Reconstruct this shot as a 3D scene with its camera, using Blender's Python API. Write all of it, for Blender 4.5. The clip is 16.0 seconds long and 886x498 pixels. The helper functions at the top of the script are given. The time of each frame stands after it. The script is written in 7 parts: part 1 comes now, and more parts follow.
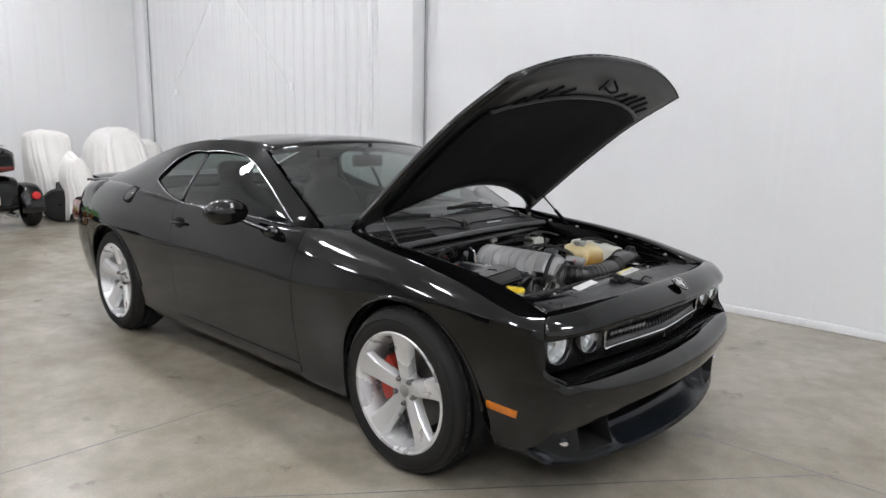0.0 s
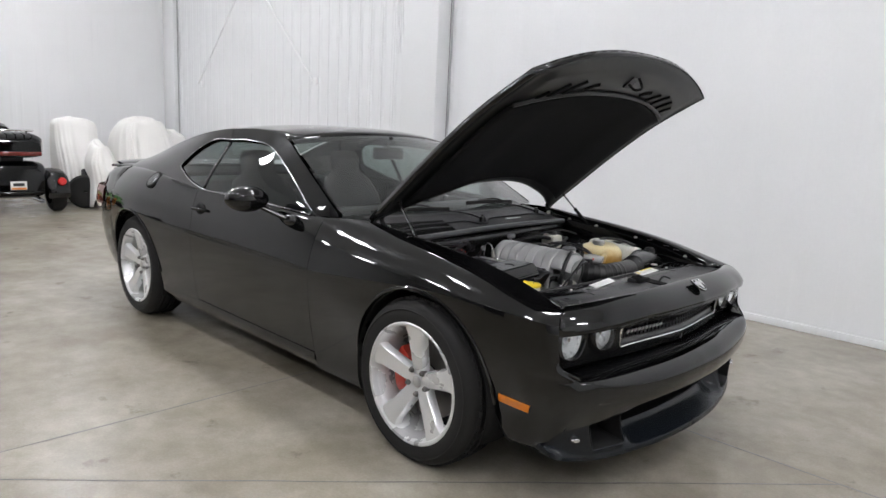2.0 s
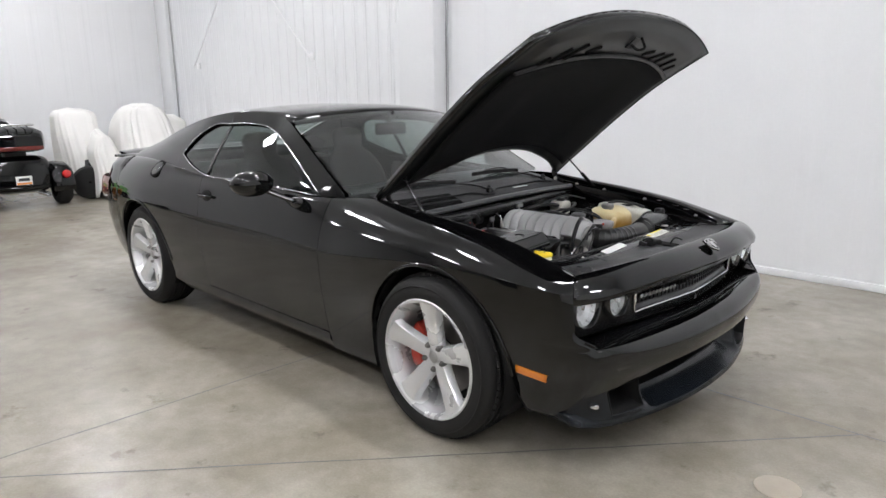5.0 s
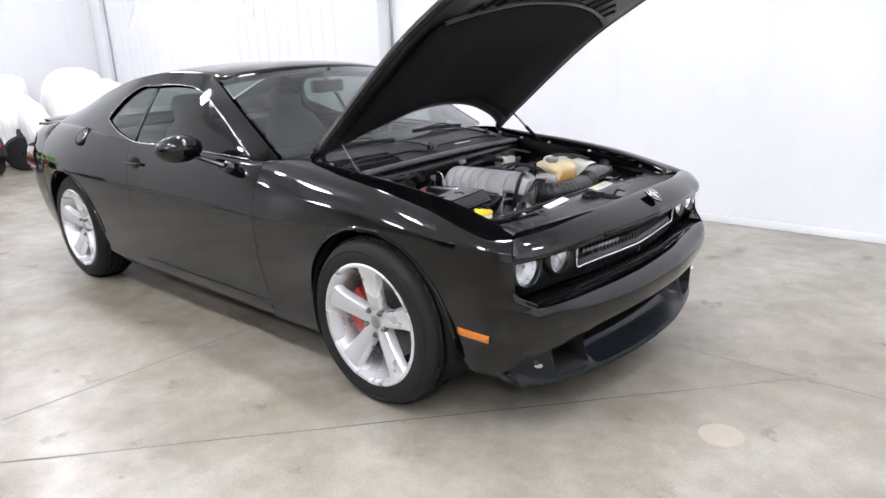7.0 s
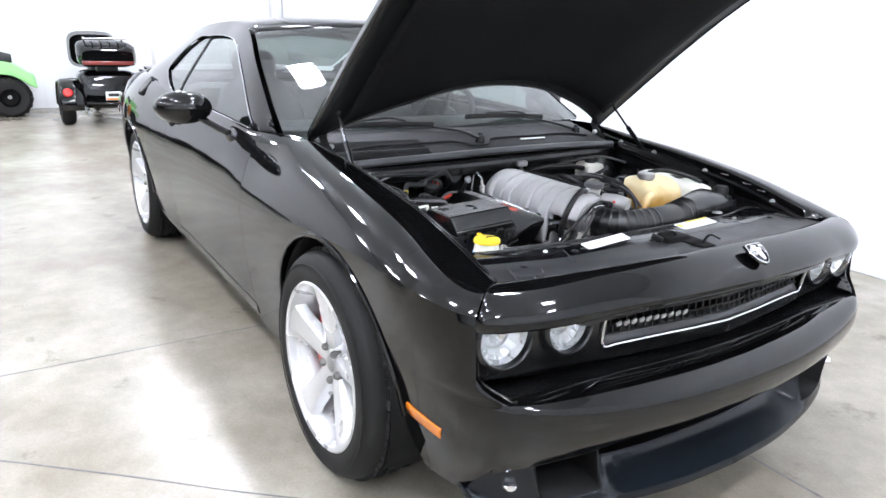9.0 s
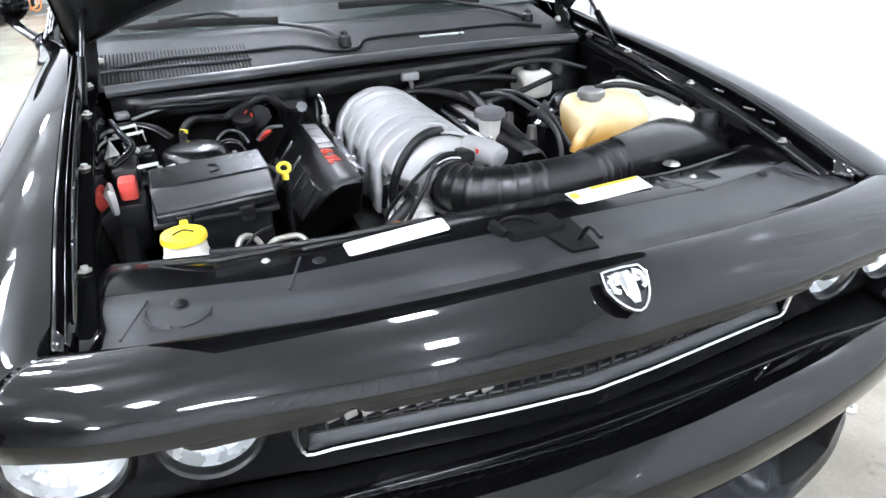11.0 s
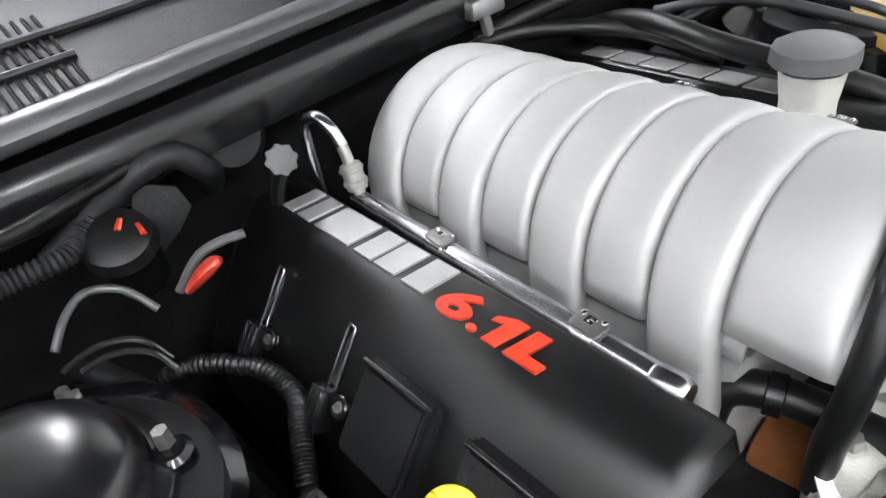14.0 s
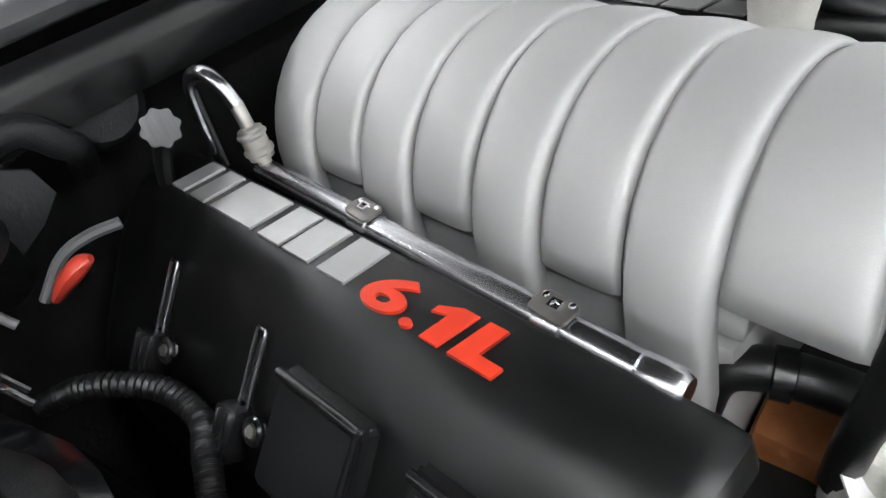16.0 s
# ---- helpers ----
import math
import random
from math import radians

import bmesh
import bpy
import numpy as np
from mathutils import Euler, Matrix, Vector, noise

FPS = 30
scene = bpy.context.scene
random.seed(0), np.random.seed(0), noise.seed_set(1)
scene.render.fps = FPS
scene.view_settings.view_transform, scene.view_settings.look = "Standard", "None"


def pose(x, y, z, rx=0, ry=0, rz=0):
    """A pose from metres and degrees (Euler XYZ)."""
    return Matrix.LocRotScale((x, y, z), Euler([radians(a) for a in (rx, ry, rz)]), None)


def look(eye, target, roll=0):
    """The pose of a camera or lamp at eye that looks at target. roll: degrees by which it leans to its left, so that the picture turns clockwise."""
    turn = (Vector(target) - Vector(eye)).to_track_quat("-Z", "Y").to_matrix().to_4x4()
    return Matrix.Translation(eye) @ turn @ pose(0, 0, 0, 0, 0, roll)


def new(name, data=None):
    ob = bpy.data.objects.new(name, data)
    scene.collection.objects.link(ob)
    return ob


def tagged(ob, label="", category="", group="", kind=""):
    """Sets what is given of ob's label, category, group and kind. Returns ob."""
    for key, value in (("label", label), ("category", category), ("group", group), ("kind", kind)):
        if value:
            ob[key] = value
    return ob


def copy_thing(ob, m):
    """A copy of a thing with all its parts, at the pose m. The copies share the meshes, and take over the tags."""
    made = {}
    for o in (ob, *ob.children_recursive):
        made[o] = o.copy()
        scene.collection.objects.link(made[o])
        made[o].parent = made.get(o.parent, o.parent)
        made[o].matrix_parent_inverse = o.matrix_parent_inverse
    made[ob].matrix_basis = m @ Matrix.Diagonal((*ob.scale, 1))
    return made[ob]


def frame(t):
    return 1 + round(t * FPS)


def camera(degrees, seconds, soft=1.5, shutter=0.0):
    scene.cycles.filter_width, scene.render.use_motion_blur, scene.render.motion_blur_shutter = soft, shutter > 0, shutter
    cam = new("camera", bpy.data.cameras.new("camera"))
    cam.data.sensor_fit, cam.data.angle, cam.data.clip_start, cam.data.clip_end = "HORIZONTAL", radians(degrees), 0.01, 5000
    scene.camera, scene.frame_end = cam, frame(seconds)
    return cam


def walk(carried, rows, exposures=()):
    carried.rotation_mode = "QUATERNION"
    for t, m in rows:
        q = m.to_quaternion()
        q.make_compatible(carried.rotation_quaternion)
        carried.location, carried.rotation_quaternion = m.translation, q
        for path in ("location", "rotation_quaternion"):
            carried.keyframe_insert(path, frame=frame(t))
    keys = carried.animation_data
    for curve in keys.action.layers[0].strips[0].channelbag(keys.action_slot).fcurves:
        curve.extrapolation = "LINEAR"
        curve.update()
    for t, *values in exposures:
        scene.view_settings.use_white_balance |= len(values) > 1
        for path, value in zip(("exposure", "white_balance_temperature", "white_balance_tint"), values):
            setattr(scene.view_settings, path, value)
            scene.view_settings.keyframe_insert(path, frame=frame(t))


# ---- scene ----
cam = camera(66.0, 16.0)
PATH = [
    (0, (2.008, -2.805, 1.478), (0.669, -1.361, 1.127), 1.0),
    (0.5, (2.005, -2.802, 1.452), (0.654, -1.372, 1.094), 0.6),
    (1, (1.999, -2.8, 1.463), (0.639, -1.377, 1.107), 0.8),
    (1.5, (2.011, -2.811, 1.451), (0.653, -1.387, 1.096), 2.6),
    (2, (2.013, -2.804, 1.439), (0.636, -1.397, 1.09), 2.7),
    (2.5, (2.007, -2.807, 1.45), (0.624, -1.406, 1.097), 2.5),
    (3, (2.006, -2.82, 1.452), (0.628, -1.414, 1.099), 2.1),
    (3.5, (2.004, -2.812, 1.449), (0.63, -1.401, 1.103), 2.1),
    (4, (2.012, -2.817, 1.442), (0.61, -1.428, 1.113), 1.1),
    (4.2, (2.009, -2.819, 1.446), (0.611, -1.433, 1.096), 0.6),
    (6.3, (1.989, -2.749, 1.48), (0.637, -1.355, 1.002), -1.7),
    (6.5, (1.989, -2.786, 1.461), (0.66, -1.36, 1.012), -2.1),
    (7, (1.998, -2.657, 1.45), (0.718, -1.227, 0.887), -2.3),
    (7.5, (1.91, -2.451, 1.449), (0.662, -0.991, 0.891), -1.9),
    (8, (1.849, -2.214, 1.421), (0.587, -0.777, 0.836), -1.4),
    (8.2, (1.837, -2.11, 1.378), (0.501, -0.717, 0.852), 0.2),
    (10.3, (1.643, -0.901, 1.338), (-0.08, -0.303, 0.517), -2.9),
    (10.5, (1.602, -0.801, 1.332), (-0.123, -0.221, 0.504), -3.8),
    (11, (1.439, -0.517, 1.299), (-0.212, 0.145, 0.383), -1.4),
    (11.5, (1.227, -0.249, 1.282), (-0.429, 0.445, 0.4), 1.6),
    (12, (0.985, -0.125, 1.293), (-0.744, 0.132, 0.323), -0.1),
    (12.3, (0.843, -0.151, 1.254), (-0.885, -0.015, 0.256), -3.4),
    (12.5, (0.735, -0.233, 1.264), (-0.946, -0.079, 0.191), -4.0),
    (12.7, (0.643, -0.229, 1.223), (-1.105, -0.274, 0.251), -11.5),
    (12.9, (0.566, -0.275, 1.195), (-1.160, -0.219, 0.185), -14.8),
    (13, (0.523, -0.337, 1.186), (-1.188, -0.043, 0.193), -10.1),
    (13.2, (0.448, -0.347, 1.161), (-1.156, 0.162, 0.079), -14.7),
    (13.5, (0.356, -0.416, 1.13), (-1.125, 0.405, 0.065), -12.9),
    (14, (0.268, -0.414, 1.094), (-1.082, 0.518, -0.05), -10.7),
    (14.5, (0.218, -0.377, 1.047), (-1.096, 0.594, -0.108), -11.3),
    (15, (0.186, -0.353, 1.016), (-1.057, 0.647, -0.19), -11.0),
    (15.5, (0.162, -0.34, 1.008), (-0.983, 0.736, -0.229), -10.3),
    (16, (0.212, -0.356, 1.04), (-1.004, 0.628, -0.206), -12.4),
]
walk(cam, [(t, look(eye, target, roll)) for t, eye, target, roll in PATH],
     [(0, -0.14, 6500, 16), (4.2, -0.09, 6500, 16), (6.3, 0.26, 6400, 18), (7.0, 0.50, 6250, 19), (8.2, 0.74, 6100, 18), (10.3, 1.26, 5980, 15), (12.0, 1.43, 6050, 14), (12.6, 1.58, 6250, 14), (13.1, 1.70, 6350, 14), (13.5, 1.64, 6450, 13), (14.2, 1.36, 6450, 12), (15.2, 1.00, 6450, 11), (16.0, 1.02, 6500, 12)])

# world: a closed hall, lit by its own lamps only
world = bpy.data.worlds.new("world")
world.use_nodes = True
world.node_tree.nodes["Background"].inputs["Color"].default_value = (0.8, 0.85, 0.9, 1)
world.node_tree.nodes["Background"].inputs["Strength"].default_value = 0.05
scene.world = world


# ---- materials ----
def make(name, c1, c2=None, scale=8.0, rough=0.5, rvar=0.1, metal=0.0, bump=0.0, fine=200.0, coat=0.0, spec=0.5, stretch=(1, 1, 1)):
    """Principled material with two scales of colour noise, uneven gloss and fine relief."""
    m = bpy.data.materials.new(name)
    m.use_nodes = True
    n, l = m.node_tree.nodes, m.node_tree.links
    b = n["Principled BSDF"]
    c2 = c2 or tuple(min(1, v * 1.25) for v in c1)
    co = n.new("ShaderNodeTexCoord")
    mp = n.new("ShaderNodeMapping")
    mp.inputs["Scale"].default_value = stretch
    l.new(co.outputs["Object"], mp.inputs["Vector"])
    a = n.new("ShaderNodeTexNoise")
    a.inputs["Scale"].default_value, a.inputs["Detail"].default_value = scale, 5
    f = n.new("ShaderNodeTexNoise")
    f.inputs["Scale"].default_value, f.inputs["Detail"].default_value = fine, 3
    for t in (a, f):
        l.new(mp.outputs["Vector"], t.inputs["Vector"])
    add = n.new("ShaderNodeMath")
    add.operation = "MULTIPLY_ADD"
    add.inputs[1].default_value = 0.35
    l.new(f.outputs["Fac"], add.inputs[0])
    l.new(a.outputs["Fac"], add.inputs[2])
    ramp = n.new("ShaderNodeValToRGB")
    ramp.color_ramp.elements[0].position, ramp.color_ramp.elements[1].position = 0.30, 1.0
    ramp.color_ramp.elements[0].color, ramp.color_ramp.elements[1].color = (*c1, 1), (*c2, 1)
    l.new(add.outputs[0], ramp.inputs["Fac"])
    l.new(ramp.outputs["Color"], b.inputs["Base Color"])
    rr = n.new("ShaderNodeMapRange")
    rr.inputs["To Min"].default_value, rr.inputs["To Max"].default_value = max(0.02, rough - rvar), min(1, rough + rvar)
    l.new(a.outputs["Fac"], rr.inputs["Value"])
    l.new(rr.outputs["Result"], b.inputs["Roughness"])
    b.inputs["Metallic"].default_value = metal
    b.inputs["Coat Weight"].default_value = coat
    b.inputs["Coat Roughness"].default_value = 0.03
    b.inputs["Specular IOR Level"].default_value = spec
    if bump:
        bp = n.new("ShaderNodeBump")
        bp.inputs["Strength"].default_value, bp.inputs["Distance"].default_value = bump, 0.002
        l.new(f.outputs["Fac"], bp.inputs["Height"])
        l.new(bp.outputs["Normal"], b.inputs["Normal"])
    return m


def glass(name, tint, gloss=1.0, dust=0.0):
    """Thin clear sheet: see-through with a tint, and a mirror gloss by Fresnel."""
    m = bpy.data.materials.new(name)
    m.use_nodes = True
    n, l = m.node_tree.nodes, m.node_tree.links
    n.remove(n["Principled BSDF"])
    tr, gl, mix, fr = n.new("ShaderNodeBsdfTransparent"), n.new("ShaderNodeBsdfGlossy"), n.new("ShaderNodeMixShader"), n.new("ShaderNodeLayerWeight")
    tr.inputs["Color"].default_value = (*tint, 1)
    gl.inputs["Color"].default_value = (gloss, gloss, gloss, 1)
    gl.inputs["Roughness"].default_value = 0.02
    fr.inputs["Blend"].default_value = 0.5
    pw, ma = n.new("ShaderNodeMath"), n.new("ShaderNodeMath")
    pw.operation, ma.operation = "POWER", "MULTIPLY_ADD"
    pw.inputs[1].default_value, ma.inputs[1].default_value, ma.inputs[2].default_value = 4.5, 0.92, 0.06
    l.new(fr.outputs["Facing"], pw.inputs[0])
    l.new(pw.outputs[0], ma.inputs[0])
    l.new(ma.outputs[0], mix.inputs[0])
    l.new(tr.outputs[0], mix.inputs[1])
    l.new(gl.outputs[0], mix.inputs[2])
    out = mix.outputs[0]
    # an even pale diffuse film, mixed in to lift the glass's tone
    if dust:
        df, film = n.new("ShaderNodeBsdfDiffuse"), n.new("ShaderNodeMixShader")
        df.inputs["Color"].default_value = (0.55, 0.57, 0.56, 1)
        film.inputs[0].default_value = dust
        l.new(out, film.inputs[1])
        l.new(df.outputs[0], film.inputs[2])
        out = film.outputs[0]
    l.new(out, n["Material Output"].inputs["Surface"])
    return m


def lamp_mat(name, colour, power):
    m = bpy.data.materials.new(name)
    m.use_nodes = True
    b = m.node_tree.nodes["Principled BSDF"]
    b.inputs["Base Color"].default_value = (0.8, 0.8, 0.8, 1)
    b.inputs["Emission Color"].default_value = (*colour, 1)
    b.inputs["Emission Strength"].default_value = power
    return m


def concrete():
    """Trowelled, sealed concrete: soft clouds, brown stains, darker blotches and fine speckle, with an even semi-gloss."""
    m = bpy.data.materials.new("sealed_concrete")
    m.use_nodes = True
    n, l = m.node_tree.nodes, m.node_tree.links
    b = n["Principled BSDF"]
    co = n.new("ShaderNodeTexCoord")
    colour = None
    for scale, detail, rough, lo, hi, dark, amount in ((0.55, 3, 0.5, 0.30, 0.70, (0.72, 0.70, 0.66), 1.0), (1.9, 5, 0.62, 0.34, 0.66, (0.78, 0.76, 0.71), 0.8), (3.4, 6, 0.68, 0.31, 0.40, (0.66, 0.64, 0.60), 0.8), (7.0, 5, 0.6, 0.30, 0.70, (0.80, 0.79, 0.77), 0.8), (90.0, 3, 0.7, 0.30, 0.75, (0.80, 0.79, 0.78), 0.6)):
        t, ramp, mix = n.new("ShaderNodeTexNoise"), n.new("ShaderNodeMapRange"), n.new("ShaderNodeMix")
        t.inputs["Scale"].default_value, t.inputs["Detail"].default_value, t.inputs["Roughness"].default_value = scale, detail, rough
        l.new(co.outputs["Object"], t.inputs["Vector"])
        ramp.interpolation_type = "SMOOTHSTEP"
        ramp.inputs["From Min"].default_value, ramp.inputs["From Max"].default_value = lo, hi
        l.new(t.outputs["Fac"], ramp.inputs["Value"])
        tone = n.new("ShaderNodeMix")
        tone.data_type = "RGBA"
        tone.inputs["A"].default_value, tone.inputs["B"].default_value = (*dark, 1), (1, 1, 1, 1)
        l.new(ramp.outputs["Result"], tone.inputs["Factor"])
        mix.data_type, mix.blend_type = "RGBA", "MULTIPLY"
        mix.inputs["Factor"].default_value = amount
        if colour is None:
            mix.inputs["A"].default_value = (0.377, 0.352, 0.298, 1)
        else:
            l.new(colour, mix.inputs["A"])
        l.new(tone.outputs["Result"], mix.inputs["B"])
        colour = mix.outputs["Result"]
    l.new(colour, b.inputs["Base Color"])
    b.inputs["Roughness"].default_value = 0.27
    b.inputs["Specular IOR Level"].default_value = 0.6
    return m


M_PAINT = make("black_car_paint", (0.0018, 0.0018, 0.002), (0.0028, 0.0028, 0.003), 3, 0.05, 0.02, spec=0.5)
M_PLASTIC = make("black_plastic", (0.005, 0.005, 0.0055), (0.009, 0.009, 0.0095), 20, 0.40, 0.12, bump=0.2, fine=600, spec=0.35)
M_PLASTIC_GLOSS = make("satin_black_plastic", (0.006, 0.006, 0.0065), (0.010, 0.010, 0.0105), 14, 0.24, 0.08, bump=0.06, fine=500)
M_COVER = make("textured_black_cover", (0.002, 0.002, 0.0022), (0.004, 0.004, 0.004), 30, 0.31, 0.03, bump=0.14, fine=2200, spec=0.5)
M_PANEL = make("grey_black_panel", (0.019, 0.0195, 0.0205), (0.031, 0.031, 0.0325), 9, 0.40, 0.1, bump=0.15, fine=500)
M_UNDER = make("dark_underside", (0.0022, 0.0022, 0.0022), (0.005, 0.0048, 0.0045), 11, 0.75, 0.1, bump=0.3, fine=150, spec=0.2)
M_PAD = make("hood_liner_felt", (0.0045, 0.0045, 0.005), (0.008, 0.008, 0.009), 15, 0.9, 0.05, bump=0.5, fine=400, spec=0.25)
M_HOODIN = make("satin_hood_inner", (0.008, 0.009, 0.009), (0.016, 0.017, 0.018), 4, 0.40, 0.1, coat=0.1)
M_RUBBER = make("tyre_rubber", (0.008, 0.008, 0.008), (0.014, 0.0135, 0.013), 9, 0.7, 0.1, bump=0.3, fine=220, spec=0.3)
M_HOSE = make("black_rubber_hose", (0.0045, 0.0045, 0.0045), (0.008, 0.008, 0.0085), 18, 0.36, 0.08, bump=0.1, fine=300, spec=0.4)
M_DUCT = make("satin_rubber_duct", (0.0045, 0.0045, 0.0045), (0.008, 0.008, 0.0085), 18, 0.32, 0.06, bump=0.05, fine=300, spec=0.5)
M_RIM = make("silver_alloy_paint", (0.60, 0.605, 0.61), (0.67, 0.675, 0.68), 6, 0.28, 0.05, metal=0.5, coat=0.4)
M_ALLOY = make("cast_aluminium", (0.36, 0.36, 0.355), (0.48, 0.48, 0.475), 25, 0.42, 0.1, metal=0.9, bump=0.5, fine=700)
M_PLENUM = make("sand_cast_silver", (0.375, 0.375, 0.37), (0.44, 0.44, 0.435), 7, 0.60, 0.04, metal=0.5, bump=0.10, fine=1500)
M_CHROME = make("bright_chrome", (0.75, 0.75, 0.76), (0.82, 0.82, 0.83), 12, 0.1, 0.04, metal=1.0)
M_STEEL = make("polished_rail_steel", (0.44, 0.44, 0.46), (0.52, 0.52, 0.54), 30, 0.24, 0.015, metal=1.0)
M_ZINC = make("zinc_plated_steel", (0.42, 0.41, 0.38), (0.55, 0.54, 0.5), 40, 0.4, 0.1, metal=0.9, bump=0.1)
M_RED = make("red_caliper_paint", (0.42, 0.035, 0.022), (0.5, 0.05, 0.03), 12, 0.35, 0.08, coat=0.3)
M_REDTXT = make("red_lettering", (0.54, 0.034, 0.014), (0.62, 0.044, 0.018), 40, 0.3, 0.05)
M_REDCAP = make("red_plastic", (0.55, 0.06, 0.045), (0.65, 0.08, 0.06), 30, 0.45, 0.08)
M_YELLOW = make("yellow_plastic", (0.72, 0.52, 0.02), (0.85, 0.63, 0.035), 30, 0.42, 0.1, bump=0.1)
M_AMBER = make("amber_lens", (0.52, 0.14, 0.006), (0.64, 0.19, 0.009), 60, 0.22, 0.05, coat=0.6)
M_SILVERTXT = make("silver_lettering", (0.45, 0.45, 0.45), (0.53, 0.53, 0.53), 40, 0.34, 0.05, metal=0.75)
M_WHITE = make("white_paper_label", (0.72, 0.72, 0.71), (0.8, 0.8, 0.79), 12, 0.5, 0.05)
M_TANK = make("yellowed_translucent_plastic", (0.74, 0.60, 0.29), (0.84, 0.74, 0.48), 7.0, 0.42, 0.08, bump=0.08)
M_DISC = make("worn_brake_steel", (0.13, 0.125, 0.12), (0.20, 0.19, 0.18), 18, 0.42, 0.08, metal=0.8)
M_CAST = make("pale_cast_alloy", (0.50, 0.49, 0.45), (0.66, 0.65, 0.60), 35, 0.5, 0.1, metal=0.25, bump=0.4, fine=500)
M_SUPPORT = make("glossy_black_steel", (0.003, 0.003, 0.0035), (0.005, 0.005, 0.0055), 12, 0.14, 0.05, bump=0.03, fine=300, spec=0.5)
M_PIPE = make("dull_beige_metal", (0.30, 0.29, 0.25), (0.42, 0.41, 0.36), 30, 0.42, 0.08, metal=0.5)
M_SEAL = make("grey_rubber_seal", (0.062, 0.064, 0.067), (0.095, 0.097, 0.10), 14, 0.32, 0.08)
M_DOME = make("glossy_black_cap", (0.005, 0.005, 0.0055), (0.008, 0.008, 0.0085), 10, 0.24, 0.01)
M_COWL = make("grey_cowl_plastic", (0.010, 0.0105, 0.0115), (0.017, 0.017, 0.0182), 9, 0.46, 0.08, bump=0.25, fine=700, spec=0.3)
M_GREYP = make("dusty_grey_plastic", (0.07, 0.072, 0.075), (0.11, 0.11, 0.112), 30, 0.45)


def tank_stain(m, z0, z1):
    """Old coolant has stained the lower part of the tank a deep amber."""
    n, l = m.node_tree.nodes, m.node_tree.links
    b = n["Principled BSDF"]
    src = b.inputs["Base Color"].links[0].from_socket
    co, sx, ns, mr = n.new("ShaderNodeTexCoord"), n.new("ShaderNodeSeparateXYZ"), n.new("ShaderNodeTexNoise"), n.new("ShaderNodeMapRange")
    l.new(co.outputs["Object"], sx.inputs[0])
    l.new(co.outputs["Object"], ns.inputs["Vector"])
    ns.inputs["Scale"].default_value = 14
    ad = n.new("ShaderNodeMath")
    ad.operation = "MULTIPLY_ADD"
    ad.inputs[1].default_value = 0.05
    l.new(ns.outputs["Fac"], ad.inputs[0])
    l.new(sx.outputs["Z"], ad.inputs[2])
    mr.inputs["From Min"].default_value, mr.inputs["From Max"].default_value = z0, z1
    l.new(ad.outputs[0], mr.inputs["Value"])
    mix = n.new("ShaderNodeMix")
    mix.data_type = "RGBA"
    mix.inputs["A"].default_value = (0.50, 0.27, 0.05, 1)
    l.new(mr.outputs["Result"], mix.inputs["Factor"])
    l.new(src, mix.inputs["B"])
    l.new(mix.outputs["Result"], b.inputs["Base Color"])


M_TANKW = make("milky_white_plastic", (0.72, 0.69, 0.60), (0.83, 0.82, 0.77), 6, 0.42, 0.08)
tank_stain(M_TANK, 0.790, 0.850)
M_BLUE = make("blue_washer_fluid", (0.05, 0.22, 0.55), (0.07, 0.3, 0.65), 6, 0.3, 0.05)
M_RUST = make("orange_rusty_steel", (0.17, 0.062, 0.022), (0.34, 0.12, 0.034), 20, 0.6, 0.1, metal=0.3, bump=0.3)
M_GLASS = glass("tinted_window_glass", (0.42, 0.49, 0.47))
M_GLASSF = glass("green_windshield_glass", (0.46, 0.53, 0.51), dust=0.025)
M_LENS = glass("clear_lamp_lens", (0.95, 0.97, 0.98))
M_TAIL = make("dark_red_tail_lens", (0.10, 0.008, 0.006), (0.16, 0.012, 0.008), 30, 0.12, 0.03, coat=0.8)
M_SEAT = make("dark_grey_leather", (0.016, 0.017, 0.018), (0.028, 0.028, 0.029), 14, 0.55, 0.1, bump=0.3)
M_WALL = make("white_metal_liner", (0.70, 0.71, 0.72), (0.77, 0.78, 0.785), 0.8, 0.16, 0.04, bump=0.03, fine=40)
M_WALLG = make("grey_white_metal_liner", (0.72, 0.725, 0.73), (0.78, 0.785, 0.79), 0.8, 0.45, 0.08, bump=0.05, fine=40)
M_CEIL = make("white_ceiling_liner", (0.68, 0.69, 0.70), (0.75, 0.76, 0.765), 1.0, 0.6, 0.08)
M_FLOOR = concrete()
M_JOINT = make("joint_filler", (0.075, 0.07, 0.062), (0.14, 0.13, 0.12), 20, 0.75, 0.1, bump=0.3, fine=120)
M_DRAIN = make("tan_drain_cover", (0.30, 0.26, 0.21), (0.37, 0.33, 0.27), 12, 0.6, 0.1, bump=0.2, fine=150)
M_SEAM = make("dark_wall_seam", (0.26, 0.26, 0.26), (0.34, 0.34, 0.34), 10, 0.7, 0.1)
M_SHEET = make("white_dust_sheet", (0.74, 0.73, 0.70), (0.83, 0.82, 0.79), 3, 0.85, 0.05, bump=0.4, fine=90)
M_GREEN = make("faded_green_plastic", (0.16, 0.42, 0.12), (0.26, 0.55, 0.2), 5, 0.45, 0.1)
M_ORANGE = make("orange_cord", (0.75, 0.25, 0.05), (0.85, 0.34, 0.08), 30, 0.6, 0.1)
M_LAMP = lamp_mat("lit_lamp_diffuser", (0.95, 0.985, 1.0), 78.0)
# added glow on the lamps' upper shells, to lift the ceiling's brightness
M_GLOW = lamp_mat("added_shell_glow", (0.95, 0.985, 1.0), 17.0)


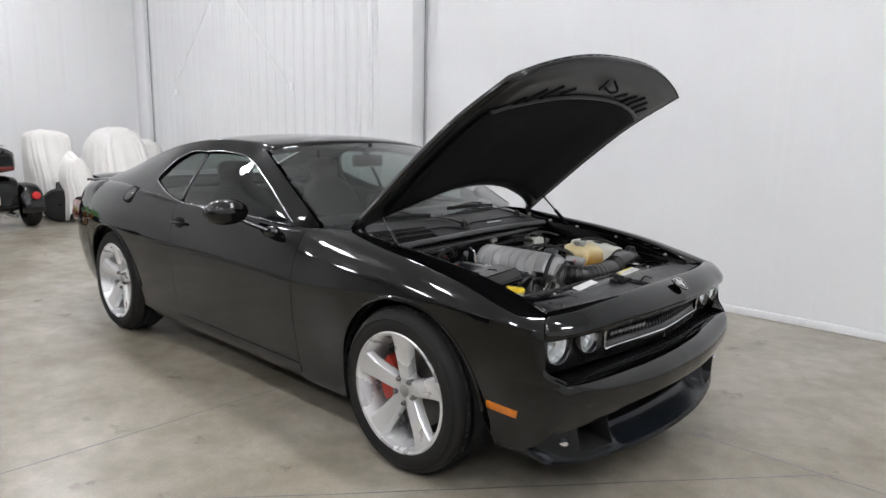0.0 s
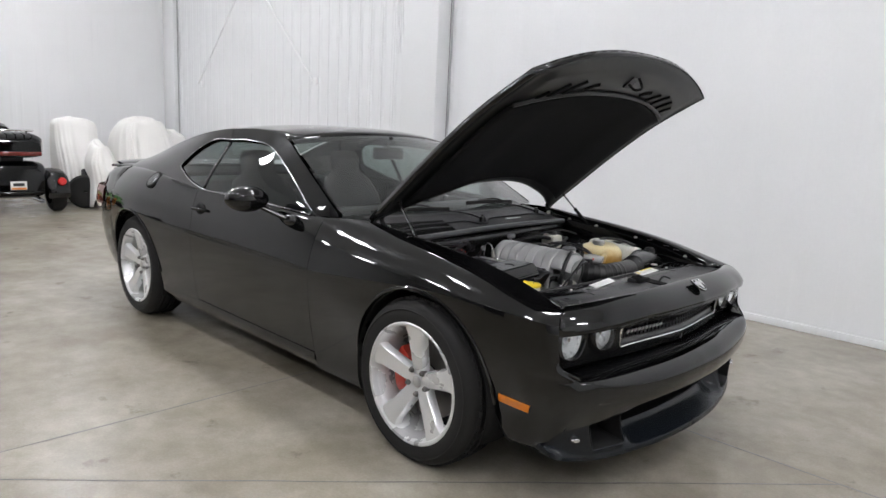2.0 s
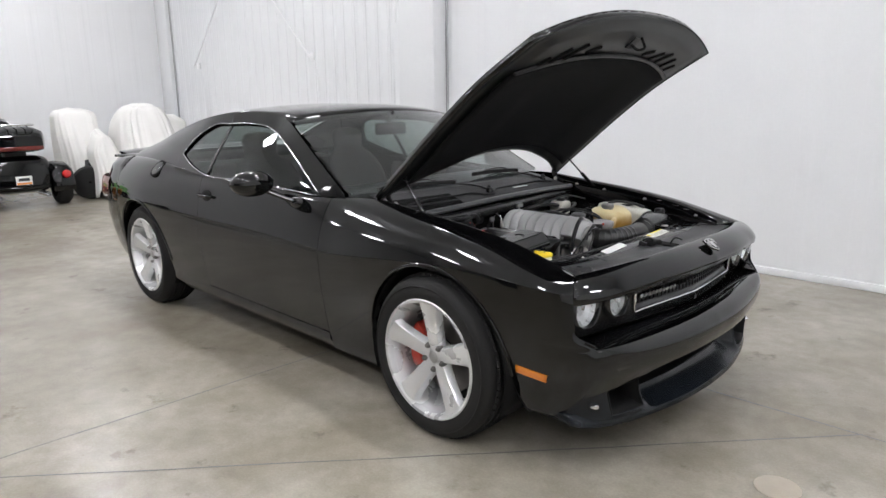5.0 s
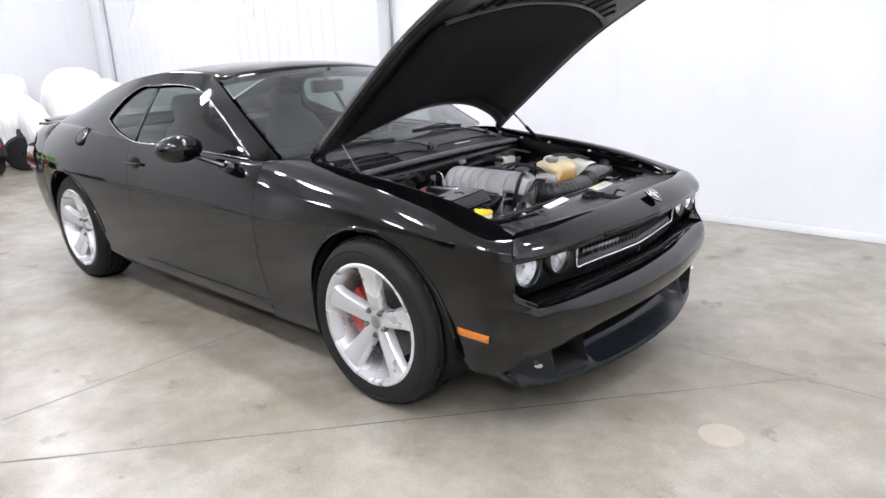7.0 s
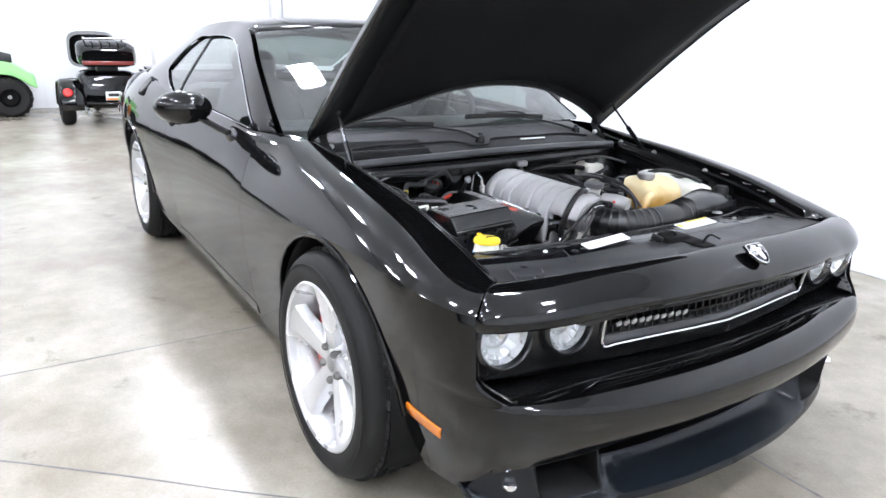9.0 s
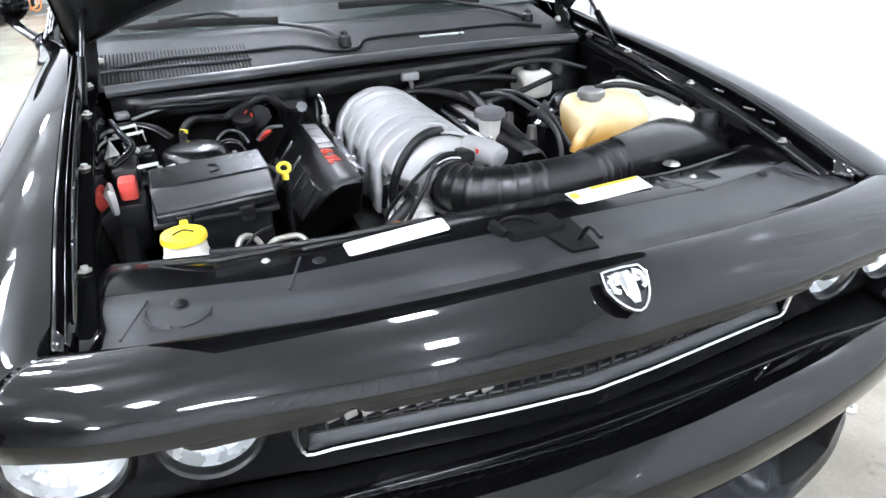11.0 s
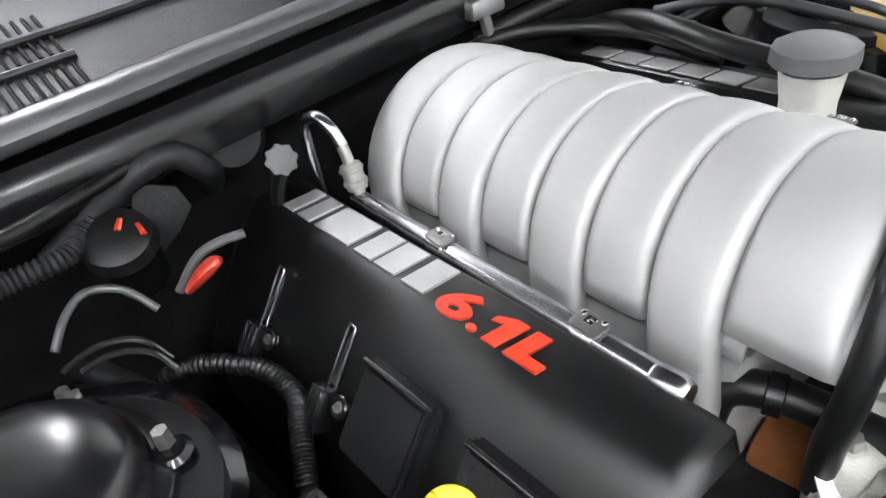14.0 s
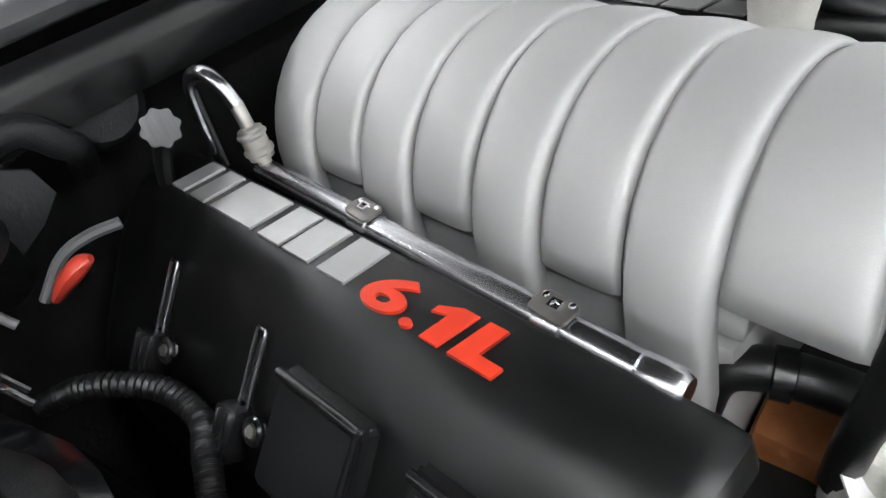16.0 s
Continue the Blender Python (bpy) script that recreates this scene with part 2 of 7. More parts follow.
# ---- building blocks ----
def part(name, bm, material, parent=None, label="", smooth=40, thick=0.0, rim=True):
    """Links a bmesh as one mesh object under a thing or a part."""
    me = bpy.data.meshes.new(name)
    bm.to_mesh(me)
    bm.free()
    if smooth:
        me.shade_smooth()
        me.set_sharp_from_angle(angle=radians(smooth))
    me.materials.append(material)
    ob = new(name, me)
    if parent is not None:
        ob.parent = parent
    if label:
        tagged(ob, label)
    if thick:
        so = ob.modifiers.new("thickness", "SOLIDIFY")
        so.thickness, so.offset, so.use_rim = abs(thick), (-1 if thick > 0 else 1), rim
    return ob


def thing(name, label, category, group="", m=None, kind=""):
    ob = new(name)
    if m is not None:
        ob.matrix_basis = m
    return tagged(ob, label, category, group, kind)


def grid(rows, away=None, closed=False, bm=None):
    """A skin over rows of points, its faces turned away from a point."""
    bm = bm or bmesh.new()
    vs = [[bm.verts.new(p) for p in r] for r in rows]
    n = len(rows[0])
    made = []
    for i in range(len(rows) - 1):
        for j in range(n if closed else n - 1):
            k = (j + 1) % n
            q = [vs[i][j], vs[i][k], vs[i + 1][k], vs[i + 1][j]]
            a = (q[2].co - q[0].co).cross(q[3].co - q[1].co)
            if a.length < 1e-10:
                continue
            if away is not None and a.dot((q[0].co + q[2].co) / 2 - Vector(away)) < 0:
                q.reverse()
            made.append(bm.faces.new(q))
    return bm


def weld(bm, d=0.0005):
    bmesh.ops.remove_doubles(bm, verts=bm.verts, dist=d)
    return bm


def box(sx, sy, sz, at=(0, 0, 0), bevel=0.0, m=None, bm=None, seg=2):
    """A box with rounded edges, centred on `at`."""
    bm = bm or bmesh.new()
    t = Matrix.Translation(at) if m is None else m
    vs = bmesh.ops.create_cube(bm, size=1.0)["verts"]
    bmesh.ops.scale(bm, vec=(sx, sy, sz), verts=vs)
    if bevel:
        es = list({e for v in vs for e in v.link_edges})
        vs = list({v for f in bmesh.ops.bevel(bm, geom=es, offset=bevel, segments=seg, affect="EDGES", profile=0.5)["faces"] for v in f.verts})
        seen, todo = set(vs), list(vs)
        while todo:
            v = todo.pop()
            for e in v.link_edges:
                o = e.other_vert(v)
                if o not in seen:
                    seen.add(o)
                    todo.append(o)
        vs = list(seen)
    bmesh.ops.transform(bm, matrix=t, verts=vs)
    return bm


def smooth_line(pts, k=6):
    """A Catmull-Rom line through the points."""
    p = [Vector(q) for q in pts]
    p = [2 * p[0] - p[1], *p, 2 * p[-1] - p[-2]]
    out = []
    for i in range(1, len(p) - 2):
        for s in range(k):
            t = s / k
            a, b, c, d = p[i - 1], p[i], p[i + 1], p[i + 2]
            out.append(0.5 * ((2 * b) + (c - a) * t + (2 * a - 5 * b + 4 * c - d) * t * t + (3 * b - a - 3 * c + d) * t ** 3))
    out.append(p[-2])
    return out


def tube(pts, r, n=10, k=6, bm=None, caps=True, flat=1.0):
    """A round bar along a smooth line; r is a radius or a function of 0..1."""
    bm = bm or bmesh.new()
    line = smooth_line(pts, k) if k > 1 else [Vector(q) for q in pts]
    rows, side = [], None
    for i, c in enumerate(line):
        d = (line[min(i + 1, len(line) - 1)] - line[max(i - 1, 0)]).normalized()
        if side is None:
            side = d.cross(Vector((0, 0, 1)) if abs(d.z) < 0.9 else Vector((1, 0, 0))).normalized()
        side = (side - d * side.dot(d)).normalized()
        up = side.cross(d)
        rr = r(i / (len(line) - 1)) if callable(r) else r
        rows.append([c + (side * math.cos(a) + up * math.sin(a) * flat) * rr for a in (2 * math.pi * j / n for j in range(n))])
    vs = [[bm.verts.new(p) for p in row] for row in rows]
    for i in range(len(vs) - 1):
        for j in range(n):
            bm.faces.new((vs[i][j], vs[i + 1][j], vs[i + 1][(j + 1) % n], vs[i][(j + 1) % n]))
    if caps:
        bm.faces.new(vs[0])
        bm.faces.new(list(reversed(vs[-1])))
    return bm


def lathe(profile, m=None, n=32, bm=None):
    """Turns (radius, height) points round the local z axis."""
    bm = bm or bmesh.new()
    m = m or Matrix.Identity(4)
    rows = []
    for r, h in profile:
        rows.append([m @ Vector((r * math.cos(2 * math.pi * j / n), r * math.sin(2 * math.pi * j / n), h)) for j in range(n)])
    vs = [[bm.verts.new(p) for p in row] for row in rows]
    for i in range(len(vs) - 1):
        for j in range(n):
            q = (vs[i][j], vs[i][(j + 1) % n], vs[i + 1][(j + 1) % n], vs[i + 1][j])
            bm.faces.new(q)
    return weld(bm, 1e-5)


def slab(outline, depth, m=None, bevel=0.0, bm=None):
    """A flat outline (x, y) drawn out along its local z."""
    bm = bm or bmesh.new()
    m = m or Matrix.Identity(4)
    lo = [bm.verts.new((x, y, 0)) for x, y in outline]
    f = bm.faces.new(lo)
    ex = bmesh.ops.extrude_face_region(bm, geom=[f])
    hi = [v for v in ex["geom"] if isinstance(v, bmesh.types.BMVert)]
    bmesh.ops.translate(bm, vec=(0, 0, depth), verts=hi)
    if bevel:
        es = list({e for v in hi for e in v.link_edges if all(w in hi for w in e.verts)})
        bmesh.ops.bevel(bm, geom=es, offset=bevel, segments=2, affect="EDGES", profile=0.5)
    bmesh.ops.recalc_face_normals(bm, faces=bm.faces)
    bmesh.ops.transform(bm, matrix=m, verts=bm.verts)
    return bm


def corner_round(cx, cy, w, h, r, n=4):
    out = []
    for sx, sy, a0 in ((1, 1, 0), (-1, 1, 90), (-1, -1, 180), (1, -1, 270)):
        for i in range(n + 1):
            a = radians(a0 + 90 * i / n)
            out.append((cx + sx * (w / 2 - r) + r * math.cos(a), cy + sy * (h / 2 - r) + r * math.sin(a)))
    return out


def flip(bm):
    """The same shape on the other side of the car."""
    c = bm.copy()
    bmesh.ops.transform(c, matrix=Matrix.Diagonal((1, -1, 1, 1)), verts=c.verts)
    bmesh.ops.reverse_faces(c, faces=c.faces)
    return c


def curve(keys):
    """A smooth function through (x, value) keys in rising x."""
    xs, ys = np.array([k[0] for k in keys], float), np.array([k[1] for k in keys], float)
    d = np.gradient(ys, xs)

    def at(x):
        x = min(max(x, xs[0]), xs[-1])
        i = min(int(np.searchsorted(xs, x, side="right")) - 1, len(xs) - 2)
        h = xs[i + 1] - xs[i]
        t = (x - xs[i]) / h
        return float((2 * t**3 - 3 * t**2 + 1) * ys[i] + (t**3 - 2 * t**2 + t) * h * d[i] + (3 * t**2 - 2 * t**3) * ys[i + 1] + (t**3 - t**2) * h * d[i + 1])
    return at


def steps(a, b, n):
    return [a + (b - a) * i / n for i in range(n + 1)]


def writing(name, text, wide, high, m, material, parent, depth=0.001, shear=0.0, spacing=1.0, bold=0.03):
    """Words drawn to a given width and height."""
    size = high
    cu = bpy.data.curves.new(name, "FONT")
    cu.body, cu.size, cu.extrude, cu.shear, cu.space_character = text, size, depth, shear, spacing
    cu.offset = size * bold
    tmp = bpy.data.objects.new(name, cu)
    me = bpy.data.meshes.new_from_object(tmp)
    bpy.data.objects.remove(tmp)
    co = np.array([v.co for v in me.vertices])
    lo, hi = co.min(0), co.max(0)
    me.transform(m @ Matrix.Diagonal((wide / (hi[0] - lo[0]), high / (hi[1] - lo[1]), 1, 1)) @ Matrix.Translation((-lo[0], -lo[1], 0)))
    me.materials.append(material)
    ob = new(name, me)
    ob.parent = parent
    return ob


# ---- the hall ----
# unseen far wall: the unlit hall's darkness is put into its colour
M_FARWALL = make("shade_darkened_liner", (0.07, 0.07, 0.074), (0.11, 0.11, 0.114), 0.8, 0.5, 0.08)
WALL_Y, BACK_X, FRONT_X, SIDE_Y, TOP = 2.90, -11.0, 6.8, -20.0, 5.6


def liner(a, b, z0, z1, pitch, depth, inward, thick=0.12):
    """A ribbed sheet-metal wall from a to b in plan, with its back, as one skin."""
    a, b, inward = Vector((*a, 0)), Vector((*b, 0)), Vector((*inward, 0))
    along = b - a
    n = max(1, int(along.length / pitch))
    prof = []
    for i in range(n):
        for s, o in ((0.0, 0), (0.42, 0), (0.5, 1), (0.62, 1), (0.70, 0), (0.80, 0), (0.83, 0.45), (0.89, 0.45), (0.92, 0)):
            prof.append(a + along * ((i + s) / n) + inward * depth * o)
    prof.append(b)
    prof += [b - inward * thick, a - inward * thick]
    bm = bmesh.new()
    lo = [bm.verts.new(p + Vector((0, 0, z0))) for p in prof]
    hi = [bm.verts.new(p + Vector((0, 0, z1))) for p in prof]
    for i in range(len(prof)):
        j = (i + 1) % len(prof)
        bm.faces.new((lo[i], lo[j], hi[j], hi[i]))
    bmesh.ops.recalc_face_normals(bm, faces=bm.faces)
    return bm


def setting(name, bm, material, label, smooth=0):
    return tagged(part(name, bm, material, None, "", smooth), label, "", "", "structure")


floor = setting("floor", box(FRONT_X - BACK_X + 0.4, WALL_Y - SIDE_Y + 0.4, 0.2, ((FRONT_X + BACK_X) / 2, (WALL_Y + SIDE_Y) / 2, -0.1)), M_FLOOR,
                "sealed grey-beige concrete floor with stains and saw cuts")
setting("wall_side", liner((FRONT_X, WALL_Y), (-3.58, WALL_Y), 0.0, TOP, 0.40, 0.004, (0, -1)), M_WALL, "white ribbed sheet-metal wall liner beside the car")
setting("wall_side_far", liner((-4.18, WALL_Y), (-10.55, WALL_Y), 0.0, TOP, 0.22, 0.010, (0, -1)), M_WALL, "white ribbed sheet-metal wall liner")
setting("wall_back", liner((BACK_X, SIDE_Y), (BACK_X, WALL_Y), 0.0, TOP, 0.40, 0.003, (1, 0)), M_WALLG, "pale grey sheet-metal wall at the back of the hall")
setting("wall_front", liner((FRONT_X, SIDE_Y), (FRONT_X, WALL_Y), 0.0, TOP, 0.30, 0.012, (-1, 0)), M_WALL, "white ribbed wall behind the camera")
setting("wall_open_side", liner((BACK_X, SIDE_Y), (FRONT_X, SIDE_Y), 0.0, TOP, 0.30, 0.012, (0, 1)), M_FARWALL, "unseen ribbed wall across the hall, coloured dark to reflect as unlit")
setting("ceiling", box(FRONT_X - BACK_X + 0.4, WALL_Y - SIDE_Y + 0.4, 0.15, ((FRONT_X + BACK_X) / 2, (WALL_Y + SIDE_Y) / 2, TOP + 0.08)), M_CEIL, "white metal ceiling of the hall")


def pilaster(x0, x1, depth, name):
    """A boxed-in steel column, with the dark seam at its edge."""
    c = setting(name, box(x1 - x0, depth + 0.1, TOP, ((x0 + x1) / 2, WALL_Y - depth / 2 + 0.05, TOP / 2), 0.01), M_WALL, "white boxed steel column against the wall", 40)
    part("seam", box(0.012, 0.012, TOP - 0.02, (x1 + 0.012, WALL_Y - depth * 0.1 - 0.014, TOP / 2), 0.003), M_SEAM, c, "dark sealant seam")
    return c


pilaster(-4.17, -3.59, 0.22, "column_1")
pilaster(-11.0, -10.56, 0.10, "column_2")
setting("baseboard", box(FRONT_X + 3.58, 0.02, 0.06, ((FRONT_X - 3.58) / 2, WALL_Y - 0.022, 0.03), 0.004), M_WALL, "white metal base trim along the wall", 40)


def saw_cut(a, b, w=0.010):
    """A filled saw cut in the floor, a shallow strip with uneven edges."""
    a, b = Vector((*a, 0)), Vector((*b, 0))
    d = (b - a).normalized()
    s = Vector((-d.y, d.x, 0))
    n = max(2, int((b - a).length / 0.12))
    rows = []
    for i in range(n + 1):
        p = a + (b - a) * i / n
        j = noise.noise(p * 3.0) * 0.006
        e = w * (0.5 + 0.18 * noise.noise(p * 9.0 + Vector((5, 0, 0))))
        rows.append([p + s * (j - e) + Vector((0, 0, 0.0005)), p + s * (j - e * 0.3) + Vector((0, 0, 0.0012)), p + s * (j + e * 0.3) + Vector((0, 0, 0.0012)), p + s * (j + e) + Vector((0, 0, 0.0005))])
    return part("saw_cut", grid(rows, (0, 0, -50)), M_JOINT, floor, "", 0)


saw_cut((-1.17, SIDE_Y), (-1.17, WALL_Y - 0.03))
saw_cut((FRONT_X, 0.40), (BACK_X, 0.38))
saw_cut((-3.2, -4.85), (1.36, 0.40), 0.008)
saw_cut((3.1, SIDE_Y), (3.1, WALL_Y - 0.03))
drain = tagged(part("floor_drain", lathe([(0.0, 0.0), (0.083, 0.0), (0.083, 0.002), (0.078, 0.0045), (0.0, 0.0045)], pose(1.245, -0.275, 0.0), 40), M_DRAIN), "round tan floor drain cover set in the concrete", "drain cover")


def ceiling_light():
    """A short rectangular high-bay lamp: a metal spine over a deep lit diffuser, plus a shell whose added glow sideways
    and up brightens the ceiling.
    """
    t = thing("ceiling_light", "lit white rectangular high-bay lamp hung under the ceiling", "ceiling lamp", "lamps of the hall")
    part("spine", box(0.50, 0.10, 0.06, (0, 0, 0.155), 0.012), M_WALL, t)
    part("diffuser", slab([(-0.22, 0.0), (0.22, 0.0), (0.17, 0.10), (0.06, 0.125), (-0.06, 0.125), (-0.17, 0.10)], 0.54, pose(-0.27, 0, 0, 90, 0, 90), 0.0), M_GLOW, t, "glowing upper shell added to brighten the ceiling")
    part("diffuser", box(0.52, 0.42, 0.02, (0, 0, -0.006), 0.006), M_LAMP, t, "lit diffuser")
    for x in (-0.2, 0.2):
        part("wire", tube([(x, 0, 0.18), (x, 0, 0.75)], 0.004, 6, 1), M_STEEL, t)
    return t


first = ceiling_light()
first.matrix_basis = pose(-9.0, 0.3, 4.85)
for x in (-9.0, -6.0, -3.0, 0.0, 2.8, 5.3):
    for y in (0.3, -3.1, -6.5):
        if (x, y) != (-9.0, 0.3):
            copy_thing(first, pose(x, y, 4.85))


# ---- the black coupe: body ----
AX_F, AX_R, TYRE, ARCH = 0.0, -2.946, 0.360, 0.405
car = thing("car", "glossy black two-door muscle coupe with its hood open", "car")
IN = (-1.4, 0.0, 0.55)

z_top = curve([(-4.0, 1.0), (-3.6, 1.03), (-3.3, 1.045), (-2.9, 1.05), (-2.46, 1.025), (-2.06, 0.995), (-1.66, 0.988), (-1.2, 0.976), (-0.86, 0.966), (-0.55, 0.979), (-0.3, 0.958), (0.0, 0.928), (0.3, 0.882), (0.60, 0.802)])
y_top = curve([(-4.0, 0.66), (-3.6, 0.70), (-3.3, 0.75), (-2.9, 0.80), (-2.46, 0.83), (-2.06, 0.84), (-1.66, 0.835), (-1.2, 0.82), (-0.86, 0.80), (-0.6, 0.735), (-0.3, 0.715), (0.0, 0.715), (0.3, 0.715), (0.60, 0.715)])
w_max = curve([(-4.0, 0.78), (-3.7, 0.86), (-3.36, 0.918), (-2.95, 0.945), (-2.5, 0.932), (-2.0, 0.908), (-1.4, 0.900), (-0.8, 0.900), (-0.4, 0.904), (0.0, 0.898), (0.42, 0.884), (0.60, 0.866)])
z_wide = curve([(-4.0, 0.74), (-2.9, 0.76), (-2.2, 0.715), (-1.4, 0.685), (-0.8, 0.70), (-0.45, 0.735), (-0.25, 0.757), (-0.07, 0.772), (0.1, 0.783), (0.25, 0.786), (0.405, 0.780), (0.6, 0.745)])
slope_k = curve([(-4.0, 0.0), (-1.0, 0.0), (-0.75, 0.12), (-0.4, 0.72), (-0.2, 1.0), (0.6, 1.0)])
DROP = curve([(0, 0), (0.3, 0.022), (0.5, 0.06), (0.72, 0.118), (0.80, 0.165), (0.84, 0.21), (0.875, 0.28), (0.90, 0.40)])


def side_y(x, z):
    d = z - z_wide(x)
    return w_max(x) - (0.042 * (d / 0.42) ** 2 - 0.028 * max(d, -0.30) if d < 0 else 0.03 * (d / 0.2) ** 2)


def bezier(p0, p1, p2, p3, t):
    u = 1 - t
    return tuple(u ** 3 * a + 3 * u * u * t * b + 3 * u * t * t * c + t ** 3 * d for a, b, c, d in zip(p0, p1, p2, p3))


def shoulder(x, t):
    """The upper flank from the crease (t = 0) to its inner edge (t = 1): steep and round on the doors, a flat shelf on the fenders."""
    zs, y0, y1, zt, k = z_wide(x), w_max(x), y_top(x), z_top(x), slope_k(x)
    r = min(1.0, max(0.0, (-1.9 - x) / 0.7))
    p1 = (y0 - 0.012 - 0.014 * k, zs + (zt - zs) * (0.50 + 0.06 * k + 0.14 * r))
    p2 = (y1 + 0.03 + 0.06 * k + 0.025 * r, zt - 0.012 + 0.014 * k + 0.008 * r)
    return bezier((y0, zs), p1, p2, (y1, zt), t)


def side_at(x, z):
    """Half width of the body at any height."""
    if z <= z_wide(x):
        return side_y(x, z)
    pts = [shoulder(x, t) for t in steps(0, 0.97, 30)]
    return float(np.interp(z, [p[1] for p in pts], [p[0] for p in pts]))


def side_column(x, low, flange=True, n=9):
    """One upright line of the right flank: up to the crease, then over the shoulder to the inner edge."""
    zs = z_wide(x)
    col = []
    if flange:
        col.append((x, -(side_y(x, low) - 0.05), low + 0.004))
    for i in range(n + 1):
        z = low + (zs - low) * i / n
        col.append((x, -side_y(x, z), z))
    for t in (0.02, 0.08, 0.16, 0.26, 0.37, 0.48, 0.6, 0.71, 0.82, 0.92, 1.0):
        y, z = shoulder(x, t)
        col.append((x, -y, z))
    return col


def sill_z(x):
    return 0.185 + 0.02 * (x + 0.4) / -2.2


def arch_z(x, ax):
    return TYRE + math.sqrt(max(0.0, ARCH ** 2 - (x - ax) ** 2))


def flank(x0, x1, ax=None, n=14):
    rows = []
    for i in range(n + 1):
        if ax is None:
            x = x0 + (x1 - x0) * i / n
            low = sill_z(x)
        else:
            a = math.pi * i / n
            x = ax + ARCH * math.cos(a)
            low = arch_z(x, ax)
        rows.append(side_column(x, low))
    return rows


def both(name, bm, material, parent=None, label="", smooth=40, thick=0.0, rim=False):
    """The same part on the car's two sides."""
    other = flip(bm)
    a = part(name, bm, material, parent or car, label, smooth, thick, rim)
    b = part(name, other, material, parent or car, label, smooth, thick, rim)
    return a, b


# fenders, doors, quarters: panels with gaps between
G = 0.0014
fender = grid(flank(0, 0, AX_F, 26), IN)
grid([side_column(x, sill_z(x)) for x in steps(AX_F - ARCH, -0.79 + G, 8)], IN, bm=fender)
both("front_fender", weld(fender), M_PAINT, None, "glossy black fender", 35, 0.02)
both("door", grid([side_column(x, sill_z(x) + 0.09, False) for x in steps(-0.79 - G, -2.06 + G, 16)], IN), M_PAINT, None, "glossy black door", 35, 0.03)
both("sill", grid([[(x, -(side_y(x, sill_z(x) + z) + d), sill_z(x) + z) for z, d in ((0.084, -0.03), (0.084, 0.0), (0.05, 0.006), (0.0, -0.012), (-0.03, -0.06), (-0.03, -0.25))] for x in steps(-0.79, -2.541, 14)], IN), M_PAINT, None, "black rocker sill", 35, 0.015)
quarter = grid([side_column(x, sill_z(x) + 0.084, False) for x in steps(-2.06 - G, AX_R + ARCH, 8)], IN)
grid(flank(0, 0, AX_R, 26), IN, bm=quarter)
both("rear_quarter", weld(quarter), M_PAINT, None, "glossy black rear quarter panel", 35, 0.02)


# rear corner, bumper and tail
def tail_col(q):
    """A line of the tail; q runs from the flank to the middle."""
    plan = smooth_line([(AX_R - ARCH, 0.916, 0), (-3.62, 0.885, 0), (-3.83, 0.82, 0), (-3.95, 0.70, 0), (-4.02, 0.45, 0), (-4.05, 0.0, 0)], 8)
    p = plan[min(int(round(q * (len(plan) - 1))), len(plan) - 1)]
    col = []
    for z, dx, dy in ((0.27, 0.10, 0.93), (0.36, 0.05, 0.96), (0.48, 0.015, 0.985), (0.60, 0.0, 1.0), (0.70, 0.01, 1.0), (0.78, 0.02, 0.995), (0.88, 0.03, 0.97), (0.96, 0.045, 0.93), (1.0, 0.06, 0.88), (1.012, 0.10, 0.82)):
        k = min(1.0, q * 2.2)
        zz = z if z < 0.9 else z + (z_top(p.x) - 0.012 - 1.0) * (z - 0.88) / 0.13
        yy = p.y * dy if q > 0.02 else side_at(p.x, zz - 0.004)
        col.append((p.x + dx * k, -yy, zz))
    return col


rear = grid([tail_col(q) for q in steps(0, 1, 40)], (-2.6, 0, 0.6))
both("rear_bumper", rear, M_PAINT, None, "black rear bumper and corner", 40, 0.015)
both("tail_lamp", grid([[(-3.60 - 0.46 * s ** 0.72, -(0.888 - 0.30 * s ** 2.2) * k - 0.004, z) for z, k in ((0.735, 1.0), (0.76, 1.004), (0.84, 0.99), (0.875, 0.972))] for s in steps(0, 1, 12)], (-2.6, 0, 0.6)), M_TAIL, None, "dark red smoked tail lamp", 40, 0.02)
deck = grid([[(-3.36 - 0.60 * s, y, 1.046 + 0.012 * (1 - (y / 0.72) ** 2) - 0.03 * s ** 2 - 0.02 * (1 - s) * 0 + (0.0 if abs(y) < 0.7 else -0.004)) for y in steps(-0.745 + 0.06 * s, 0.745 - 0.06 * s, 14)] for s in steps(0, 1, 8)], (-3.6, 0, 0))
part("trunk_lid", deck, M_PAINT, car, "black trunk lid", 40, 0.02)
part("spoiler", grid([[(x - 0.08 * (1 - (y / 0.72) ** 2), y, z - 0.025 * (abs(y) / 0.72) ** 4) for x, z in ((-3.66, 1.032), (-3.70, 1.042), (-3.80, 1.058), (-3.885, 1.064), (-3.895, 1.055), (-3.84, 1.035), (-3.76, 1.01))] for y in steps(-0.66, 0.66, 18)], (-3.85, 0, 1.06)), M_PAINT, car, "low black trunk spoiler", 50)


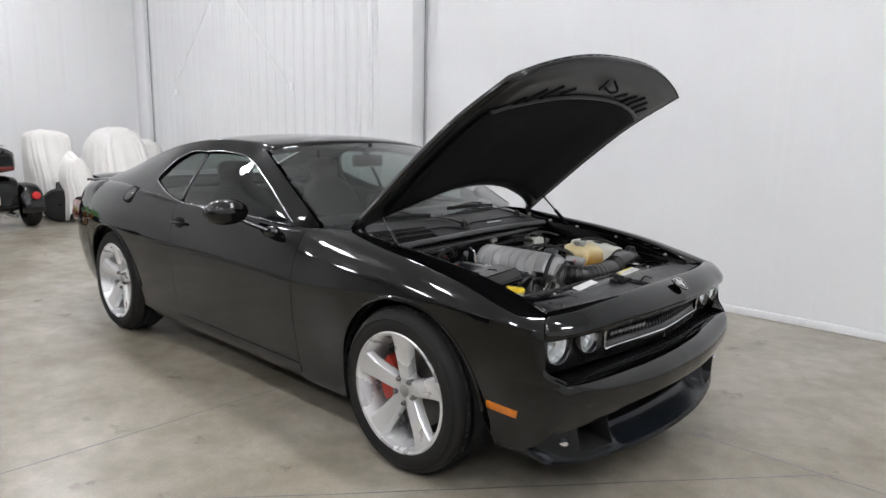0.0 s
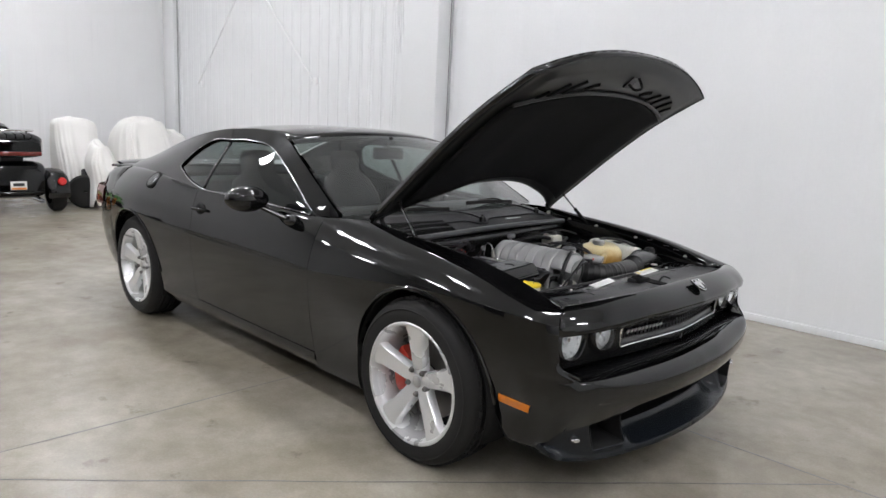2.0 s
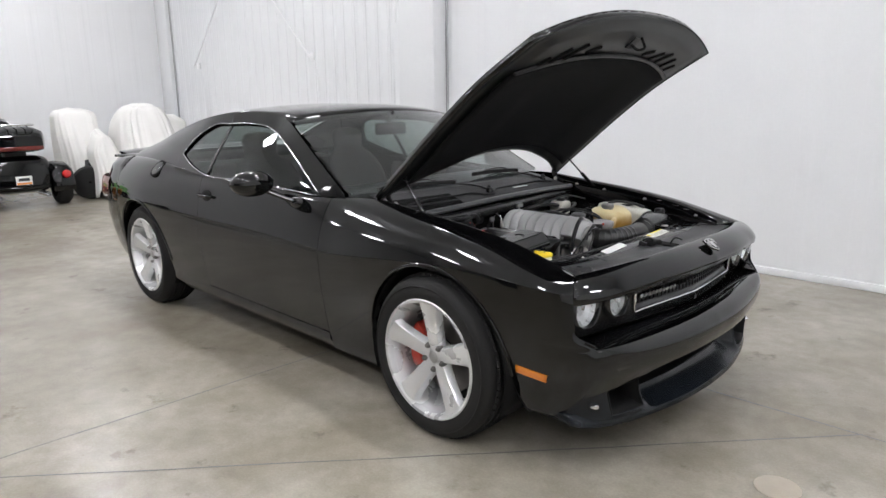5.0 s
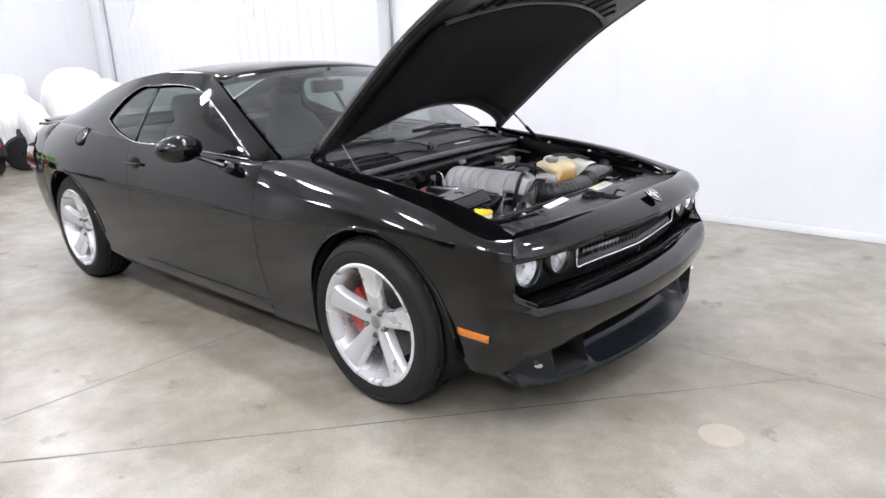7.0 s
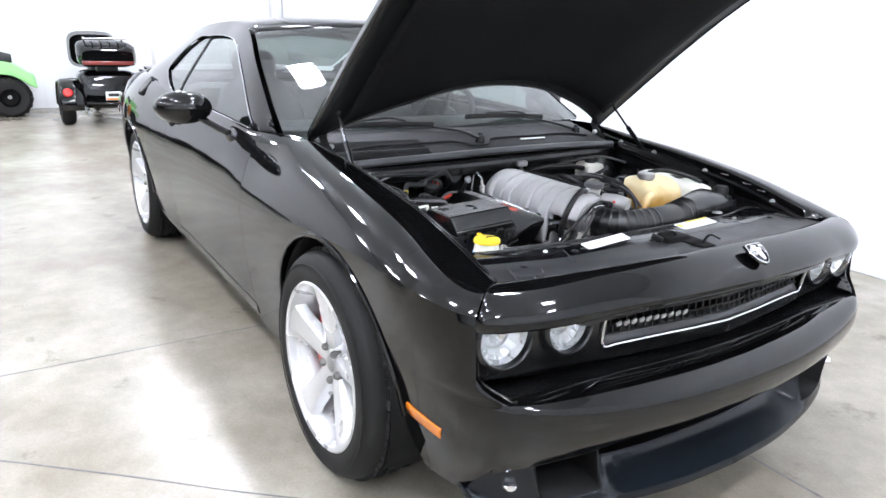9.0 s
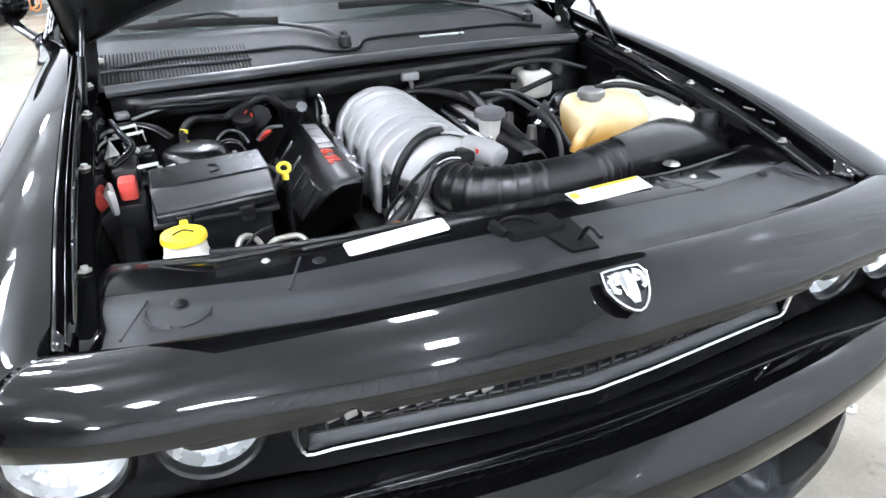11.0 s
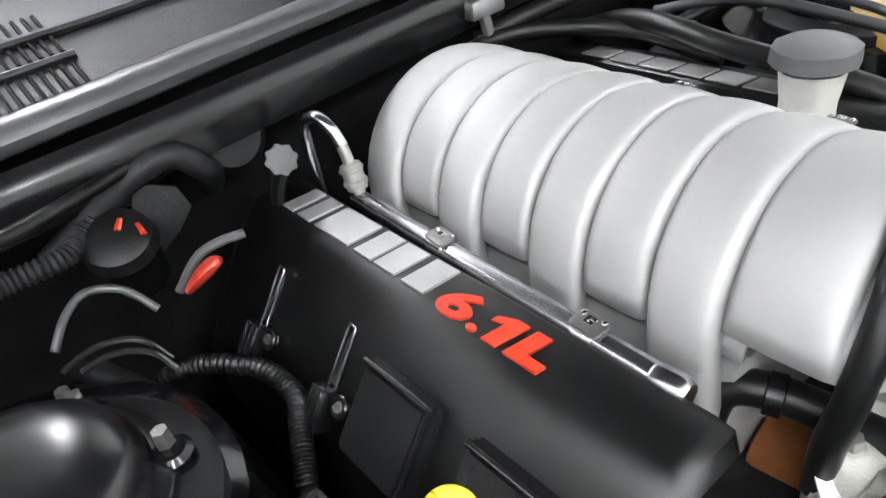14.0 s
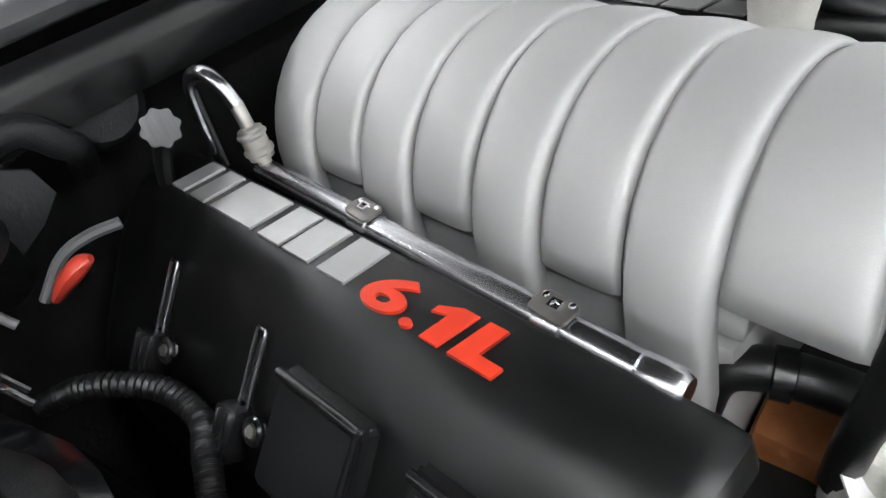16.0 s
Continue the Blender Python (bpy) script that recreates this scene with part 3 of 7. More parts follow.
# greenhouse
z_edge = curve([(-3.5, 1.055), (-3.2, 1.135), (-2.8, 1.258), (-2.4, 1.342), (-2.1, 1.370), (-1.8, 1.374), (-1.4, 1.338), (-1.15, 1.225), (-0.70, 0.985)])
y_edge = curve([(-3.5, 0.68), (-3.2, 0.64), (-2.8, 0.605), (-2.4, 0.59), (-2.1, 0.585), (-1.8, 0.59), (-1.4, 0.635), (-1.15, 0.695), (-0.70, 0.775)])
glass_lo = curve([(-2.46, 1.11), (-2.26, 1.045), (-2.06, 1.004), (-1.66, 0.999), (-1.2, 0.985), (-0.88, 0.972)])
glass_hi = curve([(-2.46, 1.115), (-2.40, 1.20), (-2.278, 1.278), (-2.04, 1.302), (-1.78, 1.308), (-1.495, 1.280), (-1.22, 1.165), (-0.88, 0.976)])


def pane_y(x, z):
    zb, ze = z_top(x), z_edge(x)
    v = max(0.0, (z - zb) / max(ze - zb, 0.01))
    return y_top(x) + (y_edge(x) - y_top(x)) * min(v, 1.0) ** 1.15


def strip(x0, x1, lo, hi, n, k=4, off=0.0):
    return [[(x, -(pane_y(x, lo(x) + (hi(x) - lo(x)) * j / k) + off), lo(x) + (hi(x) - lo(x)) * j / k) for j in range(k + 1)] for x in steps(x0, x1, n)]


both("window_base", grid(strip(-0.88, -2.46, z_top, glass_lo, 20, 2), IN), M_PAINT, None, "black belt strip", 40, 0.02)
both("roof_rail", grid(strip(-0.72, -2.46, lambda x: glass_hi(x) if x < -0.88 else z_top(x) + 0.004, z_edge, 30, 4), IN), M_PAINT, None, "black windshield pillar and roof rail", 40, 0.03)
both("rear_pillar", grid(strip(-2.46, -3.42, lambda x: z_top(x) - 0.002, z_edge, 18, 6), IN), M_PAINT, None, "broad black rear roof pillar", 40, 0.03)
both("side_window", grid(strip(-0.90, -2.025, glass_lo, glass_hi, 24, 6, -0.012), IN), M_GLASS, None, "tinted side window", 40)
both("quarter_window", grid(strip(-2.045, -2.455, glass_lo, glass_hi, 10, 6, -0.012), IN), M_GLASS, None, "tinted quarter window", 40)
for sgn in (-1, 1):
    line = [(x, sgn * (pane_y(x, glass_lo(x)) + 0.002), glass_lo(x) - 0.002) for x in steps(-0.90, -2.45, 22)]
    line += [(x, sgn * (pane_y(x, glass_hi(x)) + 0.002), glass_hi(x) + 0.002) for x in steps(-2.45, -0.90, 34)]
    part("window_trim", tube(line, 0.0030, 8, 2), M_STEEL, car, "bright metal window trim")
    part("window_divider", grid([[(x, sgn * (pane_y(x, z) - 0.006), z) for z in steps(1.0, 1.302, 8)] for x in (-2.022, -2.034, -2.048)], IN), M_PLASTIC_GLOSS, car, "black window divider", 40, 0.012)


def crown(x, q, bow, up):
    return (x + bow * (1 - q * q), q * y_edge(x), z_edge(x) + up * (1 - q * q) ** 0.9)


def skin(x0, x1, bow0, bow1, up0, up1, n, inset=0.0):
    return [[crown(x0 + (x1 - x0) * s, q * (1 - inset), bow0 + (bow1 - bow0) * s, up0 + (up1 - up0) * s) for q in steps(-1, 1, 20)] for s in steps(0, 1, n)]


part("windshield", grid(skin(-0.70, -1.37, 0.16, 0.09, 0.015, 0.045, 16, 0.03), IN), M_GLASSF, car, "clear greenish windshield", 60)
part("roof", grid(skin(-1.37, -2.62, 0.09, -0.10, 0.045, 0.042, 18), IN), M_PAINT, car, "glossy black roof", 60, 0.03)
part("rear_window", grid(skin(-2.62, -3.40, -0.10, -0.12, 0.042, 0.006, 14, 0.03), IN), M_GLASSF, car, "tinted rear window", 60)


# nose
NOSE = curve([(0.20, 0.770), (0.30, 0.797), (0.36, 0.820), (0.40, 0.842), (0.44, 0.862), (0.48, 0.872), (0.53, 0.870), (0.56, 0.858)])
FACE = curve([(0, 0), (0.2, 0.007), (0.35, 0.024), (0.5, 0.050), (0.62, 0.076), (0.70, 0.100), (0.755, 0.127), (0.785, 0.152), (0.81, 0.185), (0.84, 0.24), (0.90, 0.40)])
MOUTH_Z, MOUTH_Y = 0.553, 0.755


def nose_pt(y, z, out=0.0):
    return (NOSE(z) + out - FACE(abs(y)), y, z)


def corner_end(z):
    """Where the painted corner ends: the join to the bumper's face below, the rounded end of the lamp recess above."""
    if z <= MOUTH_Z:
        x, y = NOSE(z) - FACE(MOUTH_Y), MOUTH_Y
        tuck = max(0.0, (0.38 - z) / 0.15) ** 1.4
        return x - 0.03 * tuck, y - 0.02 * tuck
    y = 0.808 - 0.053 * max(0.0, 1 - (z - MOUTH_Z) / 0.055) ** 2
    t = (z - MOUTH_Z) / (0.752 - MOUTH_Z)
    return (NOSE(MOUTH_Z) - FACE(y)) * (1 - t) + (0.834 - DROP(y)) * t, y


def corner_xy(q, z):
    """Plan of the front corner between the wheel arch (q = 0) and the bumper's face or the lamp recess (q = 1)."""
    x0, y0 = AX_F + ARCH + 0.45 * max(0.0, 0.36 - z), side_y(AX_F + ARCH, min(z, z_wide(AX_F + ARCH)))
    x2, y2 = corner_end(z)
    tuck = max(0.0, (0.38 - z) / 0.15) ** 1.4
    y0 -= 0.014 * tuck
    cy = y0 - 0.014
    cx = x2 - 0.62 * (cy - y2)
    return (1 - q) ** 2 * x0 + 2 * q * (1 - q) * cx + q * q * x2, (1 - q) ** 2 * y0 + 2 * q * (1 - q) * cy + q * q * y2


def corner_col(q, low=0.25):
    """One upright line of the front corner, from its lower edge over the shoulder."""
    col = []
    gx = AX_F + ARCH + (0.602 - AX_F - ARCH) * q
    wall_top = (1 - q) * z_wide(AX_F + ARCH) + q * 0.752
    for z in (0.25, 0.30, 0.36, 0.42, 0.48, 0.52, MOUTH_Z, 0.562, 0.572, 0.585, 0.605, 0.63, 0.66, 0.69, 0.72, 0.755):
        z = z if z < 0.61 else 0.605 + (z - 0.605) / 0.15 * (wall_top - 0.605)
        if z < low - 0.001:
            continue
        x, y = corner_xy(q, z)
        col.append((x, -y, z))
    end, lip = Vector((gx, -0.715, z_top(gx))), Vector(col[-1])
    p1 = Vector((lip.x * (1 - 0.2 * q) + end.x * 0.2 * q, lip.y + 0.026, lip.z + (end.z - lip.z) * (0.56 + 0.42 * q ** 4)))
    p2 = Vector((end.x + 0.02 * q, -0.715 - 0.09 + 0.05 * q, end.z + 0.003 + 0.006 * q ** 4))
    for t in (0.02, 0.08, 0.16, 0.26, 0.37, 0.48, 0.6, 0.71, 0.82, 0.92, 1.0):
        col.append(bezier(lip, p1, p2, end, t))
    return col


RIDGE_END = 0.541
corner_rows = []
for q in steps(0, 1, 24):
    x, y = corner_xy(q, RIDGE_END)
    corner_rows.append([(x, -y, RIDGE_END)] + corner_col(q, MOUTH_Z))
# the recess's rounded edge folds inward
edge_in = [(x - (0.09 if MOUTH_Z - 0.001 < z < 0.751 else 0.0), y + (0.004 if z < 0.751 else 0.0), z - (0.003 if z >= 0.751 else 0.0)) for x, y, z in corner_rows[-1]]
edge_mid = [tuple(a * 0.85 + b * 0.15 for a, b in zip(p, q_)) for p, q_ in zip(corner_rows[-1], edge_in)]
corner_rows += [edge_mid, edge_in]
both("fender_nose", grid(corner_rows, (0.0, 0.0, 0.5)), M_PAINT, None, "black front fender corner", 35, 0.015)


def ridge(y):
    return MOUTH_Z + 0.008 * (1 - (y / MOUTH_Y) ** 2)


bar_edge = curve([(0.0, 0.418), (0.35, 0.411), (0.45, 0.400), (0.49, 0.387), (0.55, 0.378), (0.66, 0.362), (0.755, 0.345), (0.80, 0.335)])


def bar_low(y):
    return bar_edge(abs(y))


def wing_low(q):
    """Lower edge of the painted corner; it rises to the bumper's lower edge over the splitter's wing."""
    s = min(1.0, max(0.0, (q - 0.58) / 0.42))
    return 0.245 + (bar_low(MOUTH_Y) - 0.245) * s * s * (3 - 2 * s)


def crest(y):
    """How broad the bumper's rolled top is: full over the mouth, none at its ends."""
    k = min(1.0, abs(y) / MOUTH_Y)
    return (1 - k ** 4) ** 1.2


def crest_deep(y):
    return 0.020 + 0.078 * crest(y)


ys = steps(-MOUTH_Y, MOUTH_Y, 72)
rows = []
for y in ys:
    zr, zl = ridge(y), bar_low(y)
    r = [(nose_pt(y, zl)[0] - 0.06, y, zl + 0.004)]
    zs, deep = zr - 0.012 - 0.060 * crest(y), crest_deep(y)
    r += [nose_pt(y, zl + (zs - zl) * t) for t in steps(0, 1, 10)]
    r += [(nose_pt(y, zs)[0] - deep * (1 - math.cos(a)), y, zs + (zr - zs) * math.sin(a)) for a in steps(0.2, math.pi / 2, 8)]
    r.append((nose_pt(y, zs)[0] - deep - 0.006, y, zr - 0.004))
    rows.append(r)
bumper = grid(rows, (0.4, 0, 0.42))
part("recess_shelf", grid([[(nose_pt(y, ridge(y) - 0.012)[0] - crest_deep(y) - d, y, ridge(y) - h) for d, h in ((0.0, 0.002), (0.010, 0.012), (0.03, 0.016), (0.15 - crest_deep(y), 0.004))] for y in steps(-0.80, 0.80, 40)], (0.6, 0, 0.2)), M_PLASTIC_GLOSS, car, "black shelf behind the bumper crest", 60, 0.004)
for sgn in (-1, 1):
    wrap = []
    for q in steps(0, 1, 24):
        wrap.append([(corner_xy(q, z)[0], sgn * corner_xy(q, z)[1], z) for z in steps(wing_low(q), RIDGE_END, 11)])
    grid(wrap, (0.0, 0.0, 0.42), bm=bumper)
part("front_bumper", weld(bumper, 0.004), M_PAINT, car, "glossy black front bumper that wraps to the wheel arches", 40, 0.012, False)

M_SPLIT = make("blue_black_satin_plastic", (0.0045, 0.006, 0.0085), (0.008, 0.0105, 0.0135), 10, 0.24, 0.05, bump=0.03, fine=500, spec=0.3)
# lower fascia: a shovel that sweeps from the bumper's lower edge out to the splitter lip, its ends wrapped back as wings
WING_Q = 0.58
LIP_EDGE = smooth_line([(0.842, 0.0, 0.206), (0.830, 0.22, 0.206), (0.795, 0.42, 0.206), (0.762, 0.55, 0.207), (0.732, 0.64, 0.210), (0.697, 0.712, 0.217), (0.655, 0.770, 0.230), (corner_xy(WING_Q, 0.25)[0] - 0.006, corner_xy(WING_Q, 0.25)[1] + 0.004, 0.250)], 8)
SHOVEL_T = [0.0, 0.04, 0.10, 0.17, 0.26, 0.36, 0.46, 0.56, 0.66, 0.75, 0.83, 0.90, 0.96, 1.0]


def shovel_top(i):
    """The upper edge of the fascia over the i-th point of the lip: free behind the slot, on the bumper at the sides, on the corner over the wing."""
    if i >= 36:
        q = 1 - (1 - WING_Q) * (i - 36) / (len(LIP_EDGE) - 37)
        z = wing_low(q) + 0.002
        x, y = corner_xy(q, z)
        return Vector((x - 0.003, y - 0.002, z))
    y = LIP_EDGE[i].y
    yb = y if i < 20 else y + (MOUTH_Y - LIP_EDGE[36].y) * ((i - 20) / 16) ** 1.5
    side = min(1.0, max(0.0, (yb - 0.38) / 0.14))
    side = side * side * (3 - 2 * side)
    z = 0.287 * (1 - side) + (bar_low(yb) + 0.003) * side
    return Vector((NOSE(z) - FACE(yb) - 0.055 * (1 - side) - 0.004, yb, z))


def shovel_rows(sgn):
    rows = []
    for i, e in enumerate(LIP_EDGE):
        a = shovel_top(i)
        r = []
        for t in SHOVEL_T:
            p = Vector((a.x + (e.x - a.x) * t ** 1.8, a.y + (e.y - a.y) * t, a.z + (e.z + 0.022 - a.z) * t ** 0.92))
            r.append((p.x, sgn * p.y, p.z))
        r += [(e.x + 0.004, sgn * (e.y + 0.002), e.z + 0.012), (e.x + 0.004, sgn * (e.y + 0.002), e.z), (e.x - 0.010, sgn * (e.y - 0.004), e.z - 0.008), (e.x - 0.10, sgn * e.y * 0.93, e.z - 0.006)]
        rows.append(r)
    return rows


fascia = bmesh.new()
POCKET = (18, 30, 1, 10)
for sgn in (-1, 1):
    rows = shovel_rows(sgn)
    vs = [[fascia.verts.new(p) for p in r] for r in rows]
    for i in range(len(vs) - 1):
        for j in range(len(vs[0]) - 1):
            if POCKET[0] <= i < POCKET[1] and POCKET[2] <= j < POCKET[3]:
                continue
            q = [vs[i][j], vs[i][j + 1], vs[i + 1][j + 1], vs[i + 1][j]]
            fascia.faces.new(q if sgn < 0 else q[::-1])
weld(fascia, 0.0008)
bmesh.ops.recalc_face_normals(fascia, faces=fascia.faces)
splitter = part("splitter", fascia, M_SPLIT, car, "satin blue-black front splitter", 35, 0.004)
for sgn in (-1, 1):
    rows = shovel_rows(sgn)
    i0, i1, j0, j1 = POCKET
    ring_ = [rows[i][j0] for i in range(i0, i1)] + [rows[i1][j] for j in range(j0, j1)] + [rows[i][j1] for i in range(i1, i0, -1)] + [rows[i0][j] for j in range(j1, j0, -1)]
    back = [(x - 0.14, y * 0.96, z + 0.01) for x, y, z in ring_]
    bm = grid([ring_, back], None, closed=True)
    bm.faces.new([v for v in list(bm.verts)[len(ring_):]])
    part("fog_pocket", bm, M_UNDER, splitter, "black brake duct pocket", 30, 0.003)
part("lower_grille", grid([[(nose_pt(y, 0.4)[0] - d, y, z) for d, z in ((0.12, 0.215), (0.17, 0.225), (0.18, 0.35), (0.17, 0.47), (0.12, 0.50))] for y in steps(-0.70, 0.70, 24)], (0, 0, 0.4)), M_UNDER, car, "black lower intake", 40, 0.01)
for sgn in (-1, 1):
    part("fog_lamp", lathe([(0.0, 0.008), (0.012, 0.007), (0.018, 0.0), (0.020, -0.03)], look((0.712, sgn * 0.712, 0.306), (0.2, sgn * 0.40, 0.24)) @ Matrix.Diagonal((1.0, 0.62, 1, 1)), 24), M_CHROME, car, "small fog lamp")

# header panel between the hood gap and the lip over the lamps
hdr_x = lambda y: 0.602 + 0.135 * (1 - (abs(y) / 0.715) ** 2.4)
hdr_z = lambda y: z_top(0.602) + 0.040 * (1 - (abs(y) / 0.715) ** 2.0)
lip_z = lambda y: 0.752 + 0.030 * (1 - (abs(y) / 0.76) ** 2.0)
rows = []
for y in steps(-1, 1, 110):
    a = Vector((hdr_x(y * 0.715), y * 0.715, hdr_z(y * 0.715)))
    yl = y * 0.8085
    b = Vector((0.834 - DROP(abs(yl)), yl, lip_z(yl)))
    c0 = Vector((a.x + 0.02, a.y * 1.0565, a.z + 0.003 + 0.006 * abs(y) ** 4))
    c1 = Vector((b.x * 0.8 + a.x * 0.2, b.y * 0.968, b.z + (a.z - b.z) * (0.56 + 0.42 * abs(y) ** 4)))
    r = [a + Vector((-0.012, 0, -0.02)), a + Vector((-0.004, 0, -0.003))]
    r += [Vector(bezier(a, c0, c1, b, t)) for t in steps(0.0, 1, 18)]
    lid_drop = 0.010 * min(1.0, max(0.0, (abs(yl) - 0.40) / 0.15))
    r += [b + Vector((0.004, 0, -0.008)), b + Vector((0.003, 0, -0.019 - lid_drop)), b + Vector((-0.003, 0, -0.025 - lid_drop)), b + Vector((-0.06, 0, -0.022 - lid_drop))]
    rows.append([tuple(p) for p in r])
header = part("header_panel", grid(rows, (0.6, 0, 0.5)), M_PAINT, car, "glossy black nose panel", 40, 0.008)


# lamp panel with round openings for the lamps and a slot for the grille
def panel_x(y, z):
    return PANEL(abs(y)) + 0.15 * (z - 0.67)


PANEL = curve([(0.0, 0.752), (0.13, 0.742), (0.27, 0.725), (0.43, 0.705), (0.55, 0.686), (0.72, 0.662), (0.80, 0.640), (0.84, 0.62)])
chrome_lo = lambda y: 0.616 + 0.004 * (1 - (y / 0.445) ** 2)
LAMPS = ((0.722, 0.688, 0.074, 0.666), (0.547, 0.690, 0.066, 0.692))
rows = []
for y in steps(-0.80, 0.80, 120):
    zl = 0.570
    inside = abs(y) < 0.44
    hi = (chrome_lo(y) - 0.004) if inside else lip_z(min(abs(y), 0.76)) - 0.012
    r = [(panel_x(y, zl) - 0.10, y, zl - 0.02), (panel_x(y, zl) - 0.004, y, zl), ]
    r += [(panel_x(y, zl + (hi - zl) * t), y, zl + (hi - zl) * t) for t in steps(0.03, 1, 18)]
    rows.append(r)
panel = grid(rows, (0.3, 0, 0.62))
hole = []
for f_ in panel.faces:
    c_ = f_.calc_center_median()
    if any(math.hypot(abs(c_.y) - y, c_.z - z) < r_ - 0.002 for y, z, r_, x in LAMPS) and c_.x > panel_x(c_.y, c_.z) - 0.01:
        hole.append(f_)
bmesh.ops.delete(panel, geom=hole, context="FACES")
bmesh.ops.delete(panel, geom=[v for v in panel.verts if not v.link_faces], context="VERTS")
for v in panel.verts:
    if v.is_boundary:
        for y, z, r_, x in LAMPS:
            d = math.hypot(abs(v.co.y) - y, v.co.z - z)
            if r_ - 0.02 < d < r_ + 0.018 and v.co.x > panel_x(v.co.y, v.co.z) - 0.02:
                ky = math.copysign(y + (abs(v.co.y) - y) * (r_ + 0.003) / d, v.co.y)
                kz = z + (v.co.z - z) * (r_ + 0.003) / d
                v.co = (panel_x(ky, kz), ky, kz)
part("lamp_panel", panel, M_PLASTIC_GLOSS, car, "satin black headlamp panel", 40, 0.01)
part("grille_back", grid([[(panel_x(y, z) - 0.075, y, z) for z in steps(0.55, 0.79, 4)] for y in steps(-0.80, 0.80, 24)], (0, 0, 0.6)), M_UNDER, car, "", 40, 0.01)
mesh_bm = bmesh.new()
for j in range(4):
    z = 0.642 + 0.026 * j
    tube([(panel_x(y, z) - 0.010, y, min(z, lip_z(y) - 0.02)) for y in steps(-0.435, 0.435, 18)], 0.0030, 6, 2, bm=mesh_bm)
for i in range(33):
    for j in range(3):
        y = -0.425 + 0.85 * (i + 0.5 * (j % 2)) / 32.5
        z = 0.642 + 0.026 * j
        tube([(panel_x(y, z) - 0.010, y, z), (panel_x(y, z) - 0.010, y, min(z + 0.026, lip_z(y) - 0.02))], 0.0030, 5, 1, bm=mesh_bm)
part("grille_mesh", mesh_bm, M_PLASTIC, car, "black honeycomb grille", 60)
line = [(panel_x(y, chrome_lo(y)) + 0.006, y, chrome_lo(y)) for y in steps(-0.435, 0.435, 22)]
line = [(panel_x(0.445, 0.735) + 0.004, -0.446, 0.735), (panel_x(0.445, 0.66) + 0.004, -0.445, 0.66)] + line + [(panel_x(0.445, 0.66) + 0.004, 0.445, 0.66), (panel_x(0.445, 0.735) + 0.004, 0.446, 0.735)]
part("grille_surround", tube(line, 0.0054, 8, 3), M_CHROME, car, "chrome grille surround")
M_LEDGE = make("satin_grey_ledge", (0.045, 0.047, 0.052), (0.065, 0.067, 0.072), 12, 0.30, 0.06)
part("grille_sill", grid([[(panel_x(y, z) + d, y, z) for z, d in ((chrome_lo(y) + 0.003, 0.004), (chrome_lo(y) + 0.014, -0.006), (chrome_lo(y) + 0.026, -0.016), (chrome_lo(y) + 0.027, -0.05))] for y in steps(-0.43, 0.43, 20)], (0.5, 0, 0.2)), M_LEDGE, car, "grey grille ledge", 40, 0.006)
for i in range(10):
    y = -0.392 + 0.0245 * i
    part("badge_bar", box(0.006, 0.0190, 0.0125, m=pose(panel_x(y, 0.672) - 0.002, y, 0.672) @ pose(0, 0, 0, 12, 0, 0), bevel=0.002), M_SILVERTXT, car, "plain silver bar of the script badge")


M_BOWL = make("lamp_reflector", (0.80, 0.80, 0.80), (0.88, 0.88, 0.88), 30, 0.28, 0.08, metal=0.45)


def headlamp(y, z, r, x):
    """A round lamp: faceted bright bowl, bulb shield, dark bezel and clear lens."""
    for sgn in (-1, 1):
        m = look((x + 0.004, sgn * y, z), (x - 1, sgn * (y - 0.03), z - 0.04))
        b = part("headlamp", lathe([(r, -0.012), (r * 0.93, -0.018), (r * 0.80, -0.034), (r * 0.6, -0.05), (r * 0.3, -0.060), (0.0, -0.062)], m, 36), M_BOWL, car, "round bright headlamp bowl")
        part("bezel", lathe([(r + 0.016, -0.06), (r + 0.014, -0.004), (r + 0.008, 0.003), (r + 0.003, 0.006), (r - 0.001, 0.002), (r - 0.002, -0.014)], m, 40), M_PLASTIC_GLOSS, b, "black lamp bezel")
        part("lens", lathe([(r - 0.001, 0.002), (r * 0.8, 0.011), (r * 0.45, 0.017), (0.0, 0.019)], m, 36), M_LENS, b, "clear lens", 60)
        part("bulb_shield", lathe([(0.0, -0.018), (r * 0.15, -0.020), (r * 0.17, -0.062)], m, 20), M_CHROME, b)
        for i in range(16):
            a = 2 * math.pi * i / 16
            w_ = r * 0.30
            fac = box(r * 0.40, w_, 0.006, m=m @ pose(0, 0, 0, 0, 0, math.degrees(a)) @ pose(r * 0.68, 0, -0.036, 0, -34, 0), bevel=0.002, seg=1)
            part("reflector_facet", fac, M_BOWL, b, "", 0)


for y, z, r, x in LAMPS:
    headlamp(y, z, r, x)

# shield badge on the nose
sh = [(-0.036, 0.034), (0.036, 0.034), (0.040, 0.0), (0.022, -0.032), (0.0, -0.045), (-0.022, -0.032), (-0.040, 0.0)]
mb = Matrix.Translation((0.803, 0.0, 0.829)) @ pose(0, 0, 0, 0, 34, 0) @ pose(0, 0, 0, 0, 0, 90) @ Matrix.Scale(0.86, 4)
nose_badge = part("nose_badge", slab(sh, 0.008, mb, 0.002), M_PLASTIC_GLOSS, car, "shield badge in chrome and black")
part("badge_rim", tube([tuple(mb @ Vector((x * 0.93, y * 0.93, 0.009))) for x, y in sh + sh[:1]], 0.0020, 8, 2), M_CHROME, nose_badge, "chrome rim")
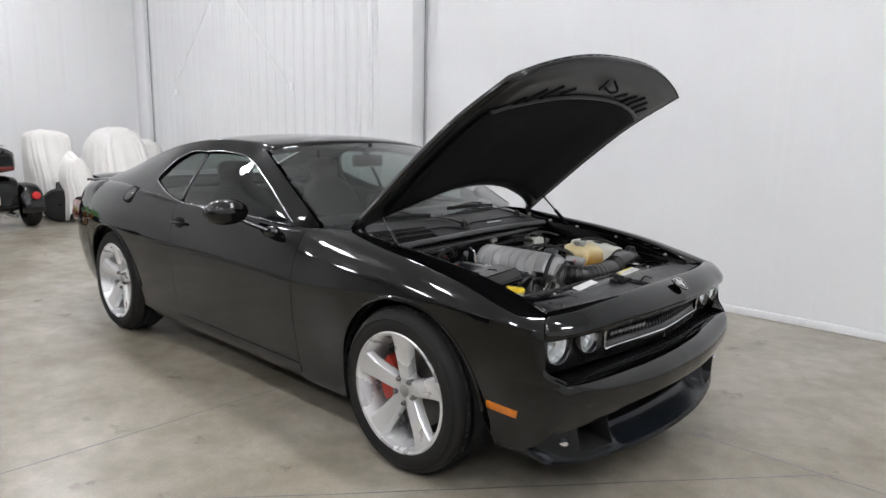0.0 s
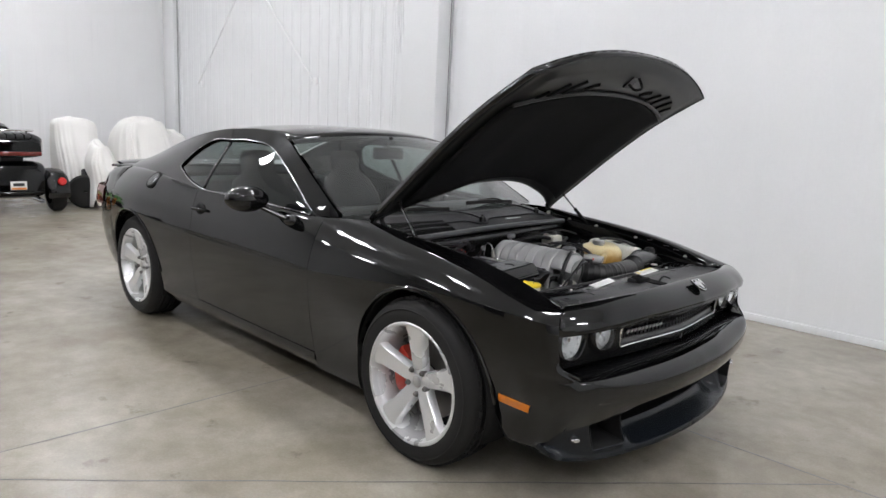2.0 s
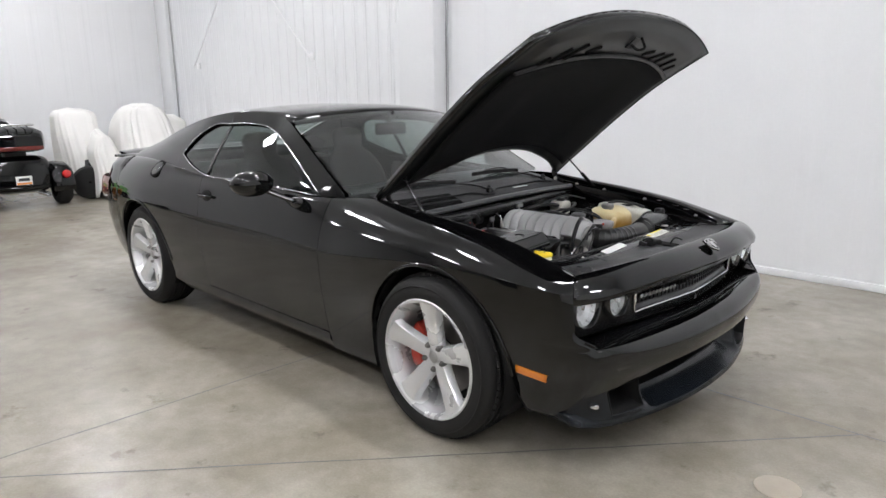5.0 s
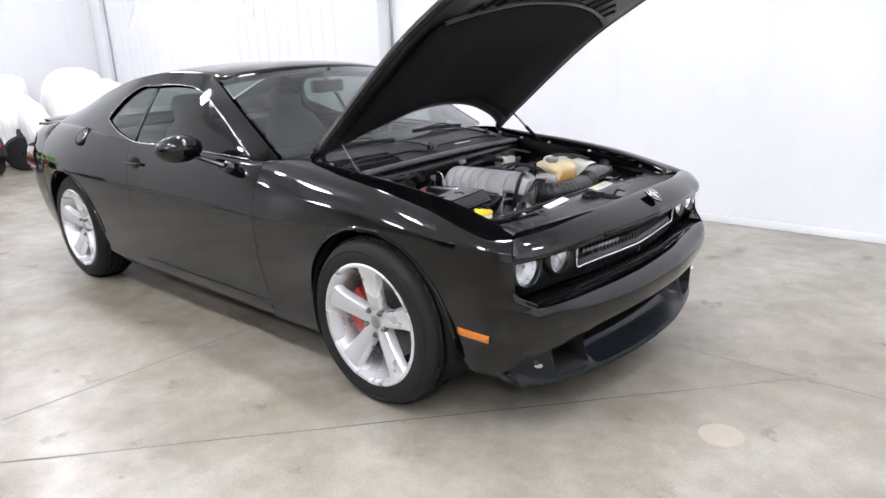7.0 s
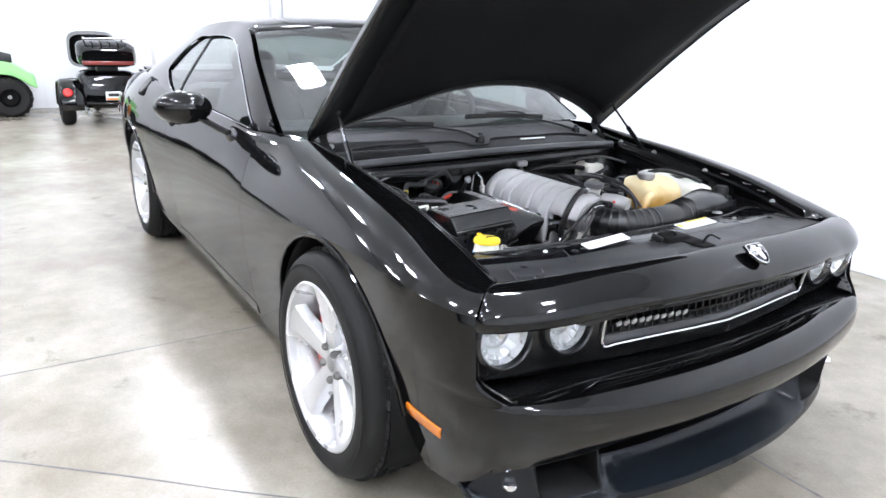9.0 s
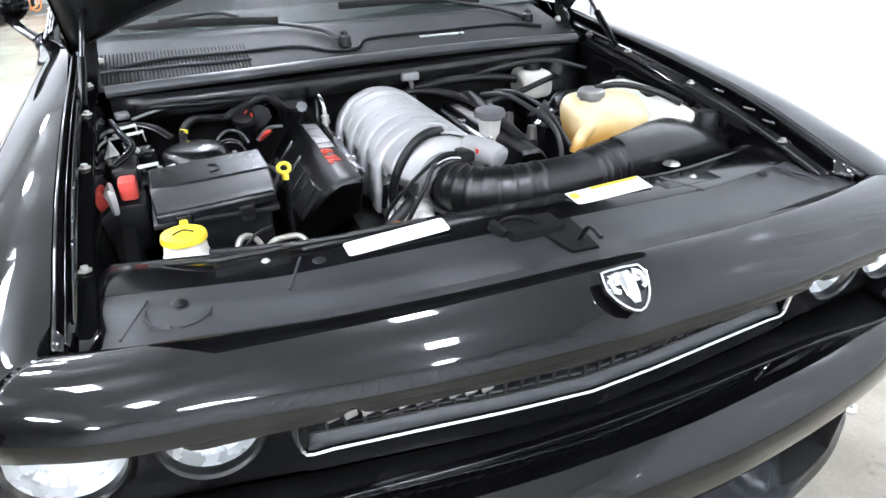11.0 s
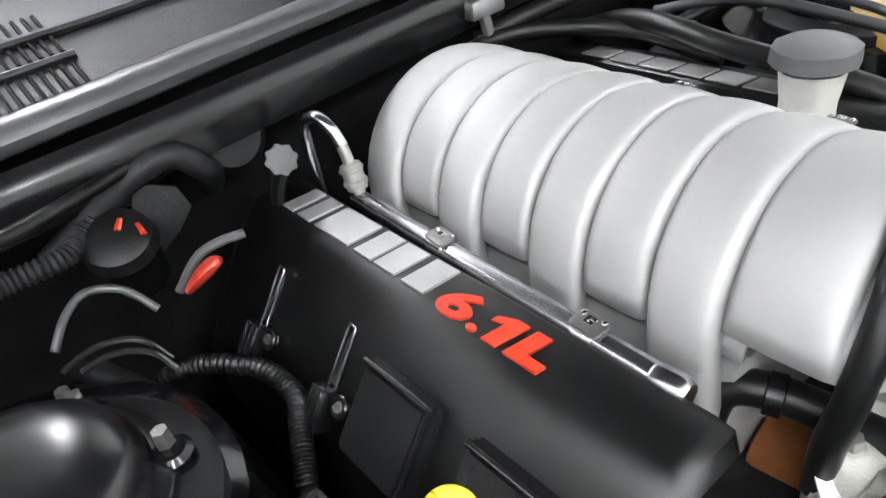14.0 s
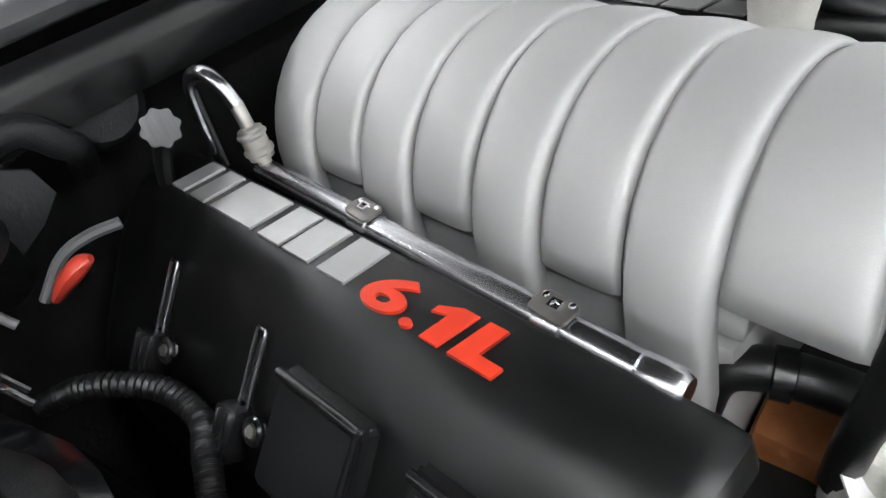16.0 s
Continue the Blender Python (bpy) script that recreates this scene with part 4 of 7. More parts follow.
part("badge_relief", slab([(-0.020, 0.020), (-0.008, 0.026), (0.008, 0.026), (0.020, 0.020), (0.024, 0.004), (0.014, 0.004), (0.012, -0.014), (0.006, -0.030), (-0.006, -0.030), (-0.012, -0.014), (-0.014, 0.004), (-0.024, 0.004)], 0.006, mb @ pose(0, 0, 0.0075), 0.002), M_CHROME, nose_badge, "plain raised chrome relief")
for sx in (-1, 1):
    part("badge_relief", tube([tuple(mb @ Vector((sx * 0.012, 0.022, 0.014))), tuple(mb @ Vector((sx * 0.027, 0.016, 0.012))), tuple(mb @ Vector((sx * 0.029, 0.0, 0.011))), tuple(mb @ Vector((sx * 0.020, -0.008, 0.011)))], 0.0045, 8, 4), M_CHROME, nose_badge)

# side marker lamps, flaps, mirrors, handles
for sgn in (-1, 1):
    rows = []
    for s in steps(0, 1, 8):
        q = 0.06 + 0.30 * s
        c = corner_col(q)
        col = []
        for z, o in ((0.400, -0.004), (0.403, 0.004), (0.418, 0.006), (0.433, 0.005), (0.437, -0.004)):
            zt = z + 0.012 * (0.5 - s)
            px = float(np.interp(zt, [p[2] for p in c[:13]], [p[0] for p in c[:13]]))
            py = float(np.interp(zt, [p[2] for p in c[:13]], [-p[1] for p in c[:13]]))
            col.append((px, sgn * (py + o), zt))
        rows.append(col)
    part("side_marker", grid(rows, IN), M_AMBER, car, "amber side marker lamp", 50, 0.006)
    edge = [(AX_F + ARCH + 0.45 * max(0.0, 0.36 - z), side_y(AX_F + ARCH, z) - 0.014 * max(0.0, (0.38 - z) / 0.15) ** 1.4, z) for z in steps(0.50, 0.232, 10)]
    part("mud_flap", grid([[(x + 0.002, sgn * (y - 0.003), z), (x - 0.008, sgn * (y - 0.004), z), (x - 0.020 - 0.018 * (0.50 - z) / 0.27, sgn * (y - 0.018), z), (x - 0.024 - 0.018 * (0.50 - z) / 0.27, sgn * (y - 0.13), z)] for x, y, z in edge], (AX_F + 1.0, sgn * 0.5, 0.35)), M_PLASTIC, car, "black arch liner edge", 50, 0.004)
    shell = lathe([(0.0, -0.082), (0.05, -0.078), (0.084, -0.055), (0.098, -0.01), (0.094, 0.035), (0.088, 0.05), (0.08, 0.044), (0.0, 0.04)], pose(-1.225, sgn * 0.985, 1.025) @ pose(0, 0, 0, 0, -92, sgn * 12) @ Matrix.Diagonal((0.70, 1.18, 0.95, 1)), 36)
    mir = part("door_mirror", shell, M_PAINT, car, "glossy black oval door mirror", 60)
    part("mirror_arm", tube([(-1.17, sgn * 0.93, 0.985), (-1.10, sgn * 0.885, 0.955), (-1.05, sgn * 0.85, 0.935)], 0.018, 12, 6, flat=0.7), M_PAINT, mir)
    part("mirror_foot", lathe([(0.0, 0.012), (0.022, 0.010), (0.036, 0.002), (0.042, -0.012)], look((-1.04, sgn * 0.848, 0.925), (-1.04, 0, 0.86)) @ Matrix.Diagonal((1.5, 0.8, 1, 1)), 24), M_PLASTIC_GLOSS, mir)
    hand = part("door_handle", tube([(-1.90, sgn * 0.886, 0.878), (-1.92, sgn * 0.906, 0.882), (-2.02, sgn * 0.906, 0.882), (-2.05, sgn * 0.884, 0.878)], 0.0095, 10, 6), M_PAINT, car, "black pull door handle")
    part("handle_cup", lathe([(0.0, 0.004), (0.035, 0.0), (0.046, -0.01)], look((-1.97, sgn * 0.889, 0.880), (-1.97, sgn * 0.2, 0.8)) @ Matrix.Diagonal((1.35, 0.80, 1, 1)), 24), M_UNDER, hand)

# rolled wheel-arch lips and the round fuel cap
for ax in (AX_F, AX_R):
    for sgn in (-1, 1):
        lip_line = []
        for a in steps(0.06, math.pi - 0.06, 30):
            x, z = ax + (ARCH + 0.006) * math.cos(a), TYRE + (ARCH + 0.006) * math.sin(a)
            lip_line.append((x, sgn * (side_y(x, z) + 0.001), z))
        part("arch_lip", tube(lip_line, 0.0075, 8, 2), M_PAINT, car, "rolled black arch lip")
cap_p, cap_x, cap_y = (Vector((x, -shoulder(x, t)[0], shoulder(x, t)[1])) for x, t in ((-2.68, 0.66), (-2.60, 0.66), (-2.68, 0.78)))
cap_n = (cap_x - cap_p).cross(cap_y - cap_p).normalized()
cap_n = cap_n if cap_n.z > 0 else -cap_n
cap_at = look(cap_p, cap_p - cap_n)
fuel = part("fuel_cap", lathe([(0.0, 0.0045), (0.046, 0.0042), (0.054, 0.0025), (0.058, -0.004), (0.060, -0.012)], cap_at, 36), M_PLASTIC_GLOSS, car, "round black fuel filler door")
part("fuel_cap_ring", lathe([(0.0605, -0.010), (0.062, 0.002), (0.066, 0.0015), (0.068, -0.010)], cap_at, 36), M_UNDER, fuel)

# arch liners and dark underbody
for ax in (AX_F, AX_R):
    for sgn in (-1, 1):
        rows = []
        for i in range(21):
            a = math.pi * (-0.12 + 1.24 * i / 20)
            rows.append([(ax + r * math.cos(a), sgn * y, TYRE + r * math.sin(a)) for r, y in ((ARCH + 0.002, 0.875), (ARCH + 0.012, 0.80), (ARCH + 0.012, 0.62), (0.05, 0.61))])
        part("arch_liner", grid(rows, (ax, sgn * 2.0, TYRE)), M_UNDER, car, "", 40, 0.004)
part("underbody", box(4.2, 1.5, 0.05, (-1.5, 0, 0.24), 0.01), M_UNDER, car)
part("engine_bay_floor", box(1.0, 1.25, 0.03, (0.05, 0, 0.30), 0.005), M_UNDER, car)


# ---- wheels ----
def build_wheel(name):
    """A five-spoke alloy wheel; outward is local +z."""
    tyre = lathe([(0.262, 0.000), (0.274, 0.006), (0.300, 0.009), (0.326, 0.004), (0.344, -0.008), (0.353, -0.022), (0.3565, -0.045), (0.3565, -0.066), (0.350, -0.068), (0.350, -0.076), (0.358, -0.078),
                  (0.3590, -0.112), (0.351, -0.114), (0.351, -0.124), (0.359, -0.126), (0.358, -0.160), (0.350, -0.162), (0.350, -0.170), (0.3565, -0.172), (0.3565, -0.195), (0.353, -0.218), (0.344, -0.234), (0.31, -0.248), (0.262, -0.24)], None, 72)
    w = part(name, lathe([(0.262, -0.238), (0.245, -0.235), (0.236, -0.16), (0.236, -0.05), (0.243, -0.022), (0.252, -0.010), (0.262, -0.004), (0.268, 0.004), (0.262, 0.008), (0.252, 0.004), (0.246, -0.012), (0.240, -0.035), (0.231, -0.05), (0.231, -0.16), (0.24, -0.238)], None, 72), M_RIM, car, "silver five-spoke alloy wheel", 40)
    ty = part("tyre", tyre, M_RUBBER, w, "black low-profile tyre", 30)
    tread = bmesh.new()
    for i in range(72):
        for zz, wd, tw in ((-0.050, 0.026, 14), (-0.095, 0.030, -10), (-0.144, 0.030, 10), (-0.192, 0.026, -14)):
            box(0.026, 0.006, wd, m=pose(0, 0, zz, 0, 0, 5 * i + (2.5 if zz < -0.1 else 0)) @ pose(0.3550, 0, 0, 90 + tw, 0, 90), bm=tread)
    tagged(part("tread_block", tread, M_RUBBER, ty, "", 0), "", "", "", "stuff")
    ring_ = lathe([(0.318, 0.0085), (0.322, 0.0105), (0.326, 0.0075)], None, 72)
    part("sidewall_rib", ring_, M_RUBBER, ty)
    for i in range(5):
        rows = []
        for s in steps(0, 1, 10):
            r = 0.030 + 0.222 * s
            half = 0.033 + 0.019 * s ** 1.6 + 0.030 * max(0.0, s - 0.80) * 1.6
            top = -0.044 + 0.040 * s ** 0.9
            deep = top - 0.034 - 0.012 * (1 - s)
            rows.append([(r, -half * 1.12, deep), (r, -half, top - 0.012), (r, -half * 0.86, top - 0.004), (r, -half * 0.35, top), (r, half * 0.35, top), (r, half * 0.86, top - 0.004), (r, half, top - 0.012), (r, half * 1.12, deep)])
        bm = grid(rows, None, closed=True)
        bmesh.ops.recalc_face_normals(bm, faces=bm.faces)
        bmesh.ops.transform(bm, matrix=pose(0, 0, 0, 0, 0, 72 * i + 18), verts=bm.verts)
        part("spoke", bm, M_RIM, w, "", 32)
    part("hub", lathe([(0.0, -0.040), (0.024, -0.041), (0.030, -0.046), (0.052, -0.050), (0.062, -0.056), (0.066, -0.10)], None, 40), M_RIM, w)
    part("centre_cap", lathe([(0.0, -0.034), (0.020, -0.035), (0.027, -0.040)], None, 30), M_ALLOY, w, "round centre cap")
    for i in range(5):
        a = radians(72 * i + 54)
        part("lug_nut", lathe([(0.0, -0.026), (0.008, -0.027), (0.0125, -0.034), (0.0135, -0.058)], pose(0.056 * math.cos(a), 0.056 * math.sin(a), 0), 6), M_DISC, w)
    part("brake_disc", lathe([(0.06, -0.115), (0.178, -0.115), (0.180, -0.120), (0.180, -0.140), (0.06, -0.14)], None, 60), M_DISC, w, "steel brake disc")
    part("dust_shield", lathe([(0.06, -0.150), (0.205, -0.152), (0.222, -0.160), (0.222, -0.17), (0.06, -0.168)], None, 48), M_UNDER, w, "dark shield behind the disc")
    return w


def caliper(w, a0, a1):
    rows = []
    for a in steps(a0, a1, 10):
        c, s = math.cos(radians(a)), math.sin(radians(a))
        e = 0.006 * (1 if a in (a0, a1) else 0)
        rows.append([(r * c, r * s, z) for r, z in ((0.115 + e, -0.078), (0.120 + e, -0.068 - e), (0.175 - e, -0.068 - e), (0.190 - e, -0.082), (0.190 - e, -0.15), (0.115 + e, -0.15))])
    bm = grid(rows, None, closed=True)
    bmesh.ops.contextual_create(bm, geom=[e for e in bm.edges if e.is_boundary][:6])
    bmesh.ops.recalc_face_normals(bm, faces=bm.faces)
    part("brake_caliper", bm, M_RED, w, "red brake caliper", 35)


for x, out in ((AX_F, 0.910), (AX_R, 0.905)):
    for sgn in (-1, 1):
        w = build_wheel("front_wheel" if x == AX_F else "rear_wheel")
        caliper(w, 140, 212) if x == AX_F else caliper(w, -40, 20)
        w.matrix_basis = Matrix.Translation((x, sgn * out, TYRE)) @ (pose(0, 0, 0, 90, 0, 0) if sgn < 0 else pose(0, 0, 0, -90, 0, 0))


# ---- cabin ----
part("dashboard", grid([[(x, y, z) for x, z in ((-0.72, 0.90), (-0.80, 0.975), (-1.0, 0.985), (-1.12, 0.96), (-1.16, 0.90), (-1.12, 0.70))] for y in steps(-0.74, 0.74, 10)], (-0.9, 0, 0.6)), M_PLASTIC, car, "dark dashboard", 50, 0.02)
part("cabin_floor", box(2.3, 1.5, 0.06, (-2.0, 0, 0.36), 0.02), M_UNDER, car)
part("door_card", box(1.3, 0.05, 0.55, (-1.5, -0.79, 0.68), 0.02), M_SEAT, car)
part("door_card", box(1.3, 0.05, 0.55, (-1.5, 0.79, 0.68), 0.02), M_SEAT, car)
for sgn in (-1, 1):
    rows = []
    for x, z, hw, th in ((-1.95, 0.55, 0.25, 0.10), (-2.02, 0.75, 0.26, 0.09), (-2.09, 0.92, 0.25, 0.08), (-2.14, 1.03, 0.20, 0.06), (-2.16, 1.08, 0.12, 0.05), (-2.17, 1.11, 0.12, 0.05), (-2.18, 1.18, 0.13, 0.055), (-2.19, 1.225, 0.10, 0.04), (-2.19, 1.235, 0.03, 0.015)):
        rows.append([(x + th * math.cos(a), sgn * 0.37 + hw * math.copysign(abs(math.sin(a)) ** 0.6, math.sin(a)), z) for a in (2 * math.pi * i / 16 for i in range(16))])
    seat = part("seat_back", grid(rows, (-2.08, sgn * 0.37, 0.85), closed=True), M_SEAT, car, "dark grey leather seat back with headrest", 60)
    part("seat_cushion", box(0.55, 0.50, 0.16, (-1.70, sgn * 0.37, 0.55), 0.05), M_SEAT, seat)
part("rear_seat", box(0.25, 1.25, 0.50, (-2.75, 0, 0.76), 0.08), M_SEAT, car, "dark rear bench")
part("parcel_shelf", box(0.6, 1.3, 0.03, (-3.1, 0, 1.02), 0.01), M_UNDER, car)
part("rear_view_mirror", box(0.03, 0.24, 0.075, (-1.27, 0.02, 1.265), 0.014), M_PLASTIC, car, "black rear-view mirror")
part("mirror_stalk", tube([(-1.27, 0.02, 1.29), (-1.27, 0.02, 1.345), (-1.24, 0.02, 1.362)], 0.012, 8), M_PLASTIC, car)
wheel_m = pose(-1.32, 0.37, 0.93) @ pose(0, 0, 0, 0, -66, 0)
sw = part("steering_wheel", tube([tuple(wheel_m @ Vector((0.185 * math.cos(a), 0.185 * math.sin(a), 0))) for a in steps(0, 2 * math.pi, 24)], 0.015, 8, 2), M_SEAT, car, "dark leather steering wheel")
part("steering_hub", lathe([(0.0, 0.03), (0.05, 0.025), (0.075, 0.0), (0.07, -0.04)], wheel_m, 24), M_PLASTIC, sw)
part("steering_spoke", box(0.34, 0.03, 0.012, m=wheel_m, bevel=0.004), M_PLASTIC, sw)
part("steering_spoke", box(0.03, 0.17, 0.012, m=wheel_m @ pose(0, -0.08, 0), bevel=0.004), M_PLASTIC, sw)

# ---- hood, raised on its hinges ----
HX, HZ, OPEN = -0.555, 0.995, 45.0
lift = Matrix.Translation((HX, 0, HZ)) @ pose(0, 0, 0, 0, -OPEN, 0) @ Matrix.Translation((-HX, 0, -HZ))


def hood_z(x, y, d=0.0):
    q = abs(y) / 0.715
    z = z_top(x) + 0.004 + 0.040 * (1 - q ** 2.2) * (0.35 + 0.65 * min(1.0, (x + 0.75) / 0.9))
    bulge = 0.014 * max(0.0, 1 - ((abs(y) - 0.02) / 0.34) ** 4) if abs(y) < 0.36 else 0.0
    return z + bulge * max(0.0, min(1.0, (0.55 - x) / 0.4)) + d


def hood_pt(s, q, d=0.0, inset=0.0):
    y = q * (0.718 - inset)
    x1 = hdr_x(y) - 0.006 - inset
    x0 = -0.545 + 0.27 * (1 - q * q) + inset * 0.6
    x = x0 + (x1 - x0) * s
    return (x, y, hood_z(x, y, d))


def lifted(bm):
    bmesh.ops.transform(bm, matrix=lift, verts=bm.verts)
    return bm


hood = part("hood", lifted(grid([[hood_pt(s, q) for q in steps(-1, 1, 30)] for s in steps(0, 1, 24)], (0, 0, 0))), M_PAINT, car, "raised glossy black hood", 50, 0.004)
part("hood_inner", lifted(grid([[hood_pt(s, q, -0.030 - 0.012 * (abs(q) < 0.9) * (0.02 < s < 0.97), 0.006) for q in steps(-1, 1, 40)] for s in steps(0, 1, 40)], (0, 0, 5))), M_HOODIN, hood, "satin black pressed inner panel", 50, 0.003)
rim_bm = bmesh.new()
edge = [hood_pt(0, q, 0) for q in steps(-1, 1, 20)] + [hood_pt(s, 1, 0) for s in steps(0.05, 1, 14)] + [hood_pt(1, q, 0) for q in steps(0.95, -1, 20)] + [hood_pt(s, -1, 0) for s in steps(0.95, 0.0, 14)]
low = [(x, y, z - 0.032) for x, y, z in edge]
grid([edge, low], (0, 0, 0.8), closed=True, bm=rim_bm)
part("hood_edge", lifted(rim_bm), M_PAINT, hood, "folded hood edge", 50, 0.002)
# felt liner and pressed ribs on the underside
part("hood_liner", lifted(grid([[hood_pt(0.06 + 0.70 * s, q * 0.88, -0.052 - 0.006 * (0.05 < s < 0.95) * (abs(q) < 0.95), 0) for q in steps(-1, 1, 30)] for s in steps(0, 1, 20)], (0, 0, 5))), M_PAD, hood, "black felt hood liner", 50, 0.008)
part("liner_edge", lifted(tube([hood_pt(0.775, q, -0.050) for q in steps(-0.86, 0.86, 16)], 0.009, 8, 2)), M_PANEL, hood, "grey pressed crossbar")
for q, s0, s1 in ((-0.62, 0.74, 0.86), (-0.50, 0.76, 0.87), (-0.72, 0.72, 0.82), (0.55, 0.76, 0.87), (0.66, 0.74, 0.86), (0.75, 0.72, 0.84), (0.44, 0.77, 0.85), (-0.34, 0.80, 0.84), (0.30, 0.80, 0.84)):
    part("stamped_slot", lifted(tube([hood_pt(s0, q - 0.03, -0.046), hood_pt((s0 + s1) / 2, q, -0.046), hood_pt(s1, q + 0.05, -0.046)], 0.011, 8, 4, flat=0.4)), M_UNDER, hood, "dark slot in the pressed panel")
striker = lifted(tube([hood_pt(0.86, -0.02, -0.045), hood_pt(0.865, -0.02, -0.085), hood_pt(0.885, 0.02, -0.09), hood_pt(0.90, 0.03, -0.045)], 0.006, 8, 4))
part("hood_striker", striker, M_UNDER, hood, "black hood latch loop")
part("striker_plate", lifted(slab([(0.0, 0.0), (0.06, 0.01), (0.055, 0.06), (0.0, 0.055)], 0.01, Matrix.Translation(hood_pt(0.84, -0.05, -0.055)), 0.002)), M_PLASTIC, hood)
for sgn in (-1, 1):
    top, foot = (-0.395, sgn * 0.66, 1.09), (-0.20, sgn * 0.69, 0.905)
    mid = tuple((a + b) / 2 for a, b in zip(top, foot))
    st = part("gas_strut", tube([foot, mid], 0.010, 10, 1), M_PLASTIC_GLOSS, car, "black gas strut")
    part("strut_rod", tube([mid, top], 0.005, 8, 1), M_STEEL, st, "bright strut rod")
    part("strut_ball", box(0.03, 0.02, 0.025, top, 0.006), M_UNDER, st)
    hg = part("hood_hinge", tube([(-0.40, sgn * 0.665, 0.92), (-0.47, sgn * 0.67, 0.955), (-0.50, sgn * 0.67, 1.0), (-0.44, sgn * 0.665, 1.07)], 0.016, 8, 5, flat=0.45), M_UNDER, car, "black hood hinge arm")
    part("hinge_bolt", lathe([(0.0, 0.012), (0.009, 0.011), (0.012, 0.0)], look((-0.47, sgn * 0.655, 0.955), (-0.47, sgn * 2, 0.955)), 6), M_ZINC, hg)


# ---- engine bay ----
# inner fenders, drip rails and firewall
for sgn in (-1, 1):
    part("inner_fender", grid([[(x, sgn * 0.700, z_top(x) - 0.004), (x, sgn * 0.690, z_top(x) - 0.03), (x, sgn * 0.665, z_top(x) - 0.034), (x, sgn * 0.655, z_top(x) - 0.07), (x, sgn * 0.63, 0.55), (x, sgn * 0.60, 0.32)] for x in steps(0.585, -0.52, 20)], (0, 0, 0.2)), M_PAINT, car, "black inner fender", 40, 0.004)
    part("fender_lip", grid([[(x, sgn * 0.716, z_top(x) - 0.001), (x, sgn * 0.708, z_top(x) + 0.001), (x, sgn * 0.700, z_top(x) - 0.004), (x, sgn * 0.699, z_top(x) - 0.02)] for x in steps(0.598, -0.53, 24)], (0, sgn * 0.72, 0.4)), M_PAINT, car, "folded fender lip", 50, 0.003)
    for x in (0.42, 0.12, -0.14, -0.33):
        part("fender_bolt", lathe([(0.0, 0.008), (0.006, 0.008), (0.007, 0.003), (0.011, 0.002), (0.011, 0.0)], pose(x, sgn * 0.678, z_top(x) - 0.032), 6), M_ZINC, car)
    for x in (0.30, 0.36, 0.20):
        part("fender_clip", box(0.035, 0.012, 0.008, (x, sgn * 0.695, z_top(x) - 0.022), 0.003), M_STEEL, car, "bright metal edge clip")
part("firewall", grid([[(-0.355 - 0.03 * (y / 0.6) ** 2, y, z) for z in steps(0.905, 0.32, 6)] for y in steps(-0.66, 0.66, 14)], (-2, 0, 0.6)), M_UNDER, car, "black firewall", 40, 0.01)

# cowl: seal along the front edge, sloping panel, louvres, stripe
seal_x = lambda y: -0.300 - 0.055 * min(1.0, max(0.0, (y + 0.35) / 0.8))
part("cowl_seal", tube([(seal_x(y), y, 0.918 + 0.010 * (1 - (y / 0.65) ** 2)) for y in steps(-0.645, 0.645, 16)], 0.017, 10, 3, flat=0.8), M_SEAL, car, "grey rubber cowl seal")
part("cowl_gutter", grid([[(seal_x(y) - d, y, z) for d, z in ((-0.012, 0.905), (-0.016, 0.875), (-0.010, 0.850), (0.04, 0.84))] for y in steps(-0.64, 0.64, 16)], (-2, 0, 0.8)), M_PLASTIC_GLOSS, car, "black cowl channel", 40, 0.004)


def cowl_pt(y, t):
    x0, x1 = seal_x(y) - 0.016, -0.700 + 0.19 * (1 - (y / 0.72) ** 2)
    x = x0 + (x1 - x0) * t
    return (x, y, 0.918 + 0.062 * t ** 0.85 + 0.018 * (1 - (y / 0.7) ** 2) * t)


part("cowl_panel", grid([[cowl_pt(y, t) for t in steps(0, 1, 8)] for y in steps(-0.66, 0.66, 30)], (-0.5, 0, 0.4)), M_COWL, car, "dark grey plastic cowl panel", 40, 0.004)
part("cowl_ridge", tube([Vector(cowl_pt(y, t)) + Vector((0, 0, 0.004)) for y, t in ((-0.63, 0.30), (-0.50, 0.42), (-0.30, 0.44), (-0.17, 0.44), (-0.09, 0.26), (-0.02, 0.26), (0.03, 0.46), (0.25, 0.46), (0.47, 0.44), (0.58, 0.30))], 0.005, 8, 5), M_COWL, car, "raised ridge on the cowl")
for i in range(40):
    y = -0.650 + 0.0088 * i
    for t0, t1 in ((0.05, 0.24), (0.30, 0.60)):
        a, b = Vector(cowl_pt(y, t0)), Vector(cowl_pt(y, t1))
        part("cowl_louvre", tube([a + Vector((0, 0, 0.003)), b + Vector((0, 0, 0.002))], 0.0020, 5, 1), M_UNDER, car)
part("cowl_rib", tube([Vector(cowl_pt(y, 0.27)) + Vector((0, 0, 0.003)) for y in steps(-0.655, -0.30, 10)], 0.004, 6, 2), M_PANEL, car)
part("cowl_stripe", tube([Vector(cowl_pt(0.17, 0.36)) + Vector((0, 0, 0.003)), Vector(cowl_pt(0.31, 0.34)) + Vector((0, 0, 0.003))], 0.004, 8, 1), M_RIM, car, "light label strip on the cowl")

